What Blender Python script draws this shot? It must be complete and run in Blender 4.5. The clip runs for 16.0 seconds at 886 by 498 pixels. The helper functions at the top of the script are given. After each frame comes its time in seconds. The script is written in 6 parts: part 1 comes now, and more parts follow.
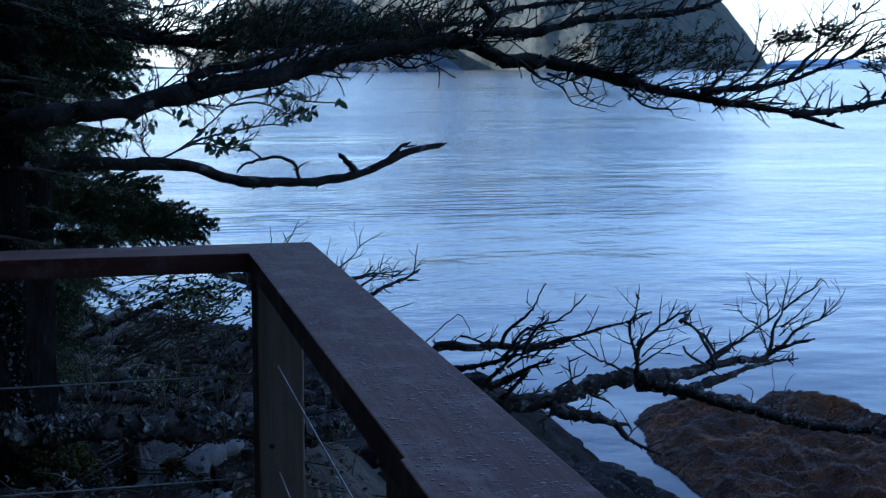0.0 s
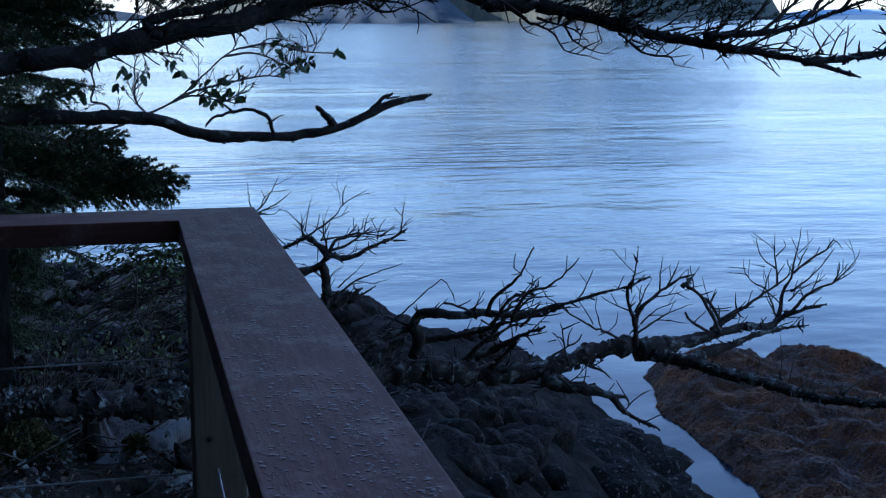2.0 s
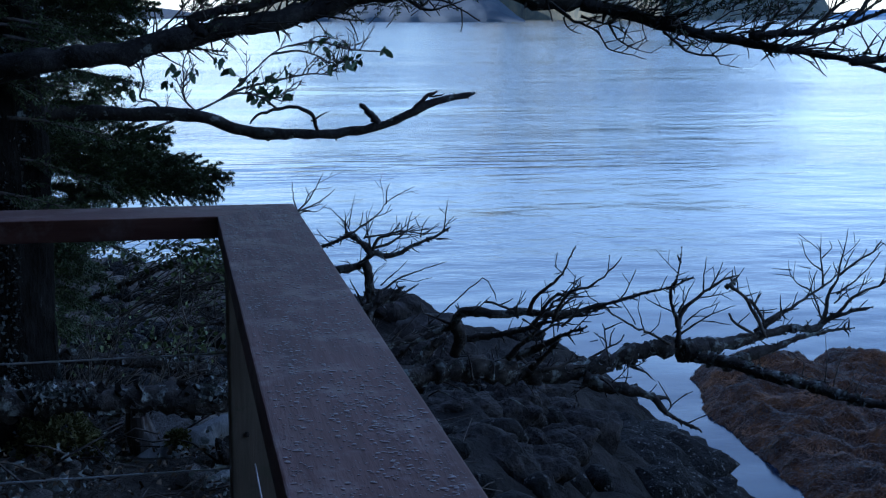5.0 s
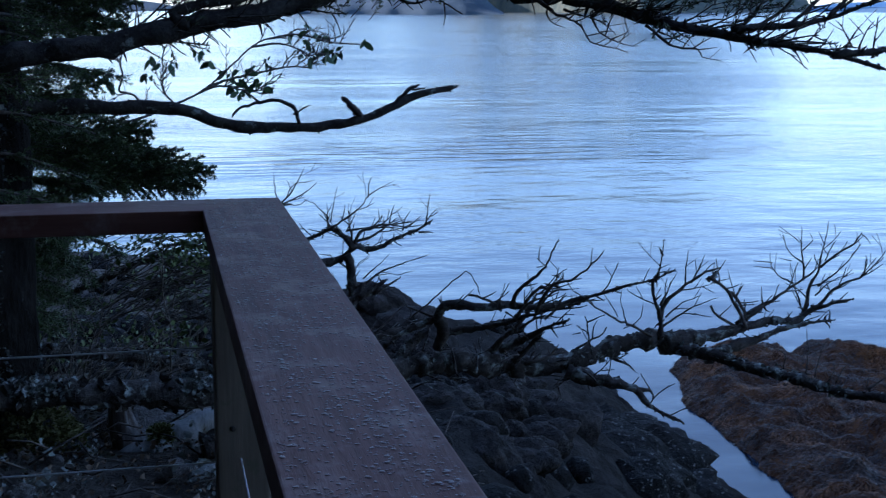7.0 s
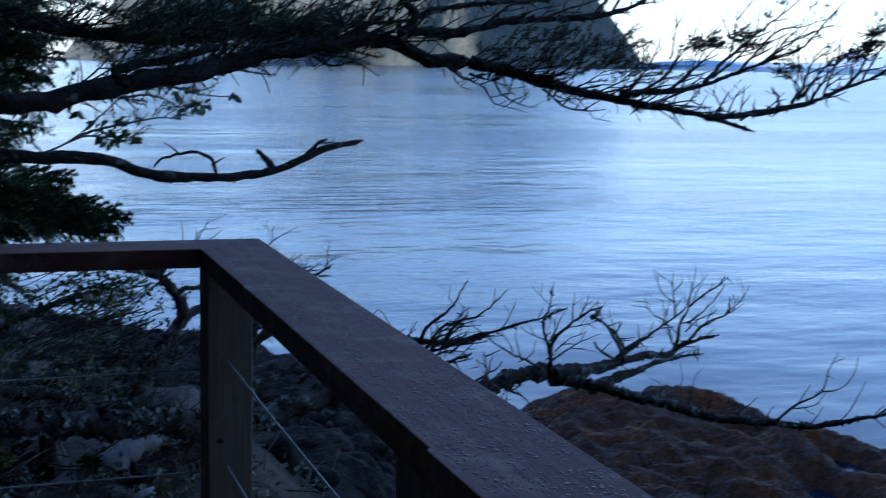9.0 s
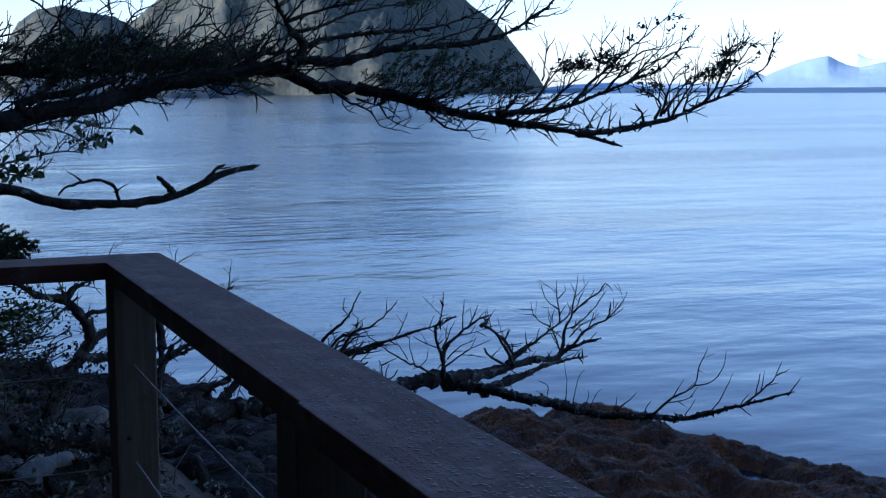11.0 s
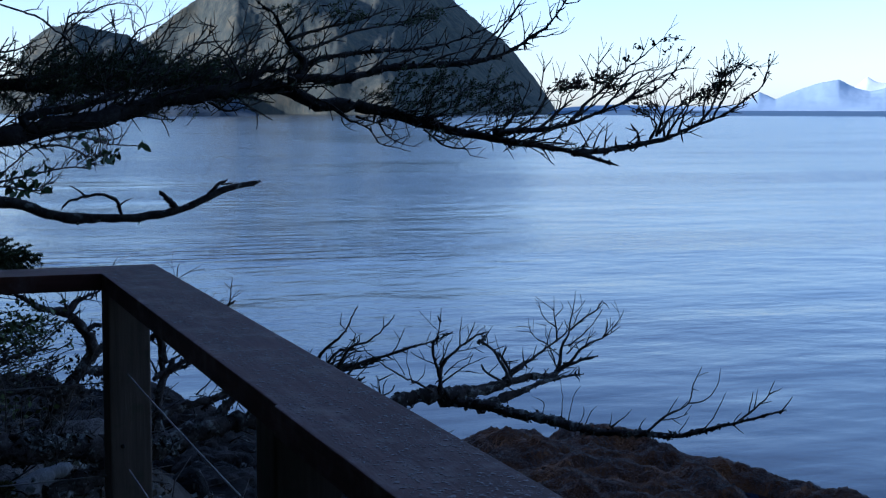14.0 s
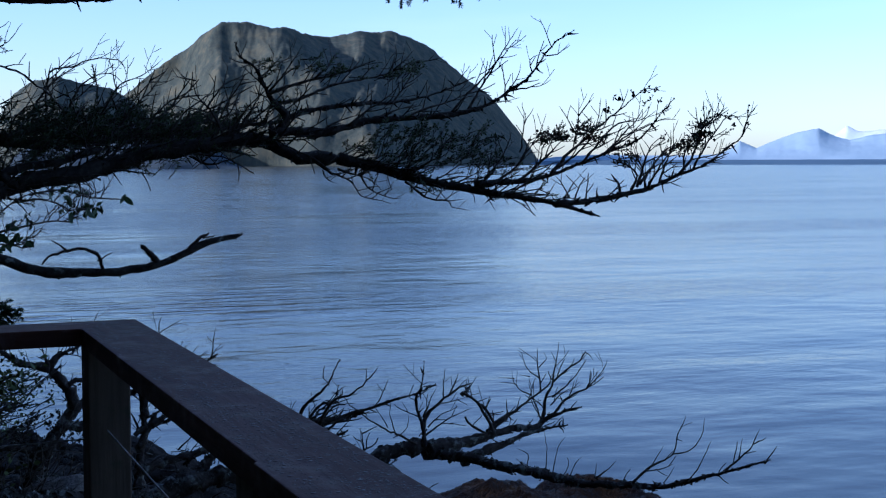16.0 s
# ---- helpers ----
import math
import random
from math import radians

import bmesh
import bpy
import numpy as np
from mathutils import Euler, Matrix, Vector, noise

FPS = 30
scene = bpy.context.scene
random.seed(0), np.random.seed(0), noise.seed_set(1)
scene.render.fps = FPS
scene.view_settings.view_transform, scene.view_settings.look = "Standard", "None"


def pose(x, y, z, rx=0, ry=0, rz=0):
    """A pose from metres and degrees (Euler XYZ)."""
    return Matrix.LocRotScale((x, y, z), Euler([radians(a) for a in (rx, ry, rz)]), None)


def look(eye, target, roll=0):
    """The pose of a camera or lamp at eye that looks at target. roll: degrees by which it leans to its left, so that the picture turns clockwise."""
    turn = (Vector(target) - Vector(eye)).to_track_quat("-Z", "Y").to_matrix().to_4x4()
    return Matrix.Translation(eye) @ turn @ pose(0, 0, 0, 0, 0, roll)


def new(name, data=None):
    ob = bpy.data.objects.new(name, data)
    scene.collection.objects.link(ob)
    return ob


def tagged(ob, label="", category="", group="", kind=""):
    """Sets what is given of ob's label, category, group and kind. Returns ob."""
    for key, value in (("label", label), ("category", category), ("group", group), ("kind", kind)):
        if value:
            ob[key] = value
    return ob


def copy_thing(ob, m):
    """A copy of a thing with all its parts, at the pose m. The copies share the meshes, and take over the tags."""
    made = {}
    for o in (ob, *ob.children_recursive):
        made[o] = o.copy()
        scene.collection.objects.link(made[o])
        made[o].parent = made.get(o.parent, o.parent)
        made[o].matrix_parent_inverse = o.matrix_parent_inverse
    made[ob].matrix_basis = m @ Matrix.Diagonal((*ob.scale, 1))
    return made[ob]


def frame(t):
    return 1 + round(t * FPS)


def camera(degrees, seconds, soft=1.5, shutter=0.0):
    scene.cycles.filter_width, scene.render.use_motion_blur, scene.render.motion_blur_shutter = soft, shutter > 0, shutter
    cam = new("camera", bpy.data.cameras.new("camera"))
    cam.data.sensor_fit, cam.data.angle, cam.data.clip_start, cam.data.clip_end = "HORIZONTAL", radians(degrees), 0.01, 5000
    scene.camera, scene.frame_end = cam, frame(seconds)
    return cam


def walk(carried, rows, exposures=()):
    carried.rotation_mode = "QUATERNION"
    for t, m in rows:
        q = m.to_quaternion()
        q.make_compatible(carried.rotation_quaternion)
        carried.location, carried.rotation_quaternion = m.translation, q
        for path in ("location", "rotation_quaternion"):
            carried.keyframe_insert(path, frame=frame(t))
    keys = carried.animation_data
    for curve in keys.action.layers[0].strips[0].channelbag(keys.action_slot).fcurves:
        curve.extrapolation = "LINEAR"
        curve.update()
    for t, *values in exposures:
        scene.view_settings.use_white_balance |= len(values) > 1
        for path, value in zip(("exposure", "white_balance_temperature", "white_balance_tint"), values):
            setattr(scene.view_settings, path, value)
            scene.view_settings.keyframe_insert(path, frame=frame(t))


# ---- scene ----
cam = camera(35.691, 16.0, soft=1.2, shutter=0.4)
ROWS = [
    (0.0, look((-0.396, -2.777, 1.408), (0.306, 0.112, 1.011), 0.07)),
    (0.5, look((-0.320, -2.664, 1.398), (0.299, 0.240, 0.966), 0.19)),
    (1.0, look((-0.284, -2.545, 1.386), (0.324, 0.356, 0.928), 0.10)),
    (1.5, look((-0.253, -2.485, 1.384), (0.406, 0.401, 0.901), -0.16)),
    (2.0, look((-0.228, -2.469, 1.387), (0.446, 0.411, 0.887), -0.06)),
    (2.5, look((-0.226, -2.471, 1.388), (0.403, 0.420, 0.890), -0.03)),
    (3.0, look((-0.223, -2.476, 1.386), (0.380, 0.424, 0.909), -0.07)),
    (3.5, look((-0.218, -2.480, 1.386), (0.364, 0.425, 0.916), 0.02)),
    (4.0, look((-0.212, -2.475, 1.386), (0.357, 0.431, 0.909), 0.17)),
    (6.5, look((-0.212, -2.466, 1.383), (0.372, 0.429, 0.858), -0.05)),
    (7.0, look((-0.223, -2.468, 1.387), (0.394, 0.421, 0.869), 0.14)),
    (7.5, look((-0.264, -2.492, 1.391), (0.541, 0.365, 0.960), 0.27)),
    (8.0, look((-0.323, -2.568, 1.395), (0.505, 0.290, 1.012), 0.10)),
    (8.5, look((-0.409, -2.688, 1.395), (0.362, 0.168, 0.896), 0.52)),
    (9.0, look((-0.545, -2.794, 1.418), (0.411, 0.021, 1.014), 1.14)),
    (9.5, look((-0.640, -2.893, 1.428), (0.494, -0.146, 1.019), 0.38)),
    (12.0, look((-0.560, -3.149, 1.401), (0.582, -0.392, 1.092), -0.40)),
    (12.5, look((-0.559, -3.156, 1.401), (0.584, -0.400, 1.089), -0.37)),
    (13.0, look((-0.564, -3.162, 1.401), (0.570, -0.403, 1.081), -0.07)),
    (13.5, look((-0.572, -3.165, 1.403), (0.553, -0.403, 1.081), 0.17)),
    (14.0, look((-0.572, -3.162, 1.404), (0.554, -0.398, 1.104), 0.29)),
    (14.5, look((-0.570, -3.162, 1.405), (0.559, -0.396, 1.138), 0.19)),
    (15.0, look((-0.572, -3.172, 1.411), (0.558, -0.403, 1.181), 0.01)),
    (15.5, look((-0.572, -3.178, 1.414), (0.571, -0.412, 1.212), -0.20)),
    (16.0, look((-0.566, -3.161, 1.408), (0.596, -0.402, 1.218), -0.09)),
]
EXPOSURES = [(0.0, 1.14, 4790.0, 17.5), (4.2, 1.24, 4870.0, 18.0), (6.4, 1.44, 4910.0, 18.0), (7.0, 1.44, 4910.0, 18.0), (7.5, 1.42, 4870.0, 18.5), (8.0, 1.02, 4770.0, 19.0), (8.5, 1.05, 4800.0, 19.0), (9.5, 1.02, 4780.0, 19.0), (12.5, 0.45, 4750.0, 20.0), (14.5, 0.43, 4760.0, 20.0), (16.0, 0.31, 4770.0, 20.0)]
walk(cam, ROWS, EXPOSURES)

# ---- light: sky, low sun behind an added, unseen wooded slope ----
SUN_AZ, SUN_EL = -86.0, 24.0        # degrees from +y towards +x, and above the horizon
WATER_Z = -7.1
world = bpy.data.worlds.new("sky")
scene.world = world
world.use_nodes = True
wt = world.node_tree
sky = wt.nodes.new("ShaderNodeTexSky")
sky.sky_type, sky.sun_disc = "NISHITA", False
sky.sun_elevation, sky.sun_rotation = radians(SUN_EL), radians(SUN_AZ)
sky.air_density, sky.dust_density, sky.ozone_density = 1.0, 0.6, 1.5
wt.nodes["Background"].inputs[1].default_value = 0.15
# thin streaks of high cloud
_gc, _gm, _gn, _gr, _gx = (wt.nodes.new("ShaderNode" + k) for k in ("TexCoord", "Mapping", "TexNoise", "ValToRGB", "Mix"))
_gm.inputs["Rotation"].default_value, _gm.inputs["Scale"].default_value = (0.12, -0.1, 0.5), (1.0, 1.0, 7.0)
_gn.inputs["Scale"].default_value, _gn.inputs["Detail"].default_value, _gn.inputs["Roughness"].default_value = 2.2, 5.0, 0.55
_gr.color_ramp.elements[0].position, _gr.color_ramp.elements[1].position = 0.48, 0.78
_gr.color_ramp.elements[1].color = (0.42, 0.42, 0.42, 1)
_gx.data_type = "RGBA"
_gx.inputs[7].default_value = (4.9, 5.6, 6.2, 1)
for _a, _b in ((_gc.outputs["Generated"], _gm.inputs[0]), (_gm.outputs[0], _gn.inputs["Vector"]), (_gn.outputs["Fac"], _gr.inputs[0]), (_gr.outputs[0], _gx.inputs[0]), (sky.outputs[0], _gx.inputs[6]), (_gx.outputs[2], wt.nodes["Background"].inputs[0])):
    wt.links.new(_a, _b)
sun = new("sun", bpy.data.lights.new("sun", "SUN"))
sun.data.energy, sun.data.angle, sun.data.color = 5.0, radians(0.5), (1.0, 0.86, 0.68)
_d = Vector((math.sin(radians(SUN_AZ)) * math.cos(radians(SUN_EL)), math.cos(radians(SUN_AZ)) * math.cos(radians(SUN_EL)), math.sin(radians(SUN_EL))))
sun.matrix_world = look(_d * 50, (0, 0, 0))

# ---- materials ----
def mat(name, rough=0.8, spec=0.3, metal=0.0):
    m = bpy.data.materials.new(name)
    m.use_nodes = True
    b = m.node_tree.nodes["Principled BSDF"]
    b.inputs["Roughness"].default_value = rough
    b.inputs["Specular IOR Level"].default_value = spec
    b.inputs["Metallic"].default_value = metal
    return m, m.node_tree, b


def noise_node(t, scale, detail=4.0, rough=0.55, stretch=None, coord="Object"):
    tc = t.nodes.new("ShaderNodeTexCoord")
    mp = t.nodes.new("ShaderNodeMapping")
    n = t.nodes.new("ShaderNodeTexNoise")
    n.inputs["Scale"].default_value, n.inputs["Detail"].default_value, n.inputs["Roughness"].default_value = scale, detail, rough
    if stretch:
        mp.inputs["Scale"].default_value = stretch
    t.links.new(tc.outputs[coord], mp.inputs[0])
    t.links.new(mp.outputs[0], n.inputs["Vector"])
    return n.outputs["Fac"]


def ramp(t, fac, stops):
    r = t.nodes.new("ShaderNodeValToRGB")
    el = r.color_ramp.elements
    while len(el) < len(stops):
        el.new(0.5)
    for e, (p, c) in zip(el, stops):
        e.position, e.color = p, (*c, 1)
    t.links.new(fac, r.inputs[0])
    return r.outputs[0]


def mix(t, fac, a, b, kind="MIX"):
    m = t.nodes.new("ShaderNodeMix")
    m.data_type, m.blend_type = "RGBA", kind
    for sock, v in ((m.inputs[0], fac), (m.inputs[6], a), (m.inputs[7], b)):
        if isinstance(v, (int, float)):
            sock.default_value = v
        elif isinstance(v, tuple):
            sock.default_value = (*v, 1)
        else:
            t.links.new(v, sock)
    return m.outputs[2]


def bump(t, b, fac, dist, strength=1.0, after=None):
    n = t.nodes.new("ShaderNodeBump")
    n.inputs["Distance"].default_value, n.inputs["Strength"].default_value = dist, strength
    t.links.new(fac, n.inputs["Height"])
    if after:
        t.links.new(after, n.inputs["Normal"])
    t.links.new(n.outputs[0], b.inputs["Normal"])
    return n.outputs[0]


def two_scale(name, dark, mid, light, fine, coarse, rough=0.8, spec=0.3, relief=0.004, stretch=None, patch=None, patch_at=(0.58, 0.64), patch_scale=12.0, coord="Object"):
    """A surface with fine grain, coarse stains and, if asked, patches of another colour (lichen, moss)."""
    m, t, b = mat(name, rough, spec)
    f, c = noise_node(t, fine, 6, 0.65, stretch, coord), noise_node(t, coarse, 3, 0.5, stretch, coord)
    col = mix(t, 0.5, ramp(t, f, [(0.3, dark), (0.5, mid), (0.72, light)]), ramp(t, c, [(0.32, dark), (0.5, mid), (0.7, light)]))
    if patch:
        p = noise_node(t, patch_scale, 5, 0.7, None, coord)
        w = ramp(t, p, [(patch_at[0], (0, 0, 0)), (patch_at[1], (1, 1, 1))])
        col = mix(t, w, col, patch)
    t.links.new(col, b.inputs["Base Color"])
    first = bump(t, b, c, relief * 3, 0.7)
    bump(t, b, f, relief, 1.0, first)
    return m


M = {}
M["paint"] = two_scale("brown_stained_wood", (0.036, 0.0135, 0.0085), (0.108, 0.042, 0.028), (0.178, 0.083, 0.06), 48, 5, 0.6, 0.14, 0.0016, (1, 0.1, 1), (0.21, 0.13, 0.105), (0.5, 0.7), 14)
M["paint_x"] = two_scale("brown_stained_wood_across", (0.036, 0.0135, 0.0085), (0.108, 0.042, 0.028), (0.178, 0.083, 0.06), 48, 5, 0.6, 0.14, 0.0016, (0.1, 1, 1), (0.21, 0.13, 0.105), (0.5, 0.7), 14)
M["post"] = two_scale("weathered_post_wood", (0.13, 0.096, 0.068), (0.235, 0.18, 0.13), (0.32, 0.26, 0.19), 70, 8, 0.75, 0.25, 0.0012, (1, 1, 0.07), (0.15, 0.14, 0.085), (0.56, 0.7), 9)
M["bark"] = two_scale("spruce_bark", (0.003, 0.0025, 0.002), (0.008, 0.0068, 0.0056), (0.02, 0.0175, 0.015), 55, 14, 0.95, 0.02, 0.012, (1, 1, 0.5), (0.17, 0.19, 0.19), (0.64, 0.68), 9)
M["limb"] = two_scale("branch_bark", (0.022, 0.018, 0.016), (0.05, 0.043, 0.038), (0.1, 0.09, 0.082), 90, 20, 0.95, 0.08, 0.004, None, (0.26, 0.28, 0.26), (0.6, 0.68), 22)
M["dead"] = two_scale("dead_lichened_wood", (0.02, 0.016, 0.014), (0.062, 0.051, 0.044), (0.14, 0.122, 0.108), 90, 22, 0.95, 0.08, 0.005, None, (0.3, 0.31, 0.275), (0.54, 0.64), 20)
M["twig"] = two_scale("bare_twig", (0.034, 0.027, 0.023), (0.08, 0.067, 0.056), (0.16, 0.138, 0.12), 120, 30, 0.9, 0.1, 0.001)
M["brush"] = two_scale("dry_brush_stem", (0.05, 0.038, 0.028), (0.12, 0.098, 0.076), (0.24, 0.205, 0.165), 60, 6, 0.9, 0.1, 0.001)
M["undergreen"] = two_scale("small_shrub_leaf", (0.05, 0.07, 0.02), (0.1, 0.13, 0.04), (0.2, 0.22, 0.08), 20, 3, 0.6, 0.25, 0.0006)
M["needle"] = two_scale("spruce_needles", (0.028, 0.042, 0.016), (0.07, 0.098, 0.036), (0.14, 0.17, 0.062), 9, 2, 0.6, 0.3, 0.0005)
M["leaf"] = two_scale("alder_leaf", (0.022, 0.042, 0.014), (0.042, 0.072, 0.025), (0.08, 0.11, 0.045), 30, 3, 0.5, 0.3, 0.0008)
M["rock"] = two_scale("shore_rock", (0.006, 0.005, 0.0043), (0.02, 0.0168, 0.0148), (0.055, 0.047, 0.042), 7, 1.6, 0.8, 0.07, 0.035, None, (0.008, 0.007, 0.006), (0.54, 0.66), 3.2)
# paler copy of shore rock, brightened in colour for dim light under trees
M["bank_stone_brightened"] = two_scale("bank_stone_brightened", (0.08, 0.066, 0.055), (0.21, 0.18, 0.155), (0.36, 0.325, 0.29), 30, 6, 0.85, 0.12, 0.012, None, (0.42, 0.41, 0.37), (0.58, 0.68), 20)
# dark wet boulders; on the cobbles this near-black imitates shaded gaps
M["wet_and_gap_rock"] = two_scale("wet_rock_and_gap_shade", (0.002, 0.0018, 0.0016), (0.007, 0.0062, 0.0056), (0.024, 0.0215, 0.0195), 14, 2.8, 0.8, 0.06, 0.05, None, (0.13, 0.125, 0.115), (0.58, 0.66), 12)
M["kelp"] = two_scale("rockweed", (0.007, 0.0032, 0.0015), (0.04, 0.0162, 0.0058), (0.13, 0.058, 0.019), 5, 1.2, 0.8, 0.1, 0.06, (1, 1, 2), (0.018, 0.012, 0.009), (0.53, 0.64), 0.8)
M["frond"], _t, _b = mat("rockweed_frond", 0.55, 0.25)
_g = _t.nodes.new("ShaderNodeNewGeometry")
_t.links.new(mix(_t, 0.6, ramp(_t, _g.outputs["Random Per Island"], [(0.0, (0.006, 0.0027, 0.0012)), (0.5, (0.03, 0.011, 0.0034)), (0.85, (0.085, 0.034, 0.009)), (1.0, (0.17, 0.078, 0.02))]), ramp(_t, noise_node(_t, 0.9, 3), [(0.36, (0.006, 0.0035, 0.002)), (0.52, (0.036, 0.0138, 0.0044)), (0.7, (0.19, 0.08, 0.02))])), _b.inputs["Base Color"])
M["bluff"] = two_scale("bluff_soil_and_rock", (0.018, 0.0145, 0.011), (0.055, 0.045, 0.036), (0.13, 0.11, 0.09), 14, 2.2, 0.95, 0.05, 0.06, None, (0.06, 0.06, 0.024), (0.54, 0.66), 3.5)
_t = M["bluff"].node_tree
_b = _t.nodes["Principled BSDF"]
_soil = _b.inputs["Base Color"].links[0].from_socket
_stone = mix(_t, 0.5, ramp(_t, noise_node(_t, 7, 6, 0.65), [(0.3, (0.004, 0.0035, 0.003)), (0.5, (0.0135, 0.0115, 0.01)), (0.74, (0.04, 0.035, 0.031))]), ramp(_t, noise_node(_t, 1.4, 4), [(0.35, (0.005, 0.0043, 0.0037)), (0.52, (0.016, 0.0138, 0.012)), (0.7, (0.045, 0.039, 0.034))]))
_tc, _sx, _east = _t.nodes.new("ShaderNodeTexCoord"), _t.nodes.new("ShaderNodeSeparateXYZ"), _t.nodes.new("ShaderNodeMath")
_east.operation, _east.inputs[1].default_value = "MULTIPLY_ADD", 0.35
_t.links.new(_tc.outputs["Object"], _sx.inputs[0])
_t.links.new(_sx.outputs[0], _east.inputs[0])
_t.links.new(noise_node(_t, 0.8, 4), _east.inputs[2])
_t.links.new(mix(_t, ramp(_t, _east.outputs[0], [(0.72, (0, 0, 0)), (0.9, (1, 1, 1))]), _soil, _stone), _b.inputs["Base Color"])
M["dry_leaf"] = two_scale("curled_dead_leaf", (0.05, 0.034, 0.021), (0.14, 0.098, 0.064), (0.29, 0.215, 0.14), 60, 8, 0.8, 0.15, 0.001)
M["bleached"] = two_scale("bleached_driftwood", (0.11, 0.104, 0.096), (0.26, 0.25, 0.235), (0.42, 0.405, 0.385), 50, 6, 0.85, 0.15, 0.006, (1, 1, 0.15))
M["root"] = two_scale("split_weathered_root", (0.022, 0.015, 0.011), (0.085, 0.064, 0.05), (0.34, 0.32, 0.29), 75, 16, 0.85, 0.12, 0.004, (1, 1, 0.09))
M["moss"] = two_scale("moss", (0.05, 0.05, 0.02), (0.125, 0.12, 0.046), (0.26, 0.24, 0.1), 80, 10, 0.95, 0.1, 0.006)
M["lichen"] = two_scale("grey_lichen", (0.1, 0.105, 0.092), (0.2, 0.205, 0.182), (0.34, 0.345, 0.305), 120, 25, 0.95, 0.1, 0.003)
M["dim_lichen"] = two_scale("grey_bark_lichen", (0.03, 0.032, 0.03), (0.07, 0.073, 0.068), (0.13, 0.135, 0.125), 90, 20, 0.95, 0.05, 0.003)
M["cable"], _t, _b = mat("weathered_cable", 0.7, 0.2, 0.2)
_c = noise_node(_t, 300, 2)
_t.links.new(ramp(_t, _c, [(0.3, (0.36, 0.345, 0.33)), (0.7, (0.58, 0.56, 0.54))]), _b.inputs["Base Color"])
M["forest"] = two_scale("far_conifer_slope", (0.027, 0.036, 0.034), (0.062, 0.071, 0.06), (0.13, 0.114, 0.072), 0.13, 0.03, 0.95, 0.03, 1.1, (1, 1, 0.5))
# dark blue puts shade and haze of the far forest into its colour
M["forest_shade_tint"] = two_scale("far_spruce_shade_blue", (0.024, 0.034, 0.045), (0.038, 0.05, 0.062), (0.054, 0.067, 0.08), 0.05, 0.008, 0.95, 0.05, 2.0)
# haze blue is put into the range's own colour
M["hazed_range"] = two_scale("far_range_haze_tint", (0.25, 0.335, 0.415), (0.28, 0.365, 0.44), (0.31, 0.39, 0.46), 0.012, 0.003, 0.95, 0.03, 0.3, (1, 1, 0.4))
# bare patches on the snow repeat the range's haze blue
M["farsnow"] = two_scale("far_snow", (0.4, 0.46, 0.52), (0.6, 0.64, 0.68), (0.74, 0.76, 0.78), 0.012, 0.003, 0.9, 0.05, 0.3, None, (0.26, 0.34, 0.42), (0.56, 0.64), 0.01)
# the low shore's blue carries distance haze in its colour
M["shore_haze_tint"] = two_scale("low_shore_haze_blue", (0.075, 0.12, 0.175), (0.085, 0.135, 0.19), (0.1, 0.15, 0.205), 0.02, 0.004, 0.95, 0.03, 0.3)

M["water"], _t, _b = mat("sea_water", 0.13, 0.5)
_b.inputs["Base Color"].default_value = (0.003, 0.009, 0.021, 1)
_b.inputs["IOR"].default_value = 1.26
_small, _half, _mid, _swell = noise_node(_t, 2.4, 3, 0.55, (0.8, 1.5, 1)), noise_node(_t, 0.9, 3, 0.5, (0.9, 1.4, 1)), noise_node(_t, 0.34, 2, 0.45, (0.75, 1.2, 1)), noise_node(_t, 0.11, 2, 0.4, (0.6, 1.1, 1))
_calm = noise_node(_t, 0.024, 4, 0.6, (0.4, 1.5, 1))
_mask = ramp(_t, _calm, [(0.4, (0.15, 0.15, 0.15)), (0.58, (1, 1, 1))])
_tc, _sx, _lee = _t.nodes.new("ShaderNodeTexCoord"), _t.nodes.new("ShaderNodeSeparateXYZ"), _t.nodes.new("ShaderNodeMapRange")
_t.links.new(_tc.outputs["Object"], _sx.inputs[0])
_t.links.new(_sx.outputs[1], _lee.inputs["Value"])
for _k, _v in (("From Min", 30.0), ("From Max", 140.0), ("To Min", 0.3), ("To Max", 2.6)):
    _lee.inputs[_k].default_value = _v
_mask = mix(_t, 1.0, _mask, _lee.outputs[0], "MULTIPLY")
_w0 = bump(_t, _b, _swell, 0.25, 1.0)
_w1 = bump(_t, _b, _mid, 0.075, 1.0, _w0)
_w2 = bump(_t, _b, mix(_t, 1.0, _half, _mask, "MULTIPLY"), 0.05, 1.0, _w1)
_w3 = bump(_t, _b, mix(_t, 1.0, _small, _mask, "MULTIPLY"), 0.02, 1.0, _w2)
# two patches of stronger wavelets where the water was disturbed
for _spot, _wide in (((21.0, 79.0, WATER_Z), 15.0), ((7.0, 75.5, WATER_Z), 11.0)):
    _tc, _vd, _mr = _t.nodes.new("ShaderNodeTexCoord"), _t.nodes.new("ShaderNodeVectorMath"), _t.nodes.new("ShaderNodeMapRange")
    _vd.operation = "DISTANCE"
    _vd.inputs[1].default_value = _spot
    _mr.interpolation_type = "SMOOTHSTEP"
    _t.links.new(_tc.outputs["Object"], _vd.inputs[0])
    _t.links.new(_vd.outputs["Value"], _mr.inputs["Value"])
    for _k, _v in (("From Min", 2.0), ("From Max", _wide), ("To Min", 1.0), ("To Max", 0.0)):
        _mr.inputs[_k].default_value = _v
    _w3 = bump(_t, _b, mix(_t, 1.0, noise_node(_t, 0.55, 1, 0.4, (0.3, 1.5, 1)), _mr.outputs[0], "MULTIPLY"), 0.2, 1.0, _w3)
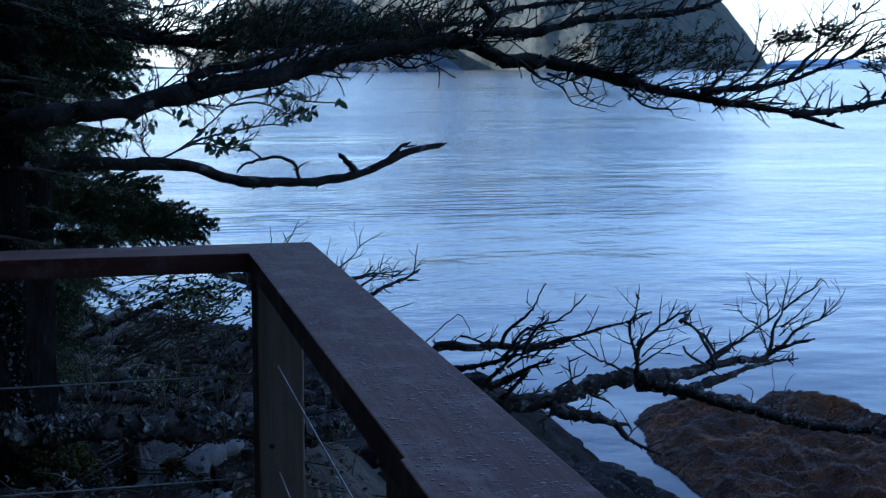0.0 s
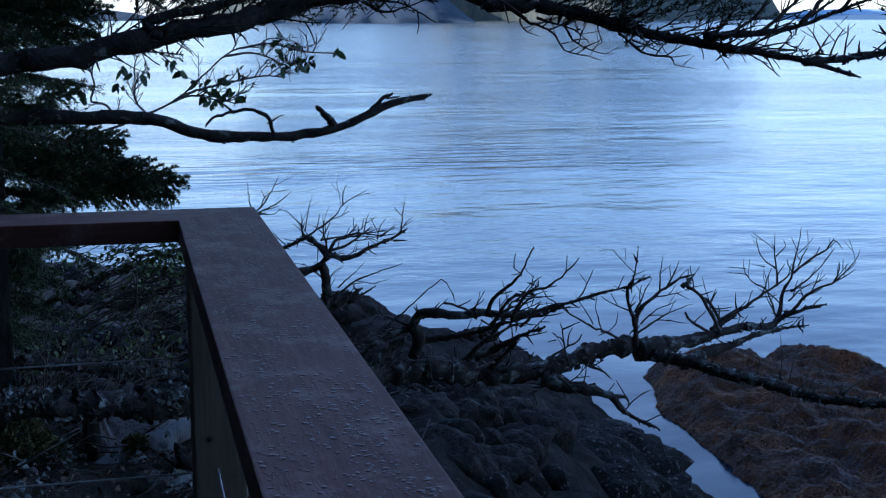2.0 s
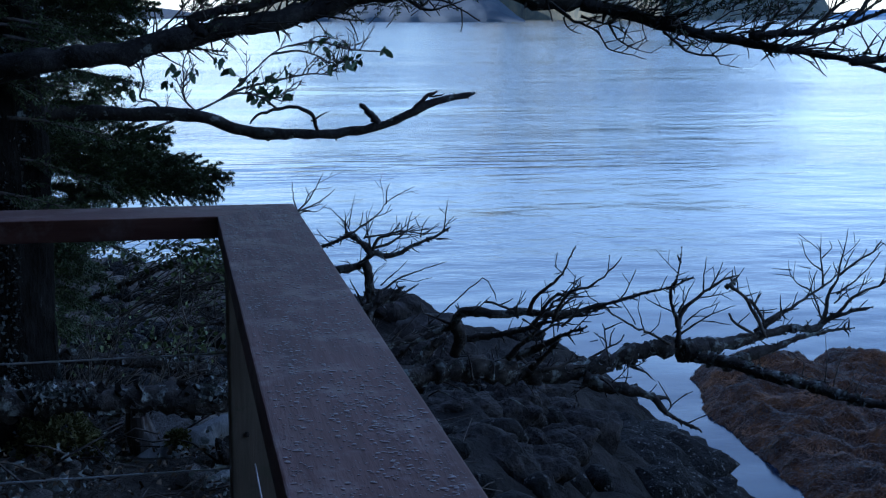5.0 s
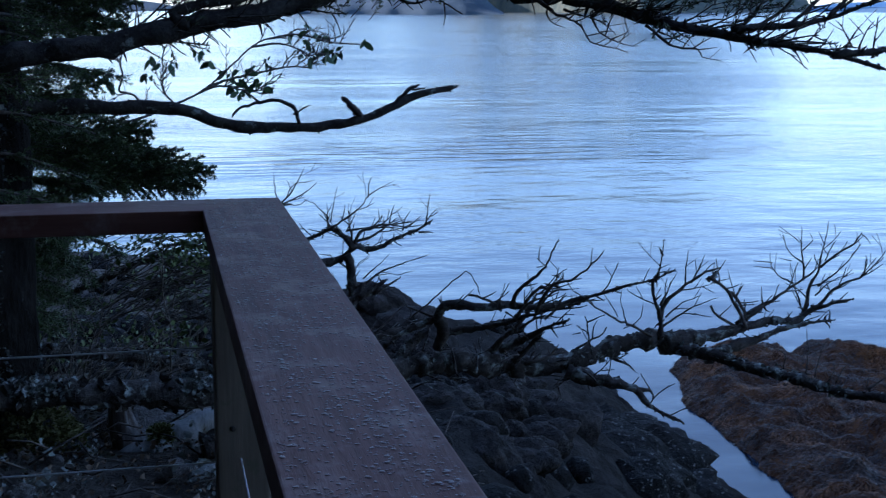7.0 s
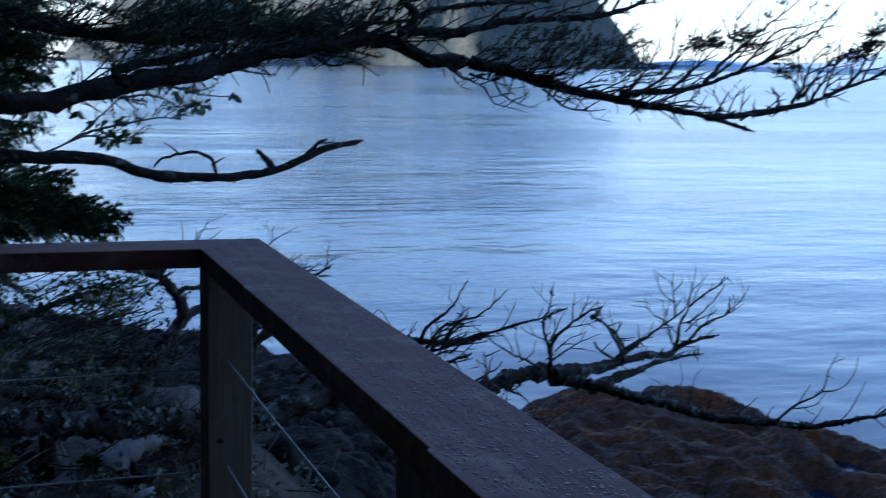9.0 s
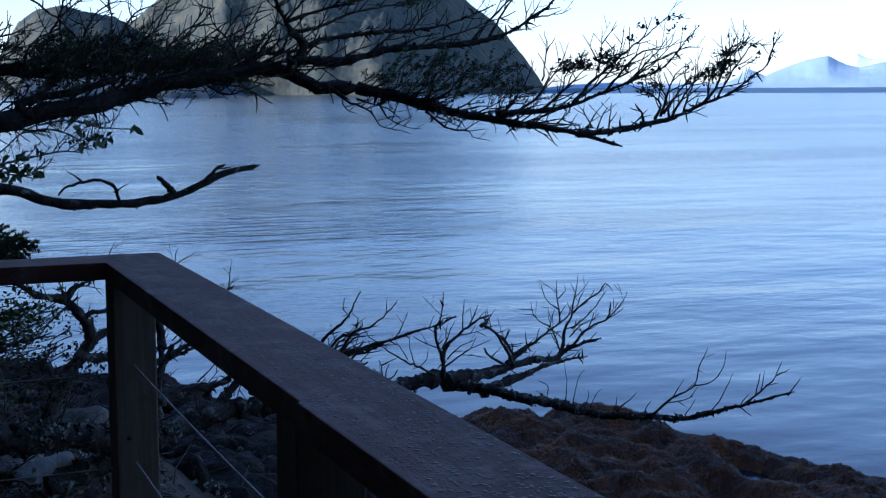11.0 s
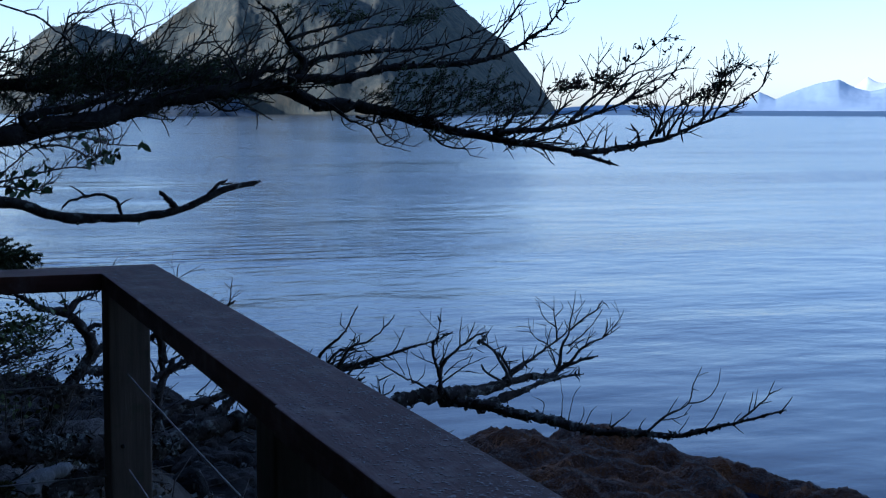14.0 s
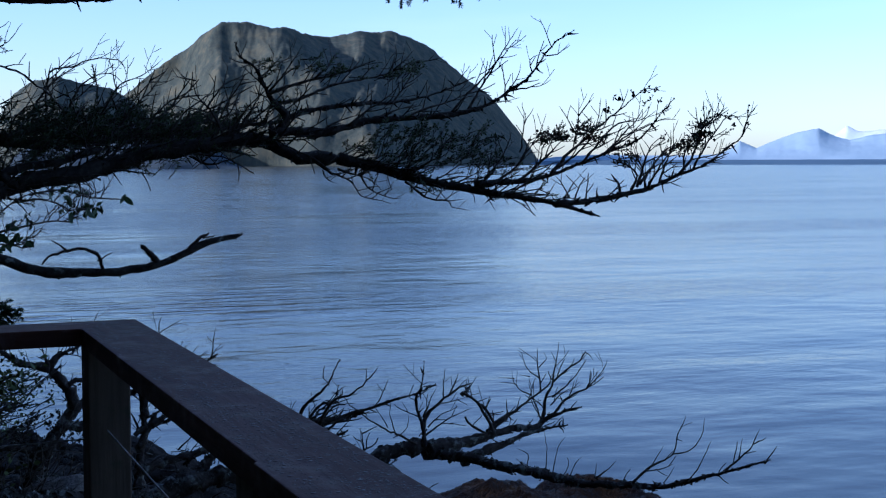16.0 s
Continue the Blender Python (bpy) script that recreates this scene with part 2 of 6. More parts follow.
_tc, _mp, _sx, _mr = _t.nodes.new("ShaderNodeTexCoord"), _t.nodes.new("ShaderNodeMapping"), _t.nodes.new("ShaderNodeSeparateXYZ"), _t.nodes.new("ShaderNodeMapRange")
_mp.inputs["Rotation"].default_value = (0, 0, radians(19))
_t.links.new(_tc.outputs["Object"], _mp.inputs[0])
_t.links.new(_mp.outputs[0], _sx.inputs[0])
_t.links.new(_sx.outputs[0], _mr.inputs["Value"])
for _k, _v in (("From Min", 0.0), ("From Max", 70.0), ("To Min", 0.13), ("To Max", 0.2)):
    _mr.inputs[_k].default_value = _v
_t.links.new(_mr.outputs[0], _b.inputs["Roughness"])
M["drop"], _t, _b = mat("water_droplet", 0.3, 0.2)
_b.inputs["Base Color"].default_value = (0.105, 0.05, 0.038, 1)


# ---- building helpers ----
class Acc:
    """Collects the faces of one mesh."""
    def __init__(self):
        self.v, self.f = [], []

    def add(self, verts, faces):
        n = len(self.v)
        self.v.extend(verts)
        self.f.extend(tuple(i + n for i in fc) for fc in faces)

    def mesh(self, name, material, smooth=True):
        me = bpy.data.meshes.new(name)
        me.from_pydata([tuple(p) for p in self.v], [], self.f)
        me.materials.append(material)
        if smooth:
            me.polygons.foreach_set("use_smooth", [True] * len(me.polygons))
        me.update()
        return me

    def object(self, name, material, parent=None, label="", smooth=True):
        ob = new(name, self.mesh(name, material, smooth))
        if parent:
            ob.parent = parent
        return tagged(ob, label)


def part(name, bm, material, parent, label="", smooth=False):
    me = bpy.data.meshes.new(name)
    bm.to_mesh(me)
    bm.free()
    me.materials.append(material)
    if smooth:
        me.polygons.foreach_set("use_smooth", [True] * len(me.polygons))
    ob = new(name, me)
    ob.parent = parent
    return tagged(ob, label)


def empty(name, label, category, group="", kind="", at=(0, 0, 0)):
    ob = new(name)
    ob.location = at
    return tagged(ob, label, category, group, kind)


def board(x0, x1, y0, y1, z0, z1, bevel=0.004):
    bm = bmesh.new()
    bmesh.ops.create_cube(bm, size=1)
    for v in bm.verts:
        v.co = ((x0 + x1) / 2 + v.co.x * (x1 - x0), (y0 + y1) / 2 + v.co.y * (y1 - y0), (z0 + z1) / 2 + v.co.z * (z1 - z0))
    bmesh.ops.bevel(bm, geom=bm.edges[:], offset=bevel, segments=2, affect="EDGES", profile=0.6)
    return bm


def unit(v):
    return v / (math.sqrt(v[0] * v[0] + v[1] * v[1] + v[2] * v[2]) + 1e-9)


def cross(a, b):
    return np.array((a[1] * b[2] - a[2] * b[1], a[2] * b[0] - a[0] * b[2], a[0] * b[1] - a[1] * b[0]))


RING = {n: (np.cos(2 * math.pi * np.arange(n) / n)[:, None], np.sin(2 * math.pi * np.arange(n) / n)[:, None]) for n in range(3, 49)}


def tube(acc, pts, rad, sides=5, rough=0.0, rng=None):
    pts = np.asarray(pts, float)
    n = len(pts)
    tang = np.gradient(pts, axis=0)
    side = unit(cross(tang[0], (0.13, 0.21, 0.97)))
    verts = []
    for i in range(n):
        t = unit(tang[i])
        side = unit(side - t * (side @ t))
        other = cross(t, side)
        c, s = RING[sides]
        r = rad[i] * (1 + rng.uniform(-rough, rough, (sides, 1))) if rough else rad[i]
        verts.extend((pts[i] + r * (c * side + s * other)).tolist())
    faces = [(i * sides + k, i * sides + (k + 1) % sides, (i + 1) * sides + (k + 1) % sides, (i + 1) * sides + k) for i in range(n - 1) for k in range(sides)]
    faces.append(tuple(range(sides))[::-1])
    faces.append(tuple((n - 1) * sides + k for k in range(sides)))
    acc.add(verts, faces)


def spline(pts, step):
    """A smooth line through a few points (Catmull-Rom), at about that step."""
    p = np.asarray(pts, float)
    p = np.vstack([2 * p[0] - p[1], p, 2 * p[-1] - p[-2]])
    out = []
    for i in range(1, len(p) - 2):
        n = max(2, int(np.linalg.norm(p[i + 1] - p[i]) / step))
        for s in np.arange(n) / n:
            a, b, c, d = p[i - 1], p[i], p[i + 1], p[i + 2]
            out.append(0.5 * (2 * b + (c - a) * s + (2 * a - 5 * b + 4 * c - d) * s * s + (3 * b - a - 3 * c + d) * s ** 3))
    out.append(p[-2])
    return np.array(out)


def limb(acc, pts, r0, r1, rng, sides=8, step=0.03, knobs=0.12, taper=1.0):
    line = spline(pts, step)
    line[1:-1] += rng.normal(0, 0.1 * r1 + 0.0012, (len(line) - 2, 3))
    rad = (r1 + (r0 - r1) * np.linspace(1, 0, len(line)) ** taper) * (1 + knobs * rng.uniform(-1, 1, len(line)))
    rad[-1] *= 0.4
    tube(acc, line, rad, sides, 0.1, rng)
    return line, rad


def needles_on(store, a, b, rng, size=0.014, count=14, width=0.0016):
    """Needles all round a bit of twig from a to b; they are made all at once by needle_object."""
    store.append((*a, *b, size, count, width))


def needle_object(name, store, material, parent, label, seed):
    r = np.random.RandomState(seed)
    seg = np.array(store, float)
    seg = np.repeat(seg, seg[:, 7].astype(int), axis=0)
    n = len(seg)
    norm = lambda v: v / (np.linalg.norm(v, axis=1, keepdims=True) + 1e-9)
    a, b = seg[:, 0:3], seg[:, 3:6]
    t = norm(b - a)
    s = norm(np.cross(t, (0.3, 0.2, 0.9)))
    o = np.cross(t, s)
    ang = r.uniform(0, 6.283, (n, 1))
    d = norm((np.cos(ang) * s + np.sin(ang) * o) * r.uniform(0.7, 1.1, (n, 1)) + t * r.uniform(0.5, 1.0, (n, 1)))
    p = a + (b - a) * r.uniform(0, 1, (n, 1))
    w = norm(np.cross(d, r.normal(0, 1, (n, 3)))) * seg[:, 8:9]
    ln = seg[:, 6:7] * r.uniform(0.7, 1.2, (n, 1))
    v = np.stack([p, p + d * ln * 0.5 + w, p + d * ln, p + d * ln * 0.5 - w], 1).reshape(-1, 3) - np.array(parent.matrix_basis.translation)
    me = bpy.data.meshes.new(name)
    me.vertices.add(4 * n)
    me.vertices.foreach_set("co", v.astype(np.float32).ravel())
    me.loops.add(4 * n)
    me.loops.foreach_set("vertex_index", np.arange(4 * n, dtype=np.int32))
    me.polygons.add(n)
    me.polygons.foreach_set("loop_start", np.arange(0, 4 * n, 4, dtype=np.int32))
    me.update(calc_edges=True)
    me.validate()
    me.materials.append(material)
    ob = new(name, me)
    ob.parent = parent
    return tagged(ob, label, kind="stuff")


def flake(acc, p, d, r, rng):
    """A small crumpled leafy flake at p, standing out along d."""
    w = unit(cross(d, rng.normal(0, 1, 3)))
    n = cross(d, w)
    ring = []
    for k in range(6):
        a = 6.283 * k / 6
        q = r * rng.uniform(0.6, 1.15)
        ring.append(p + (w * math.cos(a) + d * (math.sin(a) * 0.7 + 0.5)) * q + n * rng.normal(0, 0.35) * r)
    acc.add(ring + [p + d * r * 0.5], [(k, (k + 1) % 6, 6) for k in range(6)])


def shoot(acc, start, way, length, r, rng, level=1, curl=0.08, jit=0.16, gap=0.045, spread=0.9, needles=None, bare=1.0, size=0.014, child=0.5, step=0.022):
    """A twig that wanders and curls upwards, with side twigs in turn; needles on its outer part where asked."""
    n = max(3, int(length / step))
    pts, d, p = [start], unit(np.asarray(way, float)), np.asarray(start, float)
    since, flip = 0.0, rng.choice([-1, 1])
    kids = []
    for i in range(n):
        d = unit(d + rng.normal(0, jit, 3) * (step / 0.022) ** 0.5 + np.array([0, 0, curl * step / 0.022]))
        p = p + d * step
        pts.append(p)
        since += step
        if level and since > gap * rng.uniform(0.6, 1.5) and i < n - 1:
            since = 0.0
            flip = -flip
            side = unit(cross(d, rng.normal(0, 0.35, 3) + np.array([0.0, 1.0, 0.25]))) * flip
            kids.append((p, d * rng.uniform(0.6, 1.0) + side * spread * rng.uniform(0.6, 1.2) + np.array([0, 0, 0.15]), length * child * (1 - 0.55 * i / n) * rng.uniform(0.5, 1.25)))
    pts = np.array(pts)
    tube(acc, pts, np.linspace(r, max(0.0011, r * 0.5), len(pts)), 4 if r > 0.0016 else 3)
    for p, w, ln in kids:
        if ln > step * 1.5:
            shoot(acc, p, w, ln, max(0.0009, r * 0.68), rng, level - 1, curl, jit, gap, spread, needles, bare, size, child, step)
    if needles is not None and rng.uniform() > bare:
        k = len(pts) // 3
        for a, b in zip(pts[k:-1], pts[k + 1:]):
            needles_on(needles, a, b, rng, size, 9)


def twigs_along(acc, line, rad, rng, count, length, lo=0.1, hi=1.0, up=0.5, out=0.7, depth=0.6, thick=0.0034, **kw):
    for _ in range(count):
        u = rng.uniform(lo, hi)
        i = min(len(line) - 2, int(u * (len(line) - 1)))
        t = unit(line[i + 1] - line[i])
        w = t * out * rng.uniform(0.4, 1.3) + np.array([0, 0, up * rng.uniform(-0.25, 1.3)]) + np.array([rng.normal(0, 0.2), rng.normal(0, depth), 0])
        shoot(acc, line[i], w, length * rng.uniform(0.5, 1.3), thick, rng, **kw)



def under(parent, acc, name, material, label="", smooth=True):
    """Links a mesh given in world places under a thing at that thing's own place."""
    o = np.array(parent.matrix_basis.translation)
    acc.v = [tuple(np.asarray(p) - o) for p in acc.v]
    return acc.object(name, material, parent, label, smooth)


def ragged(acc, pale, line, rad, rng, count, big=0.011, share=0.25):
    """Bark scales and lichen flakes that break up the outline of a branch."""
    for _ in range(count):
        i = rng.randint(1, len(line))
        d = unit(rng.normal(0, 1, 3))
        flake(pale if rng.uniform() < share and noise.noise(Vector(line[i] * 7)) > -0.05 else acc, line[i] + d * rad[i] * 0.9, d, rng.uniform(0.25, 1.0) * min(big, 0.004 + rad[i] * 0.5), rng)


def twig(parent, *shape):
    """One branch through a few places, then its radius at the foot and at the tip and how many side twigs it bears."""
    *pts, r0, r1, side = shape
    thick = r0 > 0.0085
    acc = Acc()
    line, rad = limb(acc, pts, r0 * (1.1 if thick else 1.15), max(r1, 0.0011), rng, 9 if thick else 5, 0.018, 0.26 if thick else 0.14, 1.35)
    if thick:
        ragged(acc, acc, line, rad, rng, int(len(line) * 4), 0.008)
        for _ in range(int(len(line) * 0.6)):
            i = rng.randint(2, len(line) - 1)
            d = unit(rng.normal(0, 1, 3) + unit(line[i] - line[i - 1]) * 0.6)
            q = line[i] + d * rad[i] * 0.6
            ln = rng.uniform(0.012, 0.04)
            tube(acc, [q, q + d * ln * 0.6, q + d * ln + rng.normal(0, 0.004, 3)], [rng.uniform(0.003, 0.006), 0.0026, 0.0012], 5)
    elif r0 > 0.003:
        for _ in range(len(line) // 2):
            i = rng.randint(1, len(line))
            d = unit(rng.normal(0, 1, 3))
            tube(acc, [line[i], line[i] + d * (rad[i] + 0.004)], [rad[i] * 0.8, 0.0008], 4)
    flip = rng.choice([-1, 1])
    for k in range(side):
        i = min(len(line) - 2, int((0.2 + 0.75 * (k + rng.uniform(0, 0.8)) / side) * (len(line) - 1)))
        t = unit(line[i + 1] - line[i])
        flip = -flip
        across = unit(cross(t, (rng.normal(0, 0.45), 1.0, 0.2))) * flip
        w = t * rng.uniform(0.6, 1.2) + across * rng.uniform(0.5, 1.0) + np.array([0, rng.normal(0, 0.3), 0.22])
        w[2] = 0.8 * abs(w[2]) - 0.08
        ln = min(0.11, 0.03 + 0.35 * len(line) * 0.018) * rng.uniform(0.4, 1.15)
        shoot(acc, line[i], w, ln, min(0.0027, rad[i] * 0.75), rng, 1 if ln > 0.07 else 0, 0.05, 0.09, 0.04, 0.8, None, 1.0, 0.014, 0.5, 0.016)
    look_ = M["dead"] if parent.name != "spruce_tree" else M["limb"]
    return under(parent, acc, "branch" if thick else "twig", look_ if thick else M["twig"])


# ---- ground: a bluff falling to the shore, with an added unseen slope behind ----
SHORE_X = [-60, -30, -1.8, 0.5, 3.8, 5.4, 7.8, 9.2, 10.2, 14, 60]
SHORE_Y = [90, 60, 47, 45.2, 40.8, 35.7, 31.7, 29.3, 26, 24, 22]


def height(x, y):
    ys = np.interp(x, SHORE_X, SHORE_Y)
    u = y / ys
    hy = np.interp(u, [-9, 0.03, 0.055, 0.12, 0.3, 1.0, 1.25, 3], [0.1, 0.08, -0.05, -1.3, -2.6, WATER_Z, -10, -30])
    hx = np.interp(x, [0.1, 0.6, 2.0, 4.0, 7.0, 9.75, 12, 40], [0.1, -0.35, -1.6, -2.9, -5.0, WATER_Z, -10, -16])
    h = np.minimum(hy, hx)
    # unseen rises to the left and back, added to block the sun
    left = np.clip((-x - 9 - 0.10 * np.maximum(y, 0)) * 0.95, 0, 34)
    back = np.clip((-y - 12) * 0.8, 0, 34) * np.clip((14 - x) / 10, 0, 1)
    h = h - 0.5 * np.exp(-((x - 5.2) / 1.7) ** 2 - ((y - 16.0) / 3.2) ** 2)
    return np.maximum(h, np.maximum(left, back) + np.minimum(h, 0.1))


def rough_at(x, y):
    far = min(1.0, max(0.0, (math.hypot(x + 0.4, y + 3) - 4.0) / 6.0))
    v = Vector((x, y, 0))
    n = noise.fractal(v * 0.55, 0.6, 2.1, 4) * 0.30 * far
    return n + noise.fractal(v * 2.3, 0.7, 2.2, 3) * (0.03 + 0.05 * far)


def axis_steps(lo, hi, near_lo, near_hi, fine, growth):
    vals, s, x = [near_hi], fine, near_hi
    mid = list(np.arange(near_lo, near_hi, fine))
    up, dn = [], []
    while x < hi:
        x += s
        s *= growth
        up.append(min(x, hi))
    x, s = near_lo, fine
    while x > lo:
        x -= s
        s *= growth
        dn.append(max(x, lo))
    return dn[::-1] + mid + vals + up


xs, ys = axis_steps(-140, 160, -3, 12, 0.16, 1.13), axis_steps(-90, 260, 0, 30, 0.2, 1.12)
acc = Acc()
acc.v = [(x, y, float(height(x, y)) + rough_at(x, y)) for y in ys for x in xs]
nx = len(xs)
acc.f = [(j * nx + i, j * nx + i + 1, (j + 1) * nx + i + 1, (j + 1) * nx + i) for j in range(len(ys) - 1) for i in range(nx - 1)]
ground = tagged(acc.object("ground", M["bluff"]), "dark mossy rocky bluff sloping down to the sea", "ground", "", "structure")

# ---- sea, one sheet to the horizon ----
bm = bmesh.new()
cx, cy = 12.0, 30.0
radii = [2, 6, 14, 30, 60, 120, 260, 600, 1500, 3200, 4700]
prev = None
for r in radii:
    ring = [bm.verts.new((cx + r * math.cos(2 * math.pi * k / 48), cy + r * math.sin(2 * math.pi * k / 48), WATER_Z)) for k in range(48)]
    if prev is None:
        bm.faces.new(ring)
    else:
        for k in range(48):
            bm.faces.new((prev[k], ring[k], ring[(k + 1) % 48], prev[(k + 1) % 48]))
    prev = ring
me = bpy.data.meshes.new("water")
bmesh.ops.recalc_face_normals(bm, faces=bm.faces[:])
bm.to_mesh(me)
bm.free()
me.materials.append(M["water"])
water = tagged(new("water", me), "calm blue sea water with low ripples", "sea", "", "structure")


# ---- far land, as slopes seen from the deck ----
def far_slope(name, az, el, near, far, material, label, seed, rugged=0.055, step=0.06, rows=60, steep=0.6, fold=None, crest=0.012, soft_foot=0):
    """A ridge whose skyline has the heights el (degrees) at the bearings az (degrees)."""
    acc = Acc()
    cols = np.arange(az[0], az[-1] + 1e-6, step)
    for a in cols:
        peak = math.tan(radians(float(np.interp(a, az, el)))) * far
        foot = math.tan(radians(float(np.mean(np.interp(np.linspace(a - 2, a + 2, 9), az, el))))) * far
        for j in range(rows + 1):
            s = j / rows
            turn = 1.0
            top = peak if soft_foot == 0 else foot + (peak - foot) * s ** soft_foot
            if fold:
                edge = a - (fold[0] + (fold[1] - fold[0]) * s) + 0.9 * noise.noise((s * 3.0, seed, a * 0.3))
                turn += 0.012 * math.log1p(math.exp(-edge * 1.6)) / 1.6 + fold[2] * math.log1p(math.exp(edge * 1.1)) / 1.1
            r = near + (far - near) * s
            r2 = r * turn * (1 + min(0.02, 0.25 * rugged) * noise.noise((a * 0.7, seed, s * 2)))
            gull = noise.fractal(Vector((a * 0.45 + seed, s * 1.5, 3.1)), 0.75, 2.1, 5)
            lump = noise.fractal(Vector((a * 2.4, s * 11 + seed, 1.7)), 0.7, 2.1, 5)
            h = top * (s ** steep) + top * rugged * (gull * (1 - s) * s * 3.2 + 0.35 * lump * s * (1.25 - s)) + (top * crest * noise.fractal(Vector((a * 1.7, seed + (1 - s) * 2.5, 0.4)), 0.6, 2.0, 4) * s)
            acc.v.append((r2 * math.sin(radians(a)), r2 * math.cos(radians(a)), WATER_Z + max(h * turn, -2) if j else WATER_Z - 4))
    n = rows + 1
    for i in range(len(cols) - 1):
        for j in range(rows):
            acc.f.append((i * n + j, (i + 1) * n + j, (i + 1) * n + j + 1, i * n + j + 1))
    last = len(acc.v)
    for i in range(len(cols)):
        p = acc.v[i * n + rows]
        acc.v.append((p[0] * 1.12, p[1] * 1.12, WATER_Z - 4))
    for i in range(len(cols) - 1):
        acc.f.append((i * n + rows, (i + 1) * n + rows, last + i + 1, last + i))
    return tagged(acc.object(name, material), label, "mountain", "", "structure")


far_slope("mountain", [8.2, 9.0, 9.76, 10.55, 11.46, 12.37, 13.05, 13.78, 14.88, 15.8, 17.18, 18.33, 18.91, 19.73, 20.43, 21.36, 22.18, 22.99, 23.93, 24.63, 25.33, 25.92, 26.5, 26.9],
          [0.0, 2.1, 2.72, 3.4, 4.16, 4.78, 5.36, 5.87, 5.88, 5.67, 5.47, 5.3, 5.3, 5.48, 5.5, 5.31, 4.96, 4.27, 3.46, 2.99, 2.17, 1.47, 0.66, 0.0],
          2620, 3000, M["forest"], "steep wooded mountain, one flank sunlit, across the bay", 4.2, 0.085, steep=0.9, fold=(20.6, 15.2, 0.042))
far_slope("headland", [3.2, 3.7, 4.6, 5.6, 6.4, 7.3, 8.3, 9.3, 10.5, 11.5, 12.5], [0.0, 0.7, 1.1, 2.9, 3.4, 3.6, 3.3, 3.2, 2.4, 1.2, 0.0],
          2300, 2600, M["forest"], "lower sunlit headland beside the mountain", 9.1, fold=(9.5, 7.4, 0.04))
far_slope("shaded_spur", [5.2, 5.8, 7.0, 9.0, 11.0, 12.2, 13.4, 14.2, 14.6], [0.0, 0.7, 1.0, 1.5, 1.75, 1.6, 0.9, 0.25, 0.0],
          1800, 2050, M["forest_shade_tint"], "low spruce-covered spur at the foot of the mountain, shade put into its colour", 2.7, 0.1)
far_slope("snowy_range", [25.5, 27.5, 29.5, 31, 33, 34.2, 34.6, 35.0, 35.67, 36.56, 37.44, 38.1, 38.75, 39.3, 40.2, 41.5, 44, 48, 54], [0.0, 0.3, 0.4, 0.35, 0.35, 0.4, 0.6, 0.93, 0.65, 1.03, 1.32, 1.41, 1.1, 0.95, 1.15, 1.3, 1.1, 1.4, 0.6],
          4100, 4380, M["hazed_range"], "far mountain range, pale haze blue in its colour", 6.6, 0.04, 0.05, 30, 0.9, None, 0.02, 2.5)
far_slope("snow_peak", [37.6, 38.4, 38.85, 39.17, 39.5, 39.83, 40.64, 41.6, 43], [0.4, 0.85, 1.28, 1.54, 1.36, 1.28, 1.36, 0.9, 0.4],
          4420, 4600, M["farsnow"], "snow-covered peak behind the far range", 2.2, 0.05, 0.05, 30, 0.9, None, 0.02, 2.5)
far_slope("far_shore", [26, 28, 34, 40, 47, 54], [0.1, 0.2, 0.19, 0.2, 0.18, 0.12], 3300, 3700, M["shore_haze_tint"], "low far shore along the horizon, haze in its colour", 1.3, 0.0, 0.1, 4)
far_slope("wooded_islet", [-9, -6, -3, -1, 0.6, 1.4, 2.0, 3.0], [0.5, 0.6, 0.45, 0.5, 0.3, 0.12, 0.08, 0.03], 3050, 3330, M["forest_shade_tint"], "low wooded islet on the horizon", 3.8, 0.3, 0.04, 5)


# ---- railing at the corner of the deck ----
RT = 1.05
railing = empty("railing", "brown-stained wooden deck railing with wire infill, wet on top", "railing")
CT = 0.038


def mitre(bm, axis, other):
    """Cuts the end of a board at the corner slantwise, to meet the board that crosses it."""
    for v in bm.verts:
        if v.co[axis] > -0.02:
            v.co[axis] += v.co[other] - 0.0003
    return bm


bm = bmesh.new()
plan = [(-0.14, -0.14), (0.0, 0.0), (0.0, -4.4), (-0.145, -4.4), (-0.145, -1.578), (-0.14, -1.572)]
face = bm.faces.new([bm.verts.new((x, y, RT - CT)) for x, y in plan])
ext = bmesh.ops.extrude_face_region(bm, geom=[face])
for v in ext["geom"]:
    if isinstance(v, bmesh.types.BMVert):
        v.co.z = RT
bmesh.ops.recalc_face_normals(bm, faces=bm.faces[:])
bmesh.ops.bevel(bm, geom=bm.edges[:], offset=0.002, segments=2, affect="EDGES", profile=0.6)
part("cap_board", bm, M["paint"], railing, "wet brown-stained cap board")
cap_c = part("cap_board", mitre(board(-3.2, 0.0, -0.14, 0.0, RT - CT, RT - 0.0005, 0.002), 0, 1), M["paint_x"], railing, "wet brown-stained cap board")
for (px, py) in ((-0.08, -0.078), (-0.08, -1.46), (-0.08, -2.95), (-1.55, -0.078), (-3.05, -0.078)):
    low = float(height(px, py)) - 0.25
    post = part("post", board(px - 0.046, px + 0.046, py - 0.046, py + 0.046, low, RT - CT, 0.004), M["post"], railing, "weathered square wooden post")
    if py == -0.078 and px == -0.08:
        for hz in (0.66, 0.42):
            acc = Acc()
            tube(acc, [(px - 0.018, py - 0.0455, hz), (px - 0.018, py - 0.049, hz)], [0.0055, 0.0045], 8)
            acc.object("screw_head", M["limb"], post, "dark screw head")
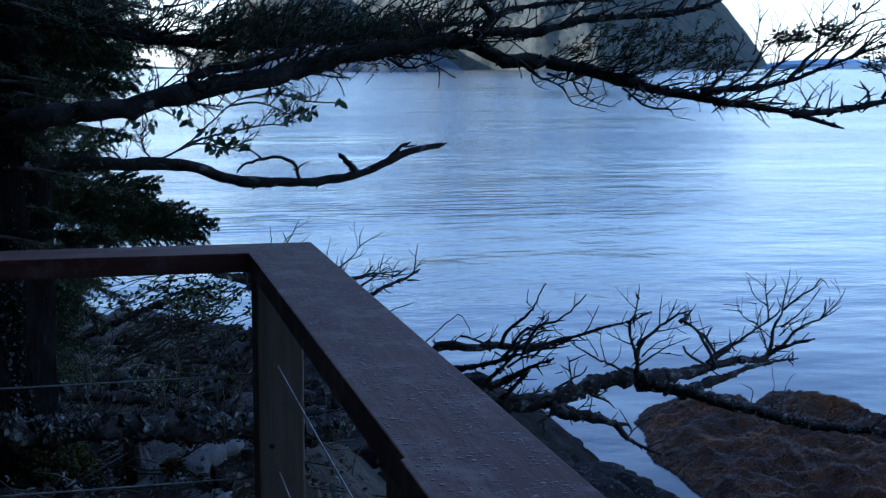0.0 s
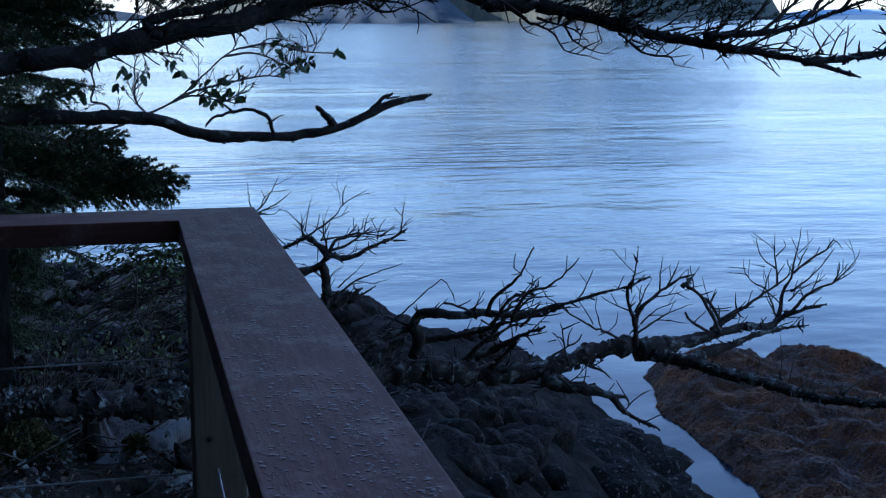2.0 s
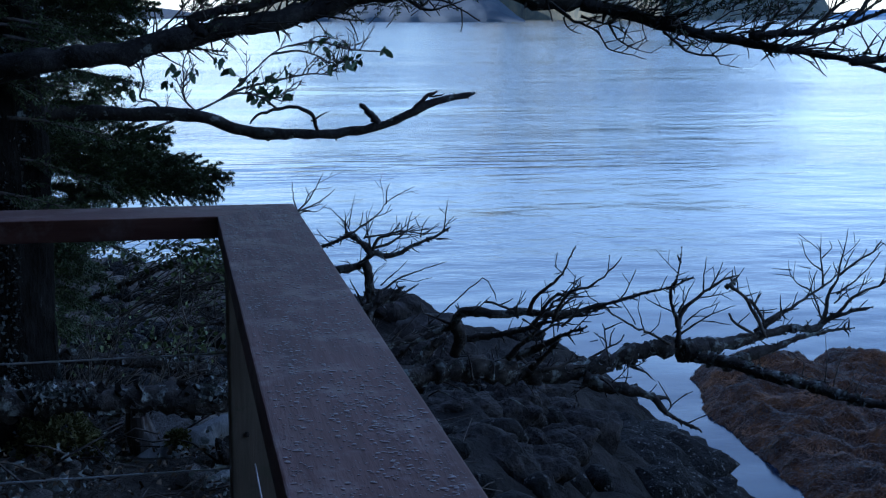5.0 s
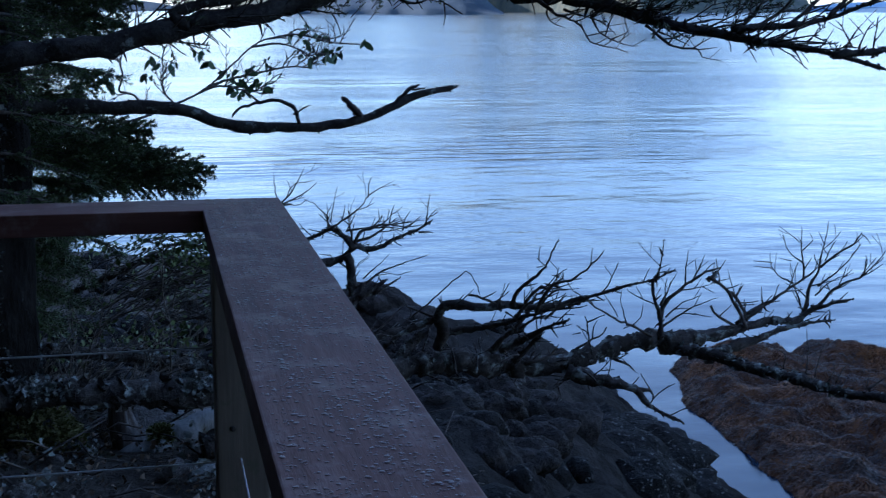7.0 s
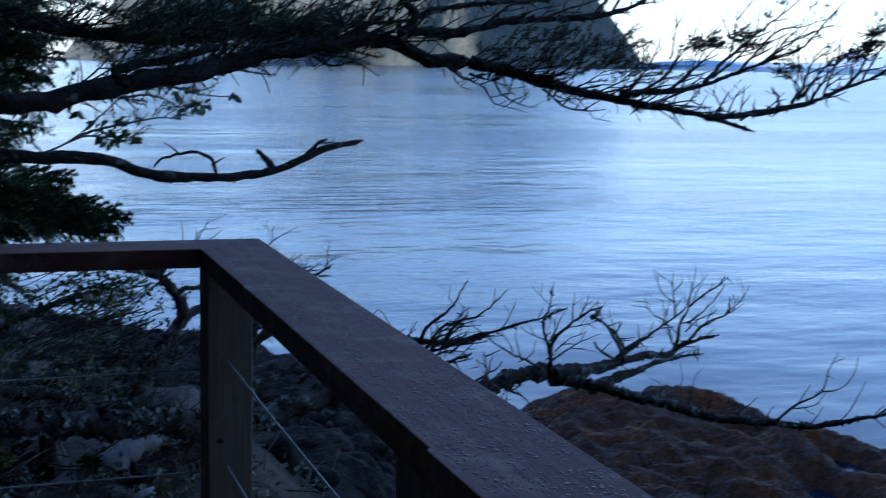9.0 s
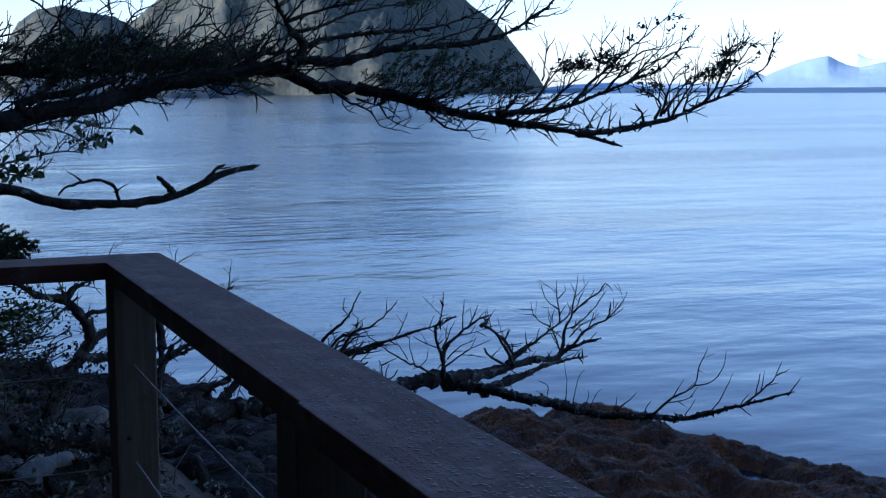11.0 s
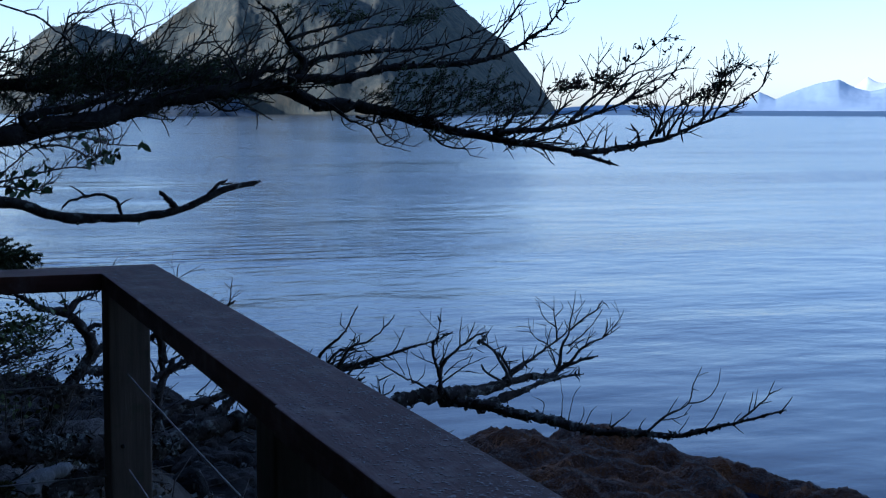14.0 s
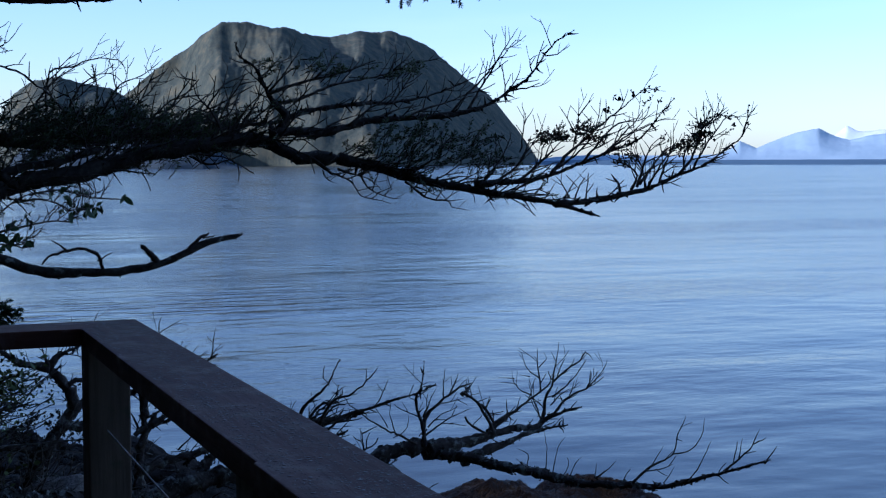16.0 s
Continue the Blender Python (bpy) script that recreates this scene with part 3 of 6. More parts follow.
for z in (0.822, 0.606, 0.39, 0.18):
    acc = Acc()
    line = [(-0.085, y, z - 0.004 * math.sin(math.pi * ((-y) % 1.46) / 1.46)) for y in np.arange(-0.11, -4.4, -0.12)]
    tube(acc, line, [0.0018] * len(line), 6)
    acc.object("cable", M["cable"], railing, "thin steel cable")
for z in (0.795, 0.582, 0.37, 0.16):
    acc = Acc()
    line = [(x, -0.065, z - 0.004 * math.sin(math.pi * ((-x) % 1.46) / 1.46)) for x in np.arange(-0.11, -3.1, -0.12)]
    tube(acc, line, [0.0018] * len(line), 6)
    acc.object("cable", M["cable"], railing, "thin steel cable")

rng = np.random.RandomState(5)
acc = Acc()
for _ in range(9500):
    x, y = rng.uniform(-0.134, -0.006), rng.uniform(-2.3, -0.005)
    if noise.noise(Vector((x * 18, y * 9, 0.5))) < rng.uniform(-0.75, 0.0):
        continue
    r = min(0.0028, 0.0006 + rng.exponential(0.00055))
    el, an = rng.uniform(1.0, 1.6), rng.uniform(0, 3.14)
    rows_ = [(1.0, 0.0), (0.84, 0.12), (0.5, 0.19)]
    vs, k = [], 7
    for q, hz in rows_:
        for i in range(k):
            a = 6.2832 * i / k
            u, v = q * r * el * math.cos(a), q * r * math.sin(a)
            vs.append((x + u * math.cos(an) - v * math.sin(an), y + u * math.sin(an) + v * math.cos(an), RT + 0.0004 + hz * r))
    fs = [(j * k + i, j * k + (i + 1) % k, (j + 1) * k + (i + 1) % k, (j + 1) * k + i) for j in range(2) for i in range(k)] + [tuple(2 * k + i for i in range(k))]
    acc.add(vs, fs)
drops = tagged(acc.object("water_droplets", M["drop"]), "rain droplets beaded on the wet railing cap", "droplets", "", "stuff")


# ---- spruce beside the deck: trunk, limbs, sprays ----
rng = np.random.RandomState(11)
spruce = empty("spruce_tree", "old lichen-spotted spruce with half-bare drooping limbs", "tree", at=(-0.82, 1.9, 0))


acc = Acc()
tl = spline([(-0.80, 1.9, -0.35), (-0.82, 1.9, 0.3), (-0.81, 1.9, 1.0), (-0.84, 1.92, 1.9), (-0.86, 1.95, 3.4), (-0.88, 1.95, 5.5)], 0.05)
tr = np.interp(tl[:, 2], [-0.4, 0.1, 1.0, 5.5], [0.33, 0.25, 0.215, 0.1])
tube(acc, tl, tr, 44)
for i, p in enumerate(acc.v):
    c = tl[min(i // 44, len(tl) - 1)]
    d = np.asarray(p) - c
    q = Vector((math.atan2(d[1], d[0]) * 3.2, float(p[2]) * 1.6, 2.0))
    acc.v[i] = c + d * (1 + 0.10 * noise.fractal(q, 0.7, 2.1, 4) + 0.05 * noise.noise(q * 3.1))
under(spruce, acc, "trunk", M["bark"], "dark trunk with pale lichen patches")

acc = Acc()
for _ in range(9000):
    a, z = rng.uniform(-2.9, 0.3), rng.uniform(-0.1, 2.0)
    if noise.noise(Vector((a * 1.5, z * 2.6, 7.0))) < 0.24 + rng.uniform(0, 0.12):
        continue
    n = np.array([math.cos(a), math.sin(a), 0.0])
    p = np.array([-0.82, 1.9, z]) + n * (np.interp(z, [-0.4, 0.1, 1.0, 5.5], [0.33, 0.25, 0.215, 0.1]) * 1.03)
    flake(acc, p, unit(n + rng.normal(0, 0.6, 3)), rng.uniform(0.003, 0.010), rng)
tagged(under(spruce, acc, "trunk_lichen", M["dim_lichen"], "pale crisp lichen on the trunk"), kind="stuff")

BOUGHS = {}
BOUGHS["A"] = ([(-0.72, 1.55, 1.22), (-0.54, 1.5, 1.258), (-0.29, 1.5, 1.29), (-0.04, 1.5, 1.349), (0.17, 1.5, 1.39), (0.31, 1.5, 1.436), (0.49, 1.5, 1.463), (0.67, 1.5, 1.485), (0.75, 1.48, 1.47), (0.80, 1.42, 1.432), (0.96, 1.4, 1.421)], 0.036, 0.022)
BOUGHS["A2"] = ([(0.96, 1.4, 1.421), (1.13, 1.38, 1.381), (1.22, 1.2, 1.34), (1.43, 1.1, 1.297), (1.60, 1.08, 1.272), (1.80, 1.05, 1.217)], 0.022, 0.005)
BOUGHS["A8"] = ([(-0.101, 1.49, 1.328), (-0.128, 1.49, 1.347), (-0.15, 1.49, 1.368), (-0.108, 1.49, 1.384), (-0.023, 1.49, 1.401), (0.072, 1.49, 1.426), (0.169, 1.49, 1.453)], 0.019, 0.011)
BOUGHS["A9"] = ([(-0.101, 1.48, 1.337), (-0.077, 1.48, 1.356), (-0.05, 1.48, 1.371)], 0.012, 0.009)
BOUGHS["B"] = ([(-0.75, 1.9, 1.56), (-0.49, 1.9, 1.53), (-0.28, 1.9, 1.50), (-0.10, 1.9, 1.478), (0.07, 1.88, 1.47), (0.35, 1.85, 1.50), (0.6, 1.85, 1.53), (0.9, 1.8, 1.56)], 0.025, 0.006)
BOUGHS["C"] = ([(-0.75, 2.15, 1.08), (-0.593, 2.2, 1.067), (-0.382, 2.2, 1.064), (-0.128, 2.2, 1.052), (0.0, 2.2, 1.008), (0.112, 2.2, 0.988), (0.338, 2.2, 0.988), (0.505, 2.2, 1.014), (0.611, 2.2, 1.062), (0.69, 2.2, 1.093), (0.824, 2.2, 1.121)], 0.03, 0.0105)
BOUGHS["F"] = ([(-0.8, 1.75, 2.0), (-0.45, 1.62, 1.955), (-0.136, 1.6, 1.945), (0.14, 1.6, 1.957), (0.5, 1.6, 2.0)], 0.022, 0.01)
pale_limb = Acc()
lines = {}
for key, (pts, r0, r1) in BOUGHS.items():
    acc = Acc()
    lines[key] = limb(acc, pts, r0, r1, rng, 9 if r0 > 0.015 else 6)
    if key == "C":
        limb(acc, [(0.492, 2.2, 1.005), (0.466, 2.2, 1.042), (0.442, 2.2, 1.066), (0.421, 2.2, 1.088)], 0.016, 0.007, rng, 8, 0.008, 0.22)
        limb(acc, [(0.60, 2.2, 1.055), (0.645, 2.2, 1.103), (0.69, 2.2, 1.128)], 0.010, 0.006, rng, 6, 0.012)
        limb(acc, [(0.662, 2.2, 1.11), (0.69, 2.19, 1.112), (0.715, 2.19, 1.121)], 0.004, 0.002, rng, 5, 0.012)
        limb(acc, [(0.275, 2.2, 0.99), (0.262, 2.2, 1.043), (0.235, 2.19, 1.068), (0.195, 2.19, 1.079), (0.14, 2.18, 1.075), (0.067, 2.17, 1.05), (0.046, 2.16, 1.025)], 0.008, 0.004, rng, 6, 0.012)
        limb(acc, [(0.14, 2.18, 1.075), (0.113, 2.17, 1.095), (0.077, 2.16, 1.118)], 0.004, 0.002, rng, 5, 0.012)
        limb(acc, [(0.255, 2.2, 1.03), (0.29, 2.2, 1.05), (0.32, 2.2, 1.062)], 0.004, 0.0015, rng, 5, 0.012)
    if r0 > 0.012 and key not in ("C", "A8", "A9"):
        line, rad = lines[key]
        for _ in range(int(len(line) * 0.8)):
            i = rng.randint(2, len(line) - 1)
            d = unit(rng.normal(0, 1, 3) + unit(line[i] - line[i - 1]) * 0.5)
            q = line[i] + d * rad[i] * 0.6
            ln = rng.uniform(0.012, 0.05)
            tube(acc, [q, q + d * ln * 0.6, q + d * ln + rng.normal(0, 0.004, 3)], [rng.uniform(0.003, 0.008), 0.003, 0.0012], 5)
    ragged(acc, pale_limb, *lines[key], rng, int(len(lines[key][0]) * (2 if key in "CA8A9" else 7)), 0.009)
    under(spruce, acc, "limb", M["limb"])

tagged(under(spruce, pale_limb, "limb_lichen", M["lichen"], "pale lichen on the limbs"), kind="stuff")
needles, wood = [], Acc()
nk = dict(needles=needles)
twigs_along(wood, *lines["A"], rng, 70, 0.26, 0.2, 0.9, 0.55, 1.0, 0.4, thick=0.0040, level=1, bare=0.75, curl=0.01, jit=0.09, gap=0.05, child=0.4, **nk)
twigs_along(wood, *lines["A"], rng, 14, 0.1, 0.3, 0.6, -0.3, 0.8, 0.5, level=1, bare=0.7, curl=0.02, jit=0.16, **nk)
twigs_along(wood, *lines["B"], rng, 120, 0.25, 0.05, 0.75, 0.5, 1.0, 0.4, thick=0.0040, level=1, bare=0.7, curl=0.01, jit=0.09, gap=0.05, child=0.4, **nk)
twigs_along(wood, *lines["A2"], rng, 66, 0.15, 0.0, 0.75, 0.3, 1.0, 0.4, level=1, bare=0.75, curl=0.02, jit=0.12, **nk)
twigs_along(wood, *lines["A2"], rng, 14, 0.075, 0.0, 0.6, -0.2, 0.7, 0.4, level=1, bare=0.75, curl=0.03, jit=0.16, **nk)
# the limb's forks and upswept twigs
twig(spruce, (1.599, 1.00, 1.260), (1.760, 0.99, 1.277), (1.868, 0.99, 1.296), (1.955, 0.98, 1.314), (2.066, 0.98, 1.357), (2.179, 0.97, 1.396), (2.270, 0.97, 1.452), (2.325, 0.96, 1.497), (2.345, 0.96, 1.547), (2.347, 0.95, 1.607), 0.012, 0.002, 8)
twig(spruce, (2.324, 0.95, 1.512), (2.352, 0.95, 1.577), (2.376, 0.95, 1.603), 0.0025, 0.0012, 1)
twig(spruce, (1.935, 0.95, 1.319), (1.958, 0.93, 1.378), (2.004, 0.92, 1.436), (2.050, 0.90, 1.484), 0.005, 0.0015, 6)
twig(spruce, (1.980, 0.95, 1.334), (2.013, 0.97, 1.397), (2.057, 0.98, 1.466), (2.079, 1.00, 1.486), 0.004, 0.0015, 6)
twig(spruce, (2.060, 0.95, 1.361), (2.101, 0.94, 1.416), (2.130, 0.94, 1.475), (2.171, 0.93, 1.544), (2.236, 0.92, 1.598), 0.005, 0.0014, 7)
twig(spruce, (2.118, 0.95, 1.383), (2.164, 0.95, 1.456), (2.210, 0.95, 1.516), (2.257, 0.95, 1.566), (2.292, 0.95, 1.566), (2.329, 0.95, 1.526), 0.004, 0.0012, 5)
twig(spruce, (2.083, 0.95, 1.377), (2.087, 0.96, 1.436), (2.137, 0.96, 1.506), (2.152, 0.97, 1.545), 0.004, 0.0014, 5)
twig(spruce, (2.188, 0.95, 1.406), (2.229, 0.93, 1.446), (2.252, 0.90, 1.475), 0.003, 0.0012, 3)
twig(spruce, (2.140, 0.95, 1.505), (2.181, 0.95, 1.575), (2.197, 0.95, 1.619), 0.003, 0.0012, 4)
twig(spruce, (2.184, 0.93, 1.545), (2.219, 0.93, 1.584), (2.230, 0.93, 1.614), 0.0025, 0.0012, 3)
twig(spruce, (1.897, 1.00, 1.309), (1.920, 1.00, 1.358), (1.897, 1.00, 1.387), (1.851, 1.00, 1.407), (1.795, 1.00, 1.427), 0.005, 0.0015, 6)
twig(spruce, (1.920, 1.00, 1.318), (1.935, 0.99, 1.377), (1.949, 0.98, 1.436), (1.953, 0.96, 1.465), (1.990, 0.95, 1.495), 0.005, 0.0014, 7)
twig(spruce, (1.852, 1.00, 1.290), (1.839, 0.99, 1.335), (1.807, 0.98, 1.364), 0.006, 0.003, 1)
twig(spruce, (1.913, 0.97, 1.329), (1.975, 0.98, 1.397), (2.027, 0.99, 1.446), (2.103, 1.00, 1.476), 0.005, 0.0015, 7)
twig(spruce, (2.164, 0.95, 1.396), (2.211, 0.95, 1.410), (2.259, 0.95, 1.426), 0.003, 0.0012, 2)
twig(spruce, (1.954, 1.00, 1.318), (1.952, 1.02, 1.387), (1.916, 1.03, 1.437), (1.891, 1.05, 1.452), 0.004, 0.0014, 5)
twig(spruce, (1.680, 1.05, 1.285), (1.647, 1.05, 1.339), (1.625, 1.05, 1.359), 0.003, 0.0015, 2)
twig(spruce, (1.702, 1.05, 1.277), (1.710, 1.02, 1.330), (1.718, 1.00, 1.355), 0.003, 0.0015, 2)
twig(spruce, (1.746, 1.05, 1.276), (1.753, 1.05, 1.339), (1.757, 1.05, 1.368), 0.003, 0.0015, 2)
twig(spruce, (1.658, 1.05, 1.271), (1.697, 1.07, 1.319), (1.740, 1.10, 1.348), 0.003, 0.0015, 2)
twig(spruce, (0.728, 1.45, 1.512), (0.807, 1.44, 1.513), (0.906, 1.43, 1.509), (1.008, 1.43, 1.533), (1.089, 1.42, 1.554), (1.214, 1.41, 1.563), (1.342, 1.40, 1.570), (1.449, 1.40, 1.589), (1.535, 1.39, 1.618), (1.611, 1.38, 1.664), (1.699, 1.37, 1.731), (1.748, 1.37, 1.800), (1.783, 1.36, 1.841), (1.856, 1.35, 1.888), 0.019, 0.0018, 16)
twig(spruce, (1.451, 1.40, 1.589), (1.496, 1.40, 1.663), (1.541, 1.40, 1.725), (1.586, 1.40, 1.798), (1.620, 1.40, 1.850), (1.654, 1.40, 1.896), 0.005, 0.0014, 6)
twig(spruce, (1.384, 1.40, 1.580), (1.451, 1.40, 1.652), (1.507, 1.40, 1.704), (1.563, 1.40, 1.766), (1.608, 1.40, 1.808), (1.643, 1.40, 1.850), (1.677, 1.40, 1.847), 0.005, 0.0013, 7)
twig(spruce, (1.611, 1.38, 1.664), (1.679, 1.38, 1.676), (1.737, 1.38, 1.687), (1.779, 1.38, 1.709), 0.003, 0.0013, 3)
twig(spruce, (1.692, 1.36, 1.730), (1.680, 1.36, 1.777), (1.726, 1.36, 1.799), 0.0025, 0.0012, 2)
twig(spruce, (1.745, 1.36, 1.793), (1.796, 1.36, 1.801), (1.843, 1.36, 1.843), 0.0025, 0.0012, 2)
twig(spruce, (1.599, 1.38, 1.660), (1.645, 1.38, 1.716), (1.656, 1.38, 1.767), 0.0025, 0.0012, 2)
twig(spruce, (1.531, 1.38, 1.618), (1.599, 1.38, 1.627), (1.622, 1.38, 1.623), 0.0025, 0.0012, 1)
twig(spruce, (0.768, 1.45, 1.520), (0.785, 1.45, 1.575), (0.749, 1.45, 1.604), (0.725, 1.45, 1.642), (0.700, 1.45, 1.690), (0.681, 1.45, 1.732), (0.632, 1.45, 1.765), (0.612, 1.45, 1.812), 0.015, 0.0018, 7)
twig(spruce, (0.785, 1.47, 1.552), (0.858, 1.47, 1.581), (0.963, 1.48, 1.602), (1.091, 1.48, 1.616), (1.200, 1.49, 1.621), (1.312, 1.49, 1.640), (1.425, 1.50, 1.677), (1.529, 1.50, 1.720), 0.01, 0.002, 12)
twig(spruce, (0.725, 1.45, 1.642), (0.807, 1.44, 1.672), (0.886, 1.43, 1.693), (0.986, 1.42, 1.718), (1.066, 1.41, 1.750), (1.104, 1.40, 1.764), 0.007, 0.0016, 10)
twig(spruce, (0.758, 1.48, 1.605), (0.863, 1.49, 1.632), (0.972, 1.50, 1.678), (1.082, 1.52, 1.701), (1.194, 1.53, 1.725), (1.265, 1.54, 1.758), (1.336, 1.55, 1.781), 0.007, 0.0016, 12)
twig(spruce, (0.883, 1.42, 1.692), (0.934, 1.42, 1.742), (0.966, 1.42, 1.791), 0.003, 0.0012, 4)
twig(spruce, (0.730, 1.45, 1.652), (0.791, 1.45, 1.721), (0.852, 1.45, 1.814), 0.004, 0.0012, 4)
twig(spruce, (0.690, 1.45, 1.690), (0.758, 1.48, 1.741), (0.847, 1.50, 1.784), 0.003, 0.0012, 4)
twig(spruce, (1.192, 1.52, 1.724), (1.225, 1.52, 1.786), (1.218, 1.52, 1.836), 0.003, 0.0012, 3)
twig(spruce, (1.213, 1.52, 1.735), (1.269, 1.52, 1.787), (1.291, 1.52, 1.812), 0.003, 0.0012, 3)
twig(spruce, (1.314, 1.55, 1.770), (1.381, 1.55, 1.782), (1.403, 1.55, 1.793), 0.0025, 0.0012, 2)
twig(spruce, (1.005, 1.42, 1.533), (1.085, 1.41, 1.597), (1.144, 1.39, 1.637), (1.181, 1.38, 1.676), 0.005, 0.0015, 7)
twig(spruce, (1.090, 1.42, 1.554), (1.181, 1.44, 1.589), (1.273, 1.45, 1.611), 0.004, 0.0015, 5)
twig(spruce, (0.902, 1.42, 1.509), (0.969, 1.44, 1.547), (1.058, 1.45, 1.578), 0.005, 0.0015, 5)
twig(spruce, (1.210, 1.40, 1.562), (1.290, 1.38, 1.599), (1.370, 1.37, 1.623), (1.451, 1.35, 1.660), 0.005, 0.0014, 7)
twig(spruce, (1.205, 1.50, 1.622), (1.249, 1.50, 1.684), (1.282, 1.50, 1.735), 0.004, 0.0014, 5)
twig(spruce, (0.621, 1.50, 1.487), (0.662, 1.50, 1.565), (0.703, 1.50, 1.624), (0.724, 1.50, 1.673), 0.006, 0.0015, 6)
twig(spruce, (0.582, 1.50, 1.497), (0.543, 1.50, 1.574), (0.486, 1.50, 1.640), (0.477, 1.50, 1.697), 0.006, 0.0013, 5)
twig(spruce, (0.486, 1.50, 1.684), (0.448, 1.50, 1.691), (0.406, 1.50, 1.696), 0.0025, 0.0012, 2)
twig(spruce, (0.524, 1.50, 1.593), (0.588, 1.52, 1.672), (0.652, 1.53, 1.703), (0.697, 1.55, 1.725), 0.004, 0.0013, 5)
twig(spruce, (0.890, 1.45, 1.409), (0.942, 1.42, 1.370), (1.004, 1.39, 1.340), (1.025, 1.36, 1.291), (1.076, 1.33, 1.277), (1.124, 1.30, 1.262), 0.005, 0.0014, 8)
twig(spruce, (0.911, 1.42, 1.380), (0.921, 1.42, 1.350), (0.973, 1.42, 1.330), 0.003, 0.0012, 3)
twig(spruce, (0.956, 1.40, 1.383), (1.033, 1.38, 1.359), (1.080, 1.37, 1.336), (1.105, 1.35, 1.304), 0.004, 0.0014, 6)
twig(spruce, (1.039, 1.40, 1.369), (1.058, 1.37, 1.320), (1.099, 1.33, 1.291), (1.159, 1.30, 1.281), 0.004, 0.0014, 6)
twig(spruce, (1.170, 1.30, 1.340), (1.245, 1.27, 1.281), (1.309, 1.25, 1.271), (1.319, 1.23, 1.251), (1.373, 1.20, 1.238), 0.005, 0.0013, 7)
twig(spruce, (1.212, 1.30, 1.320), (1.266, 1.28, 1.296), (1.287, 1.25, 1.281), 0.003, 0.0012, 3)
twig(spruce, (1.531, 1.10, 1.277), (1.553, 1.10, 1.246), (1.570, 1.10, 1.222), 0.003, 0.0012, 0)
twig(spruce, (0.029, 1.75, 1.498), (0.020, 1.74, 1.595), (0.027, 1.74, 1.691), (0.050, 1.73, 1.726), (0.125, 1.73, 1.741), (0.162, 1.72, 1.761), (0.238, 1.71, 1.765), (0.276, 1.71, 1.754), (0.293, 1.70, 1.695), 0.005, 0.0013, 9)
twig(spruce, (-0.027, 1.75, 1.517), (-0.007, 1.75, 1.614), (0.070, 1.75, 1.703), (0.148, 1.75, 1.749), (0.163, 1.75, 1.773), 0.005, 0.0013, 8)
twig(spruce, (-0.217, 1.60, 1.743), (-0.145, 1.63, 1.728), (-0.071, 1.65, 1.703), (-0.014, 1.68, 1.668), (0.035, 1.70, 1.632), (0.084, 1.73, 1.576), (0.143, 1.75, 1.499), 0.003, 0.004, 5)
twig(spruce, (-0.214, 1.70, 1.590), (-0.141, 1.70, 1.601), (-0.086, 1.70, 1.630), (-0.030, 1.70, 1.650), 0.004, 0.0013, 3)
twig(spruce, (0.079, 1.70, 1.507), (0.100, 1.70, 1.614), (0.158, 1.70, 1.692), (0.235, 1.70, 1.713), (0.283, 1.70, 1.675), 0.005, 0.0013, 9)
twig(spruce, (0.155, 1.70, 1.498), (0.212, 1.69, 1.596), (0.260, 1.67, 1.673), (0.345, 1.66, 1.713), (0.402, 1.65, 1.763), 0.005, 0.0013, 9)
twig(spruce, (0.223, 1.65, 1.488), (0.302, 1.65, 1.595), (0.361, 1.65, 1.655), (0.421, 1.65, 1.734), 0.005, 0.0013, 8)
twig(spruce, (0.311, 1.60, 1.488), (0.390, 1.60, 1.595), (0.469, 1.60, 1.644), (0.529, 1.60, 1.675), 0.005, 0.0013, 8)
twig(spruce, (0.408, 1.60, 1.488), (0.487, 1.60, 1.567), (0.588, 1.60, 1.607), (0.669, 1.60, 1.658), 0.005, 0.0013, 8)
twig(spruce, (-0.098, 1.80, 1.479), (-0.078, 1.80, 1.557), (-0.020, 1.80, 1.606), (0.076, 1.80, 1.637), (0.153, 1.80, 1.678), 0.005, 0.0013, 8)
twig(spruce, (-0.253, 1.60, 1.733), (-0.146, 1.60, 1.782), (-0.101, 1.60, 1.820), (-0.064, 1.60, 1.868), 0.003, 0.001, 2)
twig(spruce, (-0.251, 1.60, 1.797), (-0.145, 1.60, 1.843), (-0.108, 1.60, 1.873), 0.003, 0.001, 1)
twig(spruce, (0.463, 1.50, 1.429), (0.518, 1.48, 1.400), (0.573, 1.47, 1.410), (0.648, 1.45, 1.438), 0.005, 0.0015, 4)
twig(spruce, (1.345, 1.10, 1.333), (1.509, 1.09, 1.342), (1.611, 1.08, 1.357), (1.715, 1.07, 1.395), (1.819, 1.06, 1.433), (1.891, 1.04, 1.464), (1.952, 1.03, 1.491), (1.991, 1.02, 1.536), (2.029, 1.01, 1.585), (2.067, 1.00, 1.627), 0.01, 0.0015, 10)
twig(spruce, (1.618, 1.07, 1.363), (1.671, 1.07, 1.420), (1.735, 1.06, 1.478), (1.811, 1.06, 1.536), (1.865, 1.06, 1.575), (1.919, 1.06, 1.615), (1.974, 1.05, 1.660), (2.029, 1.05, 1.661), 0.006, 0.0014, 9)
twig(spruce, (1.651, 1.07, 1.387), (1.742, 1.08, 1.449), (1.791, 1.08, 1.508), (1.817, 1.09, 1.566), (1.832, 1.10, 1.633), 0.004, 0.0012, 5)
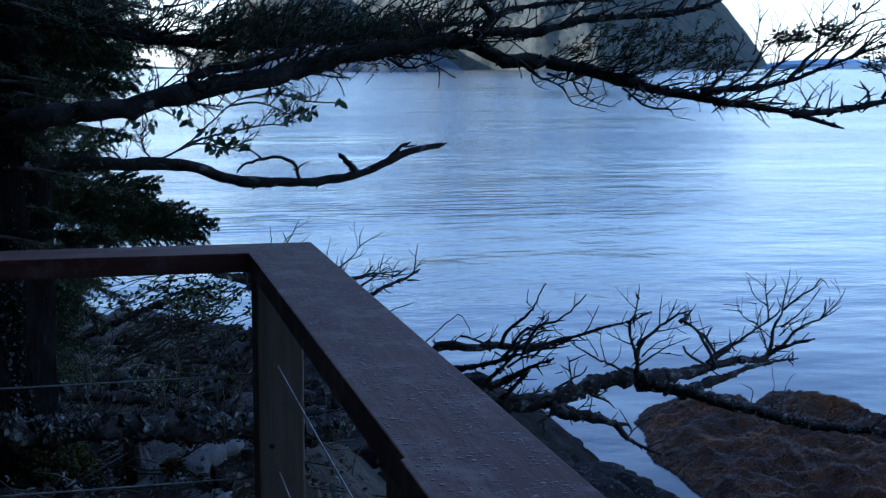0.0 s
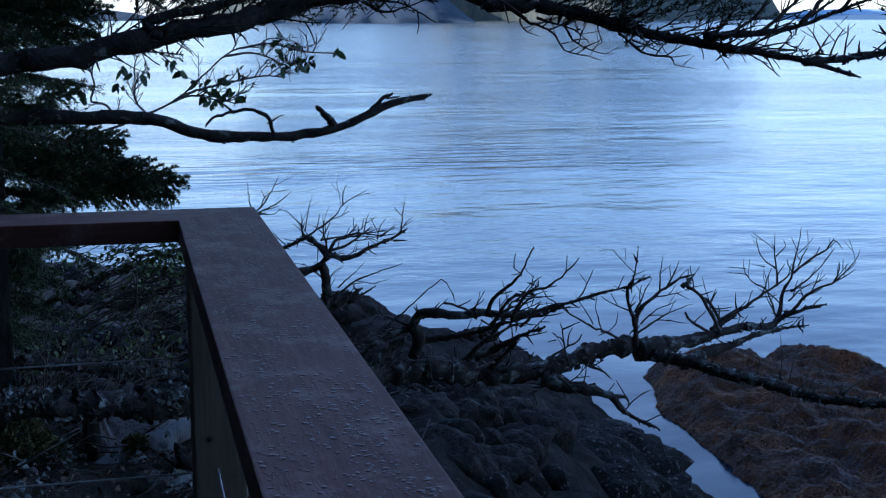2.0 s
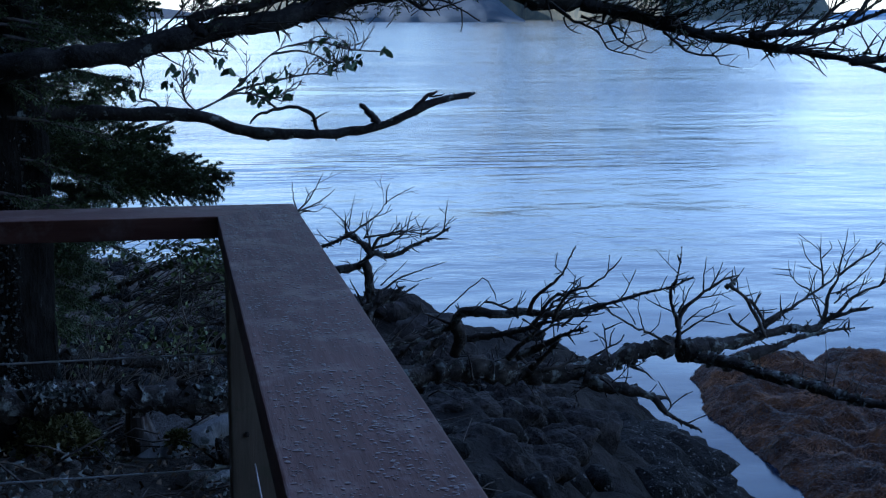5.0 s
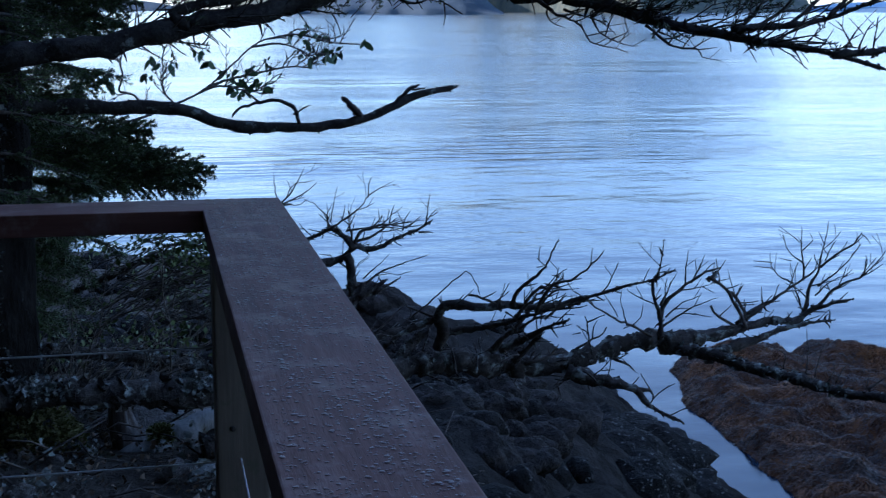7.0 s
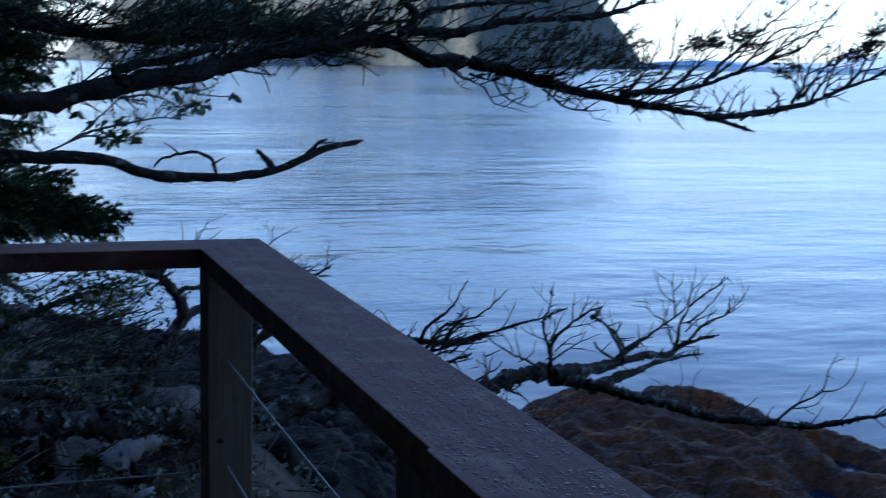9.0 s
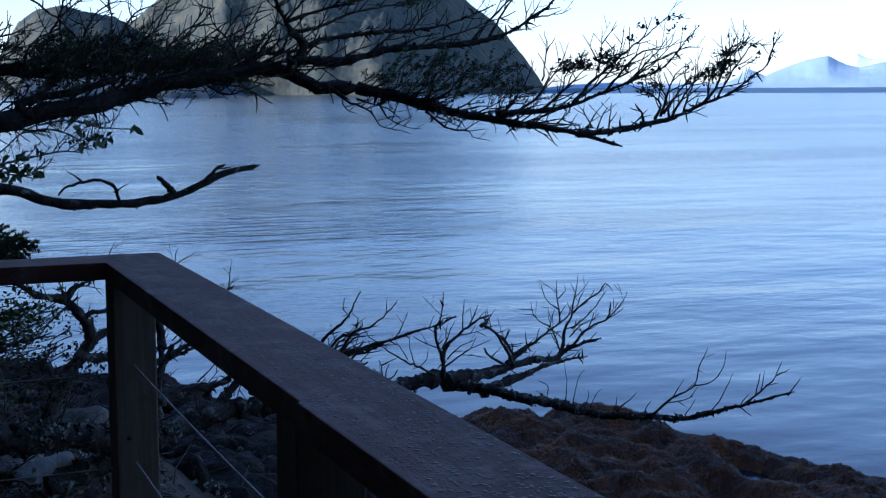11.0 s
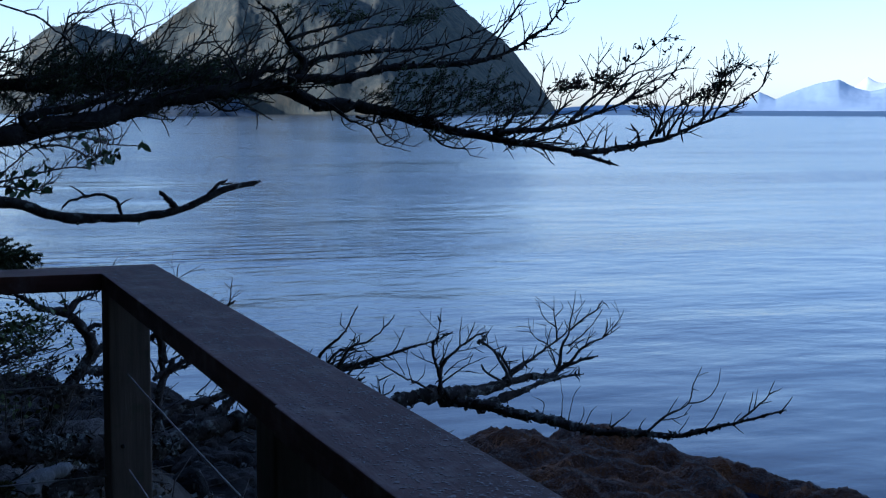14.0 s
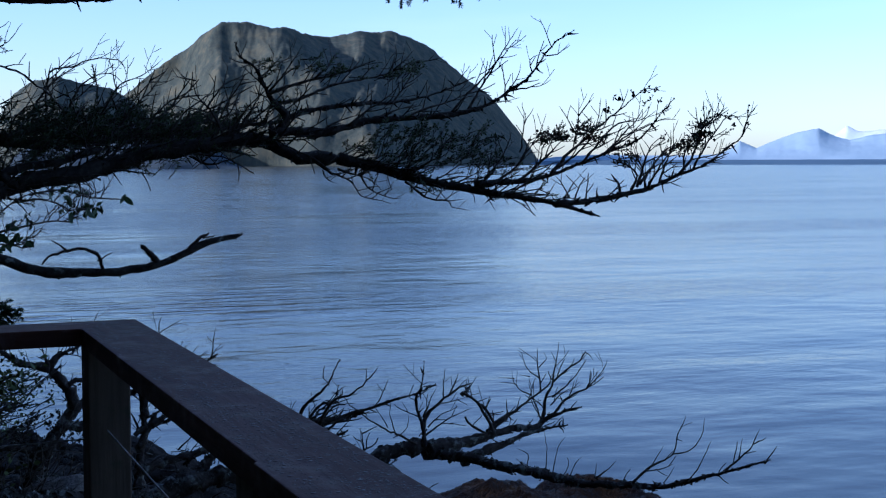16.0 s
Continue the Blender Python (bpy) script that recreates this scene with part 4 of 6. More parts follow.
twig(spruce, (1.728, 1.05, 1.400), (1.788, 1.04, 1.468), (1.838, 1.03, 1.526), (1.887, 1.02, 1.545), (1.949, 1.01, 1.555), (1.976, 1.00, 1.613), 0.005, 0.0012, 7)
twig(spruce, (1.811, 1.04, 1.429), (1.879, 1.04, 1.497), (1.937, 1.05, 1.546), (1.973, 1.05, 1.595), 0.004, 0.0013, 5)
twig(spruce, (1.822, 1.04, 1.437), (1.894, 1.03, 1.497), (1.955, 1.02, 1.526), (2.029, 1.01, 1.555), (2.057, 1.00, 1.559), 0.004, 0.0012, 5)
twig(spruce, (1.705, 1.05, 1.468), (1.716, 1.05, 1.545), (1.716, 1.05, 1.625), 0.003, 0.0012, 4)
twig(spruce, (1.716, 1.05, 1.564), (1.749, 1.05, 1.603), (1.775, 1.05, 1.630), 0.0022, 0.001, 1)
twig(spruce, (1.705, 1.05, 1.506), (1.672, 1.05, 1.554), (1.640, 1.05, 1.598), 0.0025, 0.001, 1)
twig(spruce, (1.515, 1.10, 1.342), (1.579, 1.10, 1.392), (1.644, 1.10, 1.449), (1.688, 1.10, 1.488), 0.006, 0.0015, 7)
twig(spruce, (1.429, 1.10, 1.339), (1.504, 1.10, 1.392), (1.547, 1.10, 1.450), (1.590, 1.10, 1.507), (1.611, 1.10, 1.555), 0.005, 0.0013, 7)
twig(spruce, (1.515, 1.10, 1.440), (1.532, 1.10, 1.536), (1.525, 1.10, 1.612), 0.003, 0.0011, 3)
twig(spruce, (1.532, 1.10, 1.536), (1.568, 1.10, 1.593), 0.002, 0.001, 0)
twig(spruce, (1.536, 1.10, 1.357), (1.582, 1.08, 1.411), (1.595, 1.07, 1.468), (1.608, 1.05, 1.497), 0.004, 0.0013, 6)
twig(spruce, (1.859, 1.05, 1.627), (1.886, 1.05, 1.620), 0.002, 0.001, 0)
twig(spruce, (1.389, 1.15, 1.326), (1.442, 1.15, 1.383), (1.485, 1.15, 1.450), (1.507, 1.15, 1.508), 0.006, 0.0014, 7)
twig(spruce, (0.911, 1.50, 2.090), (1.207, 1.50, 2.022), (1.405, 1.50, 2.014), (1.656, 1.50, 2.057), 0.007, 0.003, 4)
twig(spruce, (0.500, 1.50, 2.060), (0.549, 1.50, 2.014), (0.600, 1.50, 1.990), 0.004, 0.002, 2)


def tuft(x, y, z, spread, count, size=0.013):
    for _ in range(count):
        p = np.array([x, y, z]) + rng.normal(0, spread, 3) * (1, 1, 0.6)
        d = unit(np.array([rng.uniform(0.2, 1.0), rng.normal(0, 0.5), rng.uniform(-0.1, 0.9)]))
        q = p + d * rng.uniform(0.03, 0.06)
        tube(wood, [p - d * 0.03, p, q], [0.0016, 0.0014, 0.001], 3)
        needles_on(needles, p, q, rng, size, 26)


for x, y, z, wide, n in [(1.612, 1.1, 1.488, 0.022, 9), (1.666, 1.1, 1.498, 0.022, 9), (1.727, 1.05, 1.516, 0.024, 9), (1.771, 1.05, 1.487, 0.024, 7), (1.877, 1.0, 1.419, 0.03, 8), (2.106, 0.95, 1.466, 0.022, 9), (2.152, 0.95, 1.496, 0.02, 8), (2.14, 0.95, 1.535, 0.018, 6)]:
    tuft(x, y, z, wide, n, 0.010)
curled = Acc()
for x, y, z, wide, n in [(1.612, 1.1, 1.488, 0.022, 60), (1.666, 1.1, 1.50, 0.02, 60), (1.727, 1.05, 1.516, 0.022, 60), (1.771, 1.05, 1.487, 0.022, 50), (1.877, 1.0, 1.419, 0.03, 50), (2.05, 0.97, 1.45, 0.03, 50), (2.106, 0.95, 1.466, 0.022, 60), (2.152, 0.95, 1.496, 0.02, 60), (2.14, 0.95, 1.535, 0.018, 40), (2.207, 0.93, 1.573, 0.014, 14)]:
    for _ in range(n):
        flake(curled, np.array([x, y, z]) + rng.normal(0, 1, 3) * (wide, 0.015, wide * 0.5), unit(np.array([rng.uniform(0.2, 1.2), rng.normal(0, 0.4), rng.normal(0.2, 0.4)])), rng.uniform(0.004, 0.010), rng)
for x, z in [(1.835, 1.629), (1.86, 1.622), (1.909, 1.642), (1.954, 1.652), (1.976, 1.662), (2.004, 1.657), (1.988, 1.633), (2.018, 1.624), (1.954, 1.613), (1.82, 1.587), (1.805, 1.583), (2.20, 1.597), (2.225, 1.583), (2.26, 1.557), (2.30, 1.564), (2.335, 1.538), (2.035, 1.497)]:
    for _ in range(4):
        flake(curled, np.array([x, 1.02, z]) + rng.normal(0, 0.005, 3), unit(np.array([1.0, rng.normal(0, 0.3), rng.normal(-0.1, 0.3)])), rng.uniform(0.006, 0.011), rng)
tagged(under(spruce, curled, "withered_leaves", M["dry_leaf"], "small curled brown dead leaves"), kind="stuff")
for x, y, z, wide, n in [(0.883, 1.42, 1.735, 0.03, 12), (0.71, 1.45, 1.719, 0.03, 12), (0.965, 1.42, 1.709, 0.03, 12), (1.206, 1.5, 1.713, 0.035, 16), (1.279, 1.52, 1.736, 0.025, 10), (1.108, 1.3, 1.486, 0.035, 20), (1.192, 1.3, 1.477, 0.04, 24), (1.299, 1.25, 1.467, 0.04, 24), (1.405, 1.2, 1.486, 0.035, 14), (1.405, 1.2, 1.408, 0.04, 18), (1.255, 1.3, 1.408, 0.045, 22), (1.04, 1.4, 1.468, 0.03, 14), (1.15, 1.3, 1.42, 0.04, 18), (1.34, 1.22, 1.43, 0.045, 22), (1.47, 1.15, 1.40, 0.035, 14), (1.22, 1.3, 1.52, 0.035, 12)]:
    tuft(x, y, z, wide, n)
for x, z in [(0.068, 1.576), (0.144, 1.568), (-0.021, 1.558), (0.301, 1.547), (0.408, 1.546), (0.515, 1.536), (0.233, 1.596), (0.60, 1.53)]:
    for _ in range(8):
        tuft(x + rng.normal(0, 0.04), rng.uniform(1.55, 1.85), z - rng.uniform(0.0, 0.07), 0.045, 9)
for _ in range(60):
    u = rng.uniform(0, 1)
    tuft(-0.15 + 0.8 * u, rng.uniform(1.45, 2.0), rng.uniform(1.38 + 0.06 * u, 1.56), 0.045, 8)
for x, z in [(1.185, 1.973), (1.233, 1.954), (1.268, 1.964), (1.338, 1.981), (1.439, 1.979), (1.473, 1.966), (1.541, 1.996), (1.621, 2.003), (0.54, 1.965), (0.60, 1.975)]:
    for _ in range(3):
        p = np.array([x + rng.normal(0, 0.008), 1.5, z + 0.06])
        q = np.array([x + rng.normal(0, 0.006), 1.5 + rng.normal(0, 0.01), z + 0.008])
        tube(wood, [p, q], [0.0018, 0.0012], 4)
        needles_on(needles, p, q, rng, 0.011, 34)
tagged(under(spruce, wood, "twig_spray", M["twig"], "fine dark bare twigs"), kind="stuff")
needle_object("needles", needles, M["needle"], spruce, "dark green needles", 1)

# sprays of green needles low on the tree
wood, needles = Acc(), []


FINGERS = [
    ((-0.526, 2.3, 0.818), (-0.005, 2.45, 0.81)),
    ((-0.524, 2.3, 0.876), (-0.146, 2.45, 0.869)),
    ((-0.521, 2.3, 0.954), (-0.219, 2.45, 0.961)),
    ((-0.508, 2.3, 0.798), (-0.06, 2.45, 0.758)),
    ((-0.525, 2.3, 0.847), (-0.089, 2.45, 0.806)),
    ((-0.505, 2.3, 1.393), (-0.233, 2.45, 1.397)),
    ((-0.502, 2.3, 1.468), (-0.24, 2.45, 1.472)),
    ((-0.508, 2.3, 1.327), (-0.299, 2.45, 1.315)),
    ((-0.497, 2.3, 1.117), (-0.358, 2.45, 1.127)),
    ((-0.522, 2.3, 0.934), (-0.296, 2.45, 0.916)),
]


def spray(p, way, length, droop, count, lat=0.11, size=0.016):
    line = [np.array(p, float)]
    d = unit(np.array(way, float))
    for i in range(int(length / 0.03)):
        d = unit(d + np.array([0, 0, droop]) + rng.normal(0, 0.03, 3))
        line.append(line[-1] + d * 0.03)
    line = np.array(line)
    tube(wood, line, np.linspace(0.007, 0.0015, len(line)), 5)
    for i in range(2, len(line) - 1):
        for sgn in (-1, 1):
            for _ in range(count):
                t = unit(line[i + 1] - line[i])
                side = unit(cross(t, (0, 0.2, 1))) * sgn
                w = t * rng.uniform(0.7, 1.2) + side * rng.uniform(0.4, 1.1) + np.array([0, 0, rng.normal(-0.15, 0.35)])
                q, dd = line[i], unit(w)
                for k in range(int(lat * (1.2 - 0.7 * i / len(line)) * rng.uniform(0.6, 1.2) / 0.02)):
                    dd = unit(dd + rng.normal(0, 0.08, 3) + np.array([0, 0, -0.02]))
                    tube(wood, [q, q + dd * 0.02], [0.0013, 0.0012], 3)
                    needles_on(needles, q, q + dd * 0.02, rng, size, 9, 0.0019)
                    q = q + dd * 0.02


for p, w, ln, dr, c in [((-0.75, 2.5, 0.86), (1, 0.45, 0.02), 0.80, -0.015, 2), ((-0.75, 2.4, 0.74), (1, 0.3, 0.1), 0.45, -0.01, 2), ((-0.8, 2.6, 1.02), (1, 0.7, -0.02), 0.66, -0.03, 2),
                        ((-0.75, 2.3, 1.22), (1, 0.35, 0.0), 0.50, -0.02, 2), ((-0.75, 2.2, 1.38), (1, 0.5, 0.05), 0.46, -0.02, 2), ((-0.75, 2.3, 1.5), (1, 0.4, 0.05), 0.5, -0.02, 2),
                        ((-0.75, 2.1, 1.66), (1, 0.2, -0.05), 0.75, -0.01, 1), ((-0.6, 2.4, 1.6), (1, 0.3, -0.02), 0.6, -0.02, 2), ((-0.8, 2.2, 0.5), (1, 0.3, 0.0), 0.32, -0.02, 2),
                        ((-0.8, 2.3, 1.12), (1, 0.1, 0.02), 0.42, -0.03, 2), ((-0.8, 2.5, 0.3), (1, 0.4, 0.1), 0.45, -0.02, 1)]:
    spray(p, w, ln, dr, c)
for _ in range(72):
    z = rng.uniform(0.66, 2.0)
    reach = np.interp(z, [0.25, 0.65, 0.85, 1.0, 1.15, 1.3, 1.5, 2.0], [0.28, 0.34, 0.44, 0.36, 0.3, 0.32, 0.46, 0.6])
    spray((-0.85 + rng.uniform(0, 0.15), rng.uniform(2.1, 3.0), z), (1, rng.uniform(0.0, 0.5), rng.uniform(-0.1, 0.12)), reach * rng.uniform(0.7, 1.15), rng.uniform(-0.03, 0.0), 2, 0.15, 0.019)
for _ in range(36):
    z = rng.uniform(0.8, 2.0)
    spray((-0.95 + rng.uniform(0, 0.3), rng.uniform(1.62, 1.75), z), (1, rng.uniform(-0.1, 0.6), rng.uniform(-0.25, 0.05)), rng.uniform(0.2, 0.42), -0.03, 1, 0.10, 0.016)
def bottle_brush(a, b, r=0.0022):
    """A stout shoot thick with short needles."""
    n = max(2, int(np.linalg.norm(b - a) / 0.014))
    line = np.array([a + (b - a) * u + np.array([0, 0, 0.012 * math.sin(3.1 * u)]) for u in np.linspace(0, 1, n + 1)])
    tube(wood, line, np.linspace(r, r * 0.6, n + 1), 4)
    for p, q in zip(line[:-1], line[1:]):
        needles_on(needles, p, q, rng, 0.0125, 30, 0.0017)


def finger(a, b):
    a, b = np.array(a), np.array(b)
    ln = float(np.linalg.norm(b - a))
    t = unit(b - a)
    bottle_brush(a, b, 0.0035)
    for k, u in enumerate(np.arange(0.08, 0.97, 0.028 / ln)):
        for sgn in (1, -1):
            side = unit(cross(t, (rng.normal(0, 0.4), 1.0, rng.normal(0, 0.4)))) * sgn
            p = a + (b - a) * u
            reach = (0.03 + 0.10 * (1 - u) * min(1.0, ln / 0.3)) * rng.uniform(0.6, 1.2)
            bottle_brush(p, p + (t * 0.8 + side * rng.uniform(0.4, 0.75) + np.array([0, rng.normal(0, 0.35), 0])) * reach)


for _ in range(30):
    z = rng.uniform(0.28, 0.78)
    spray((-1.0 + rng.uniform(0, 0.3), rng.uniform(2.0, 2.9), z), (1, rng.uniform(0.0, 0.4), rng.uniform(-0.25, 0.05)), rng.uniform(0.25, 0.5), -0.03, 2, 0.12, 0.018)
for a, b in FINGERS:
    finger(a, b)
for x, z in [(-0.018, 0.809), (-0.043, 0.84), (-0.134, 0.872), (-0.184, 0.854), (-0.23, 0.924), (-0.22, 0.954), (-0.049, 0.759), (-0.127, 0.792), (-0.26, 0.89), (-0.3, 0.83), (-0.3, 0.77), (-0.284, 1.327), (-0.3, 1.43)]:
    finger((x - rng.uniform(0.2, 0.28), 2.4, z + rng.uniform(-0.03, 0.03)), (x, 2.45, z))
tagged(under(spruce, wood, "spray_wood", M["twig"]), kind="stuff")
needle_object("spray_needles", needles, M["needle"], spruce, "dense green spruce needles", 2)

# upper crown of the same spruce over the deck, mostly unseen, added for shade
wood, crown = Acc(), Acc()
for i in range(24):
    z = rng.uniform(2.35, 6.5)
    a = rng.uniform(0, 6.283)
    reach = rng.uniform(1.6, 2.9) * (1.15 - 0.1 * z)
    p0 = np.array([-0.85, 1.93, z])
    way = np.array([math.cos(a), math.sin(a), 0.12])
    line = np.array([p0 + way * reach * u + np.array([0, 0, -0.35 * u * u]) for u in np.linspace(0, 1, 10)])
    line[:, 2] = np.maximum(line[:, 2], 2.30 + 0.12 * np.maximum(line[:, 1], 0))
    tube(wood, line, np.linspace(0.03, 0.005, 10), 6)
    for _ in range(75):
        u = rng.uniform(0.15, 1.0)
        q = p0 + way * reach * u + np.array([0, 0, -0.35 * u * u]) + rng.normal(0, 0.16, 3) * (1, 1, 0.35)
        q[2] = max(q[2], 2.30 + 0.12 * max(q[1], 0))
        w = unit(way + rng.normal(0, 0.5, 3) * (1, 1, 0.3))
        sd = unit(cross(w, (rng.normal(0, 0.3), rng.normal(0, 0.3), 1))) * rng.uniform(0.03, 0.07)
        ln = rng.uniform(0.15, 0.32)
        crown.add([q - sd * 0.4, q + sd * 0.4, q + w * ln * 0.6 + sd, q + w * ln, q + w * ln * 0.6 - sd], [(0, 1, 2, 3, 4)])
tagged(under(spruce, wood, "upper_limbs", M["limb"]), kind="stuff")
tagged(under(spruce, crown, "crown", M["needle"], "dense dark needles overhead, mostly unseen, added to block sky light"), kind="stuff")

# ---- dead tree lying over the bluff's edge ----
rng = np.random.RandomState(23)
dead = empty("fallen_tree", "fallen dead tree crusted with pale lichen", "dead tree", at=(0.5, 1.75, 0.1))


def stick(parent, name, material, pts, r0, r1, label="", side=0, reach=0.07, knobs=0.25, thick=0.0028, rough_bark=True, fine=1):
    """One branch of a dead tree with its own short side twigs."""
    acc = Acc()
    line, rad = limb(acc, pts, r0, r1, rng, 9 if r0 > 0.012 else 6, 0.02, knobs)
    if rough_bark and r0 > 0.008:
        ragged(acc, acc, line, rad, rng, int(len(line) * 7), 0.009)
    if side:
        twigs_along(acc, line, rad, rng, side, reach, 0.15, 1.0, 0.6, 0.8, 0.35, thick, level=fine, curl=0.05, jit=0.15, gap=0.04)
    return under(parent, acc, name, material, label)


def crusted(parent, *shape):
    """A stout dead branch with a crust of lichen."""
    *pts, r0, r1, side = shape
    line = spline(pts, 0.01)
    for _ in range(int(len(line) * 3.4)):
        i = rng.randint(len(line))
        r = r0 + (r1 - r0) * i / len(line)
        d = unit(rng.normal(0, 1, 3) + np.array([0, -0.3, 0.3]))
        if r > 0.009 and noise.noise(Vector(line[i] * 14)) > -0.15:
            flake(crust, line[i] + d * r * 0.95, d, rng.uniform(0.004, 0.012), rng)
    stick(parent, "branch", M["dead"], pts, r0 * 1.12, r1, "rough dead branch crusted with lichen", side)


crust = Acc()
crusted(dead, (-0.1, 1.5, 0.10), (0.2, 1.6, 0.2), (0.378, 1.65, 0.24), (0.505, 1.66, 0.266), (0.707, 1.68, 0.28), (0.839, 1.69, 0.255), (1.074, 1.71, 0.25), (1.263, 1.73, 0.293), (1.40, 1.73, 0.305), (1.52, 1.73, 0.285), 0.037, 0.028, 4)
crusted(dead, (1.449, 1.72, 0.275), (1.54, 1.61, 0.278), (1.628, 1.49, 0.259), (1.727, 1.38, 0.247), (1.855, 1.26, 0.222), (1.977, 1.15, 0.228), (2.05, 1.02, 0.245), (2.085, 0.92, 0.28), (2.119, 0.81, 0.323), (2.156, 0.69, 0.372), (2.187, 0.58, 0.418), 0.021, 0.0028, 4)
crusted(dead, (0.50, 1.68, 0.26), (0.56, 1.7, 0.33), (0.63, 1.72, 0.385), 0.022, 0.010, 3)
twig(dead, (0.649, 1.70, 0.319), (0.666, 1.68, 0.378), (0.645, 1.66, 0.430), (0.657, 1.64, 0.470), (0.703, 1.61, 0.478), (0.770, 1.59, 0.471), (0.846, 1.57, 0.480), (0.922, 1.55, 0.474), (0.988, 1.53, 0.483), (1.054, 1.51, 0.502), (1.119, 1.48, 0.522), (1.184, 1.46, 0.547), (1.258, 1.44, 0.566), (1.334, 1.42, 0.602), 0.019, 0.0022, 9)
twig(dead, (0.650, 1.68, 0.424), (0.598, 1.67, 0.443), (0.546, 1.67, 0.468), (0.532, 1.66, 0.506), 0.006, 0.002, 0)
twig(dead, (0.670, 1.68, 0.456), (0.655, 1.68, 0.493), 0.007, 0.0015, 0)
twig(dead, (0.656, 1.68, 0.428), (0.573, 1.69, 0.394), (0.502, 1.69, 0.355), (0.467, 1.70, 0.322), 0.011, 0.006, 3)
twig(dead, (0.671, 1.70, 0.368), (0.733, 1.67, 0.383), (0.817, 1.63, 0.402), (0.881, 1.60, 0.425), (0.954, 1.57, 0.454), (1.026, 1.53, 0.473), (1.079, 1.50, 0.503), 0.011, 0.004, 5)
twig(dead, (0.820, 1.68, 0.306), (0.858, 1.65, 0.363), (0.905, 1.62, 0.417), (0.924, 1.59, 0.460), (0.933, 1.56, 0.510), (0.970, 1.53, 0.542), (0.999, 1.50, 0.594), 0.01, 0.002, 6)
twig(dead, (0.848, 1.68, 0.314), (0.914, 1.65, 0.346), (0.950, 1.61, 0.380), (0.987, 1.58, 0.404), (1.036, 1.55, 0.427), 0.015, 0.005, 6)
twig(dead, (0.890, 1.66, 0.274), (0.937, 1.63, 0.331), (0.965, 1.60, 0.374), 0.012, 0.005, 3)
twig(dead, (0.927, 1.66, 0.265), (1.011, 1.66, 0.287), (1.039, 1.66, 0.323), 0.008, 0.003, 2)
twig(dead, (0.836, 1.50, 0.495), (0.843, 1.43, 0.558), (0.867, 1.36, 0.605), (0.881, 1.29, 0.651), (0.884, 1.22, 0.713), (0.878, 1.15, 0.757), 0.007, 0.002, 2)
twig(dead, (0.917, 1.50, 0.470), (0.928, 1.45, 0.533), (0.948, 1.40, 0.577), (0.994, 1.35, 0.602), (1.037, 1.30, 0.661), (1.046, 1.25, 0.702), 0.006, 0.002, 2)
twig(dead, (0.881, 1.50, 0.498), (0.926, 1.48, 0.554), (0.937, 1.45, 0.550), (0.973, 1.42, 0.588), (0.969, 1.40, 0.614), 0.006, 0.002, 4)
twig(dead, (0.934, 1.50, 0.496), (0.962, 1.48, 0.535), (1.008, 1.45, 0.547), 0.004, 0.0015, 2)
twig(dead, (0.944, 1.50, 0.446), (0.975, 1.48, 0.480), (0.987, 1.47, 0.510), (1.000, 1.45, 0.530), 0.004, 0.0015, 3)
twig(dead, (0.868, 1.55, 0.444), (0.899, 1.53, 0.491), (0.939, 1.52, 0.510), (0.961, 1.50, 0.539), 0.006, 0.002, 4)
twig(dead, (0.877, 1.55, 0.407), (0.927, 1.53, 0.445), (0.967, 1.52, 0.450), (0.998, 1.50, 0.449), 0.005, 0.002, 3)
twig(dead, (0.548, 1.60, 0.447), (0.623, 1.57, 0.520), (0.706, 1.55, 0.592), (0.736, 1.52, 0.552), (0.739, 1.50, 0.531), 0.0028, 0.0016, 0)
twig(dead, (0.691, 1.60, 0.482), (0.744, 1.60, 0.528), 0.003, 0.0015, 0)
twig(dead, (0.715, 1.55, 0.521), (0.760, 1.55, 0.511), (0.804, 1.55, 0.488), 0.004, 0.004, 1)
twig(dead, (0.802, 1.50, 0.489), (0.804, 1.50, 0.528), 0.005, 0.0012, 0)
twig(dead, (0.449, 1.70, 0.378), (0.503, 1.70, 0.427), (0.554, 1.70, 0.475), 0.003, 0.0015, 0)
twig(dead, (0.832, 1.55, 0.463), (0.859, 1.55, 0.444), (0.877, 1.55, 0.433), 0.003, 0.0015, 0)
twig(dead, (1.399, 1.70, 0.311), (1.397, 1.70, 0.387), (1.376, 1.70, 0.445), (1.369, 1.70, 0.502), (1.392, 1.70, 0.557), (1.402, 1.70, 0.645), 0.01, 0.0016, 4)
twig(dead, (1.397, 1.70, 0.378), (1.414, 1.70, 0.435), (1.460, 1.69, 0.481), (1.516, 1.69, 0.517), (1.543, 1.68, 0.536), (1.594, 1.68, 0.550), 0.008, 0.004, 4)
twig(dead, (1.404, 1.70, 0.353), (1.451, 1.69, 0.388), (1.503, 1.67, 0.426), (1.585, 1.66, 0.454), 0.004, 0.0014, 2)
twig(dead, (1.474, 1.68, 0.492), (1.472, 1.68, 0.558), (1.480, 1.68, 0.614), 0.0028, 0.0012, 1)
twig(dead, (1.494, 1.68, 0.501), (1.516, 1.68, 0.547), (1.530, 1.68, 0.574), 0.0028, 0.0012, 1)
twig(dead, (1.396, 1.70, 0.425), (1.424, 1.70, 0.481), (1.452, 1.70, 0.536), 0.0035, 0.0012, 1)
twig(dead, (1.369, 1.70, 0.492), (1.316, 1.70, 0.522), 0.002, 0.001, 0)
twig(dead, (1.383, 1.70, 0.548), (1.431, 1.70, 0.565), 0.002, 0.001, 0)
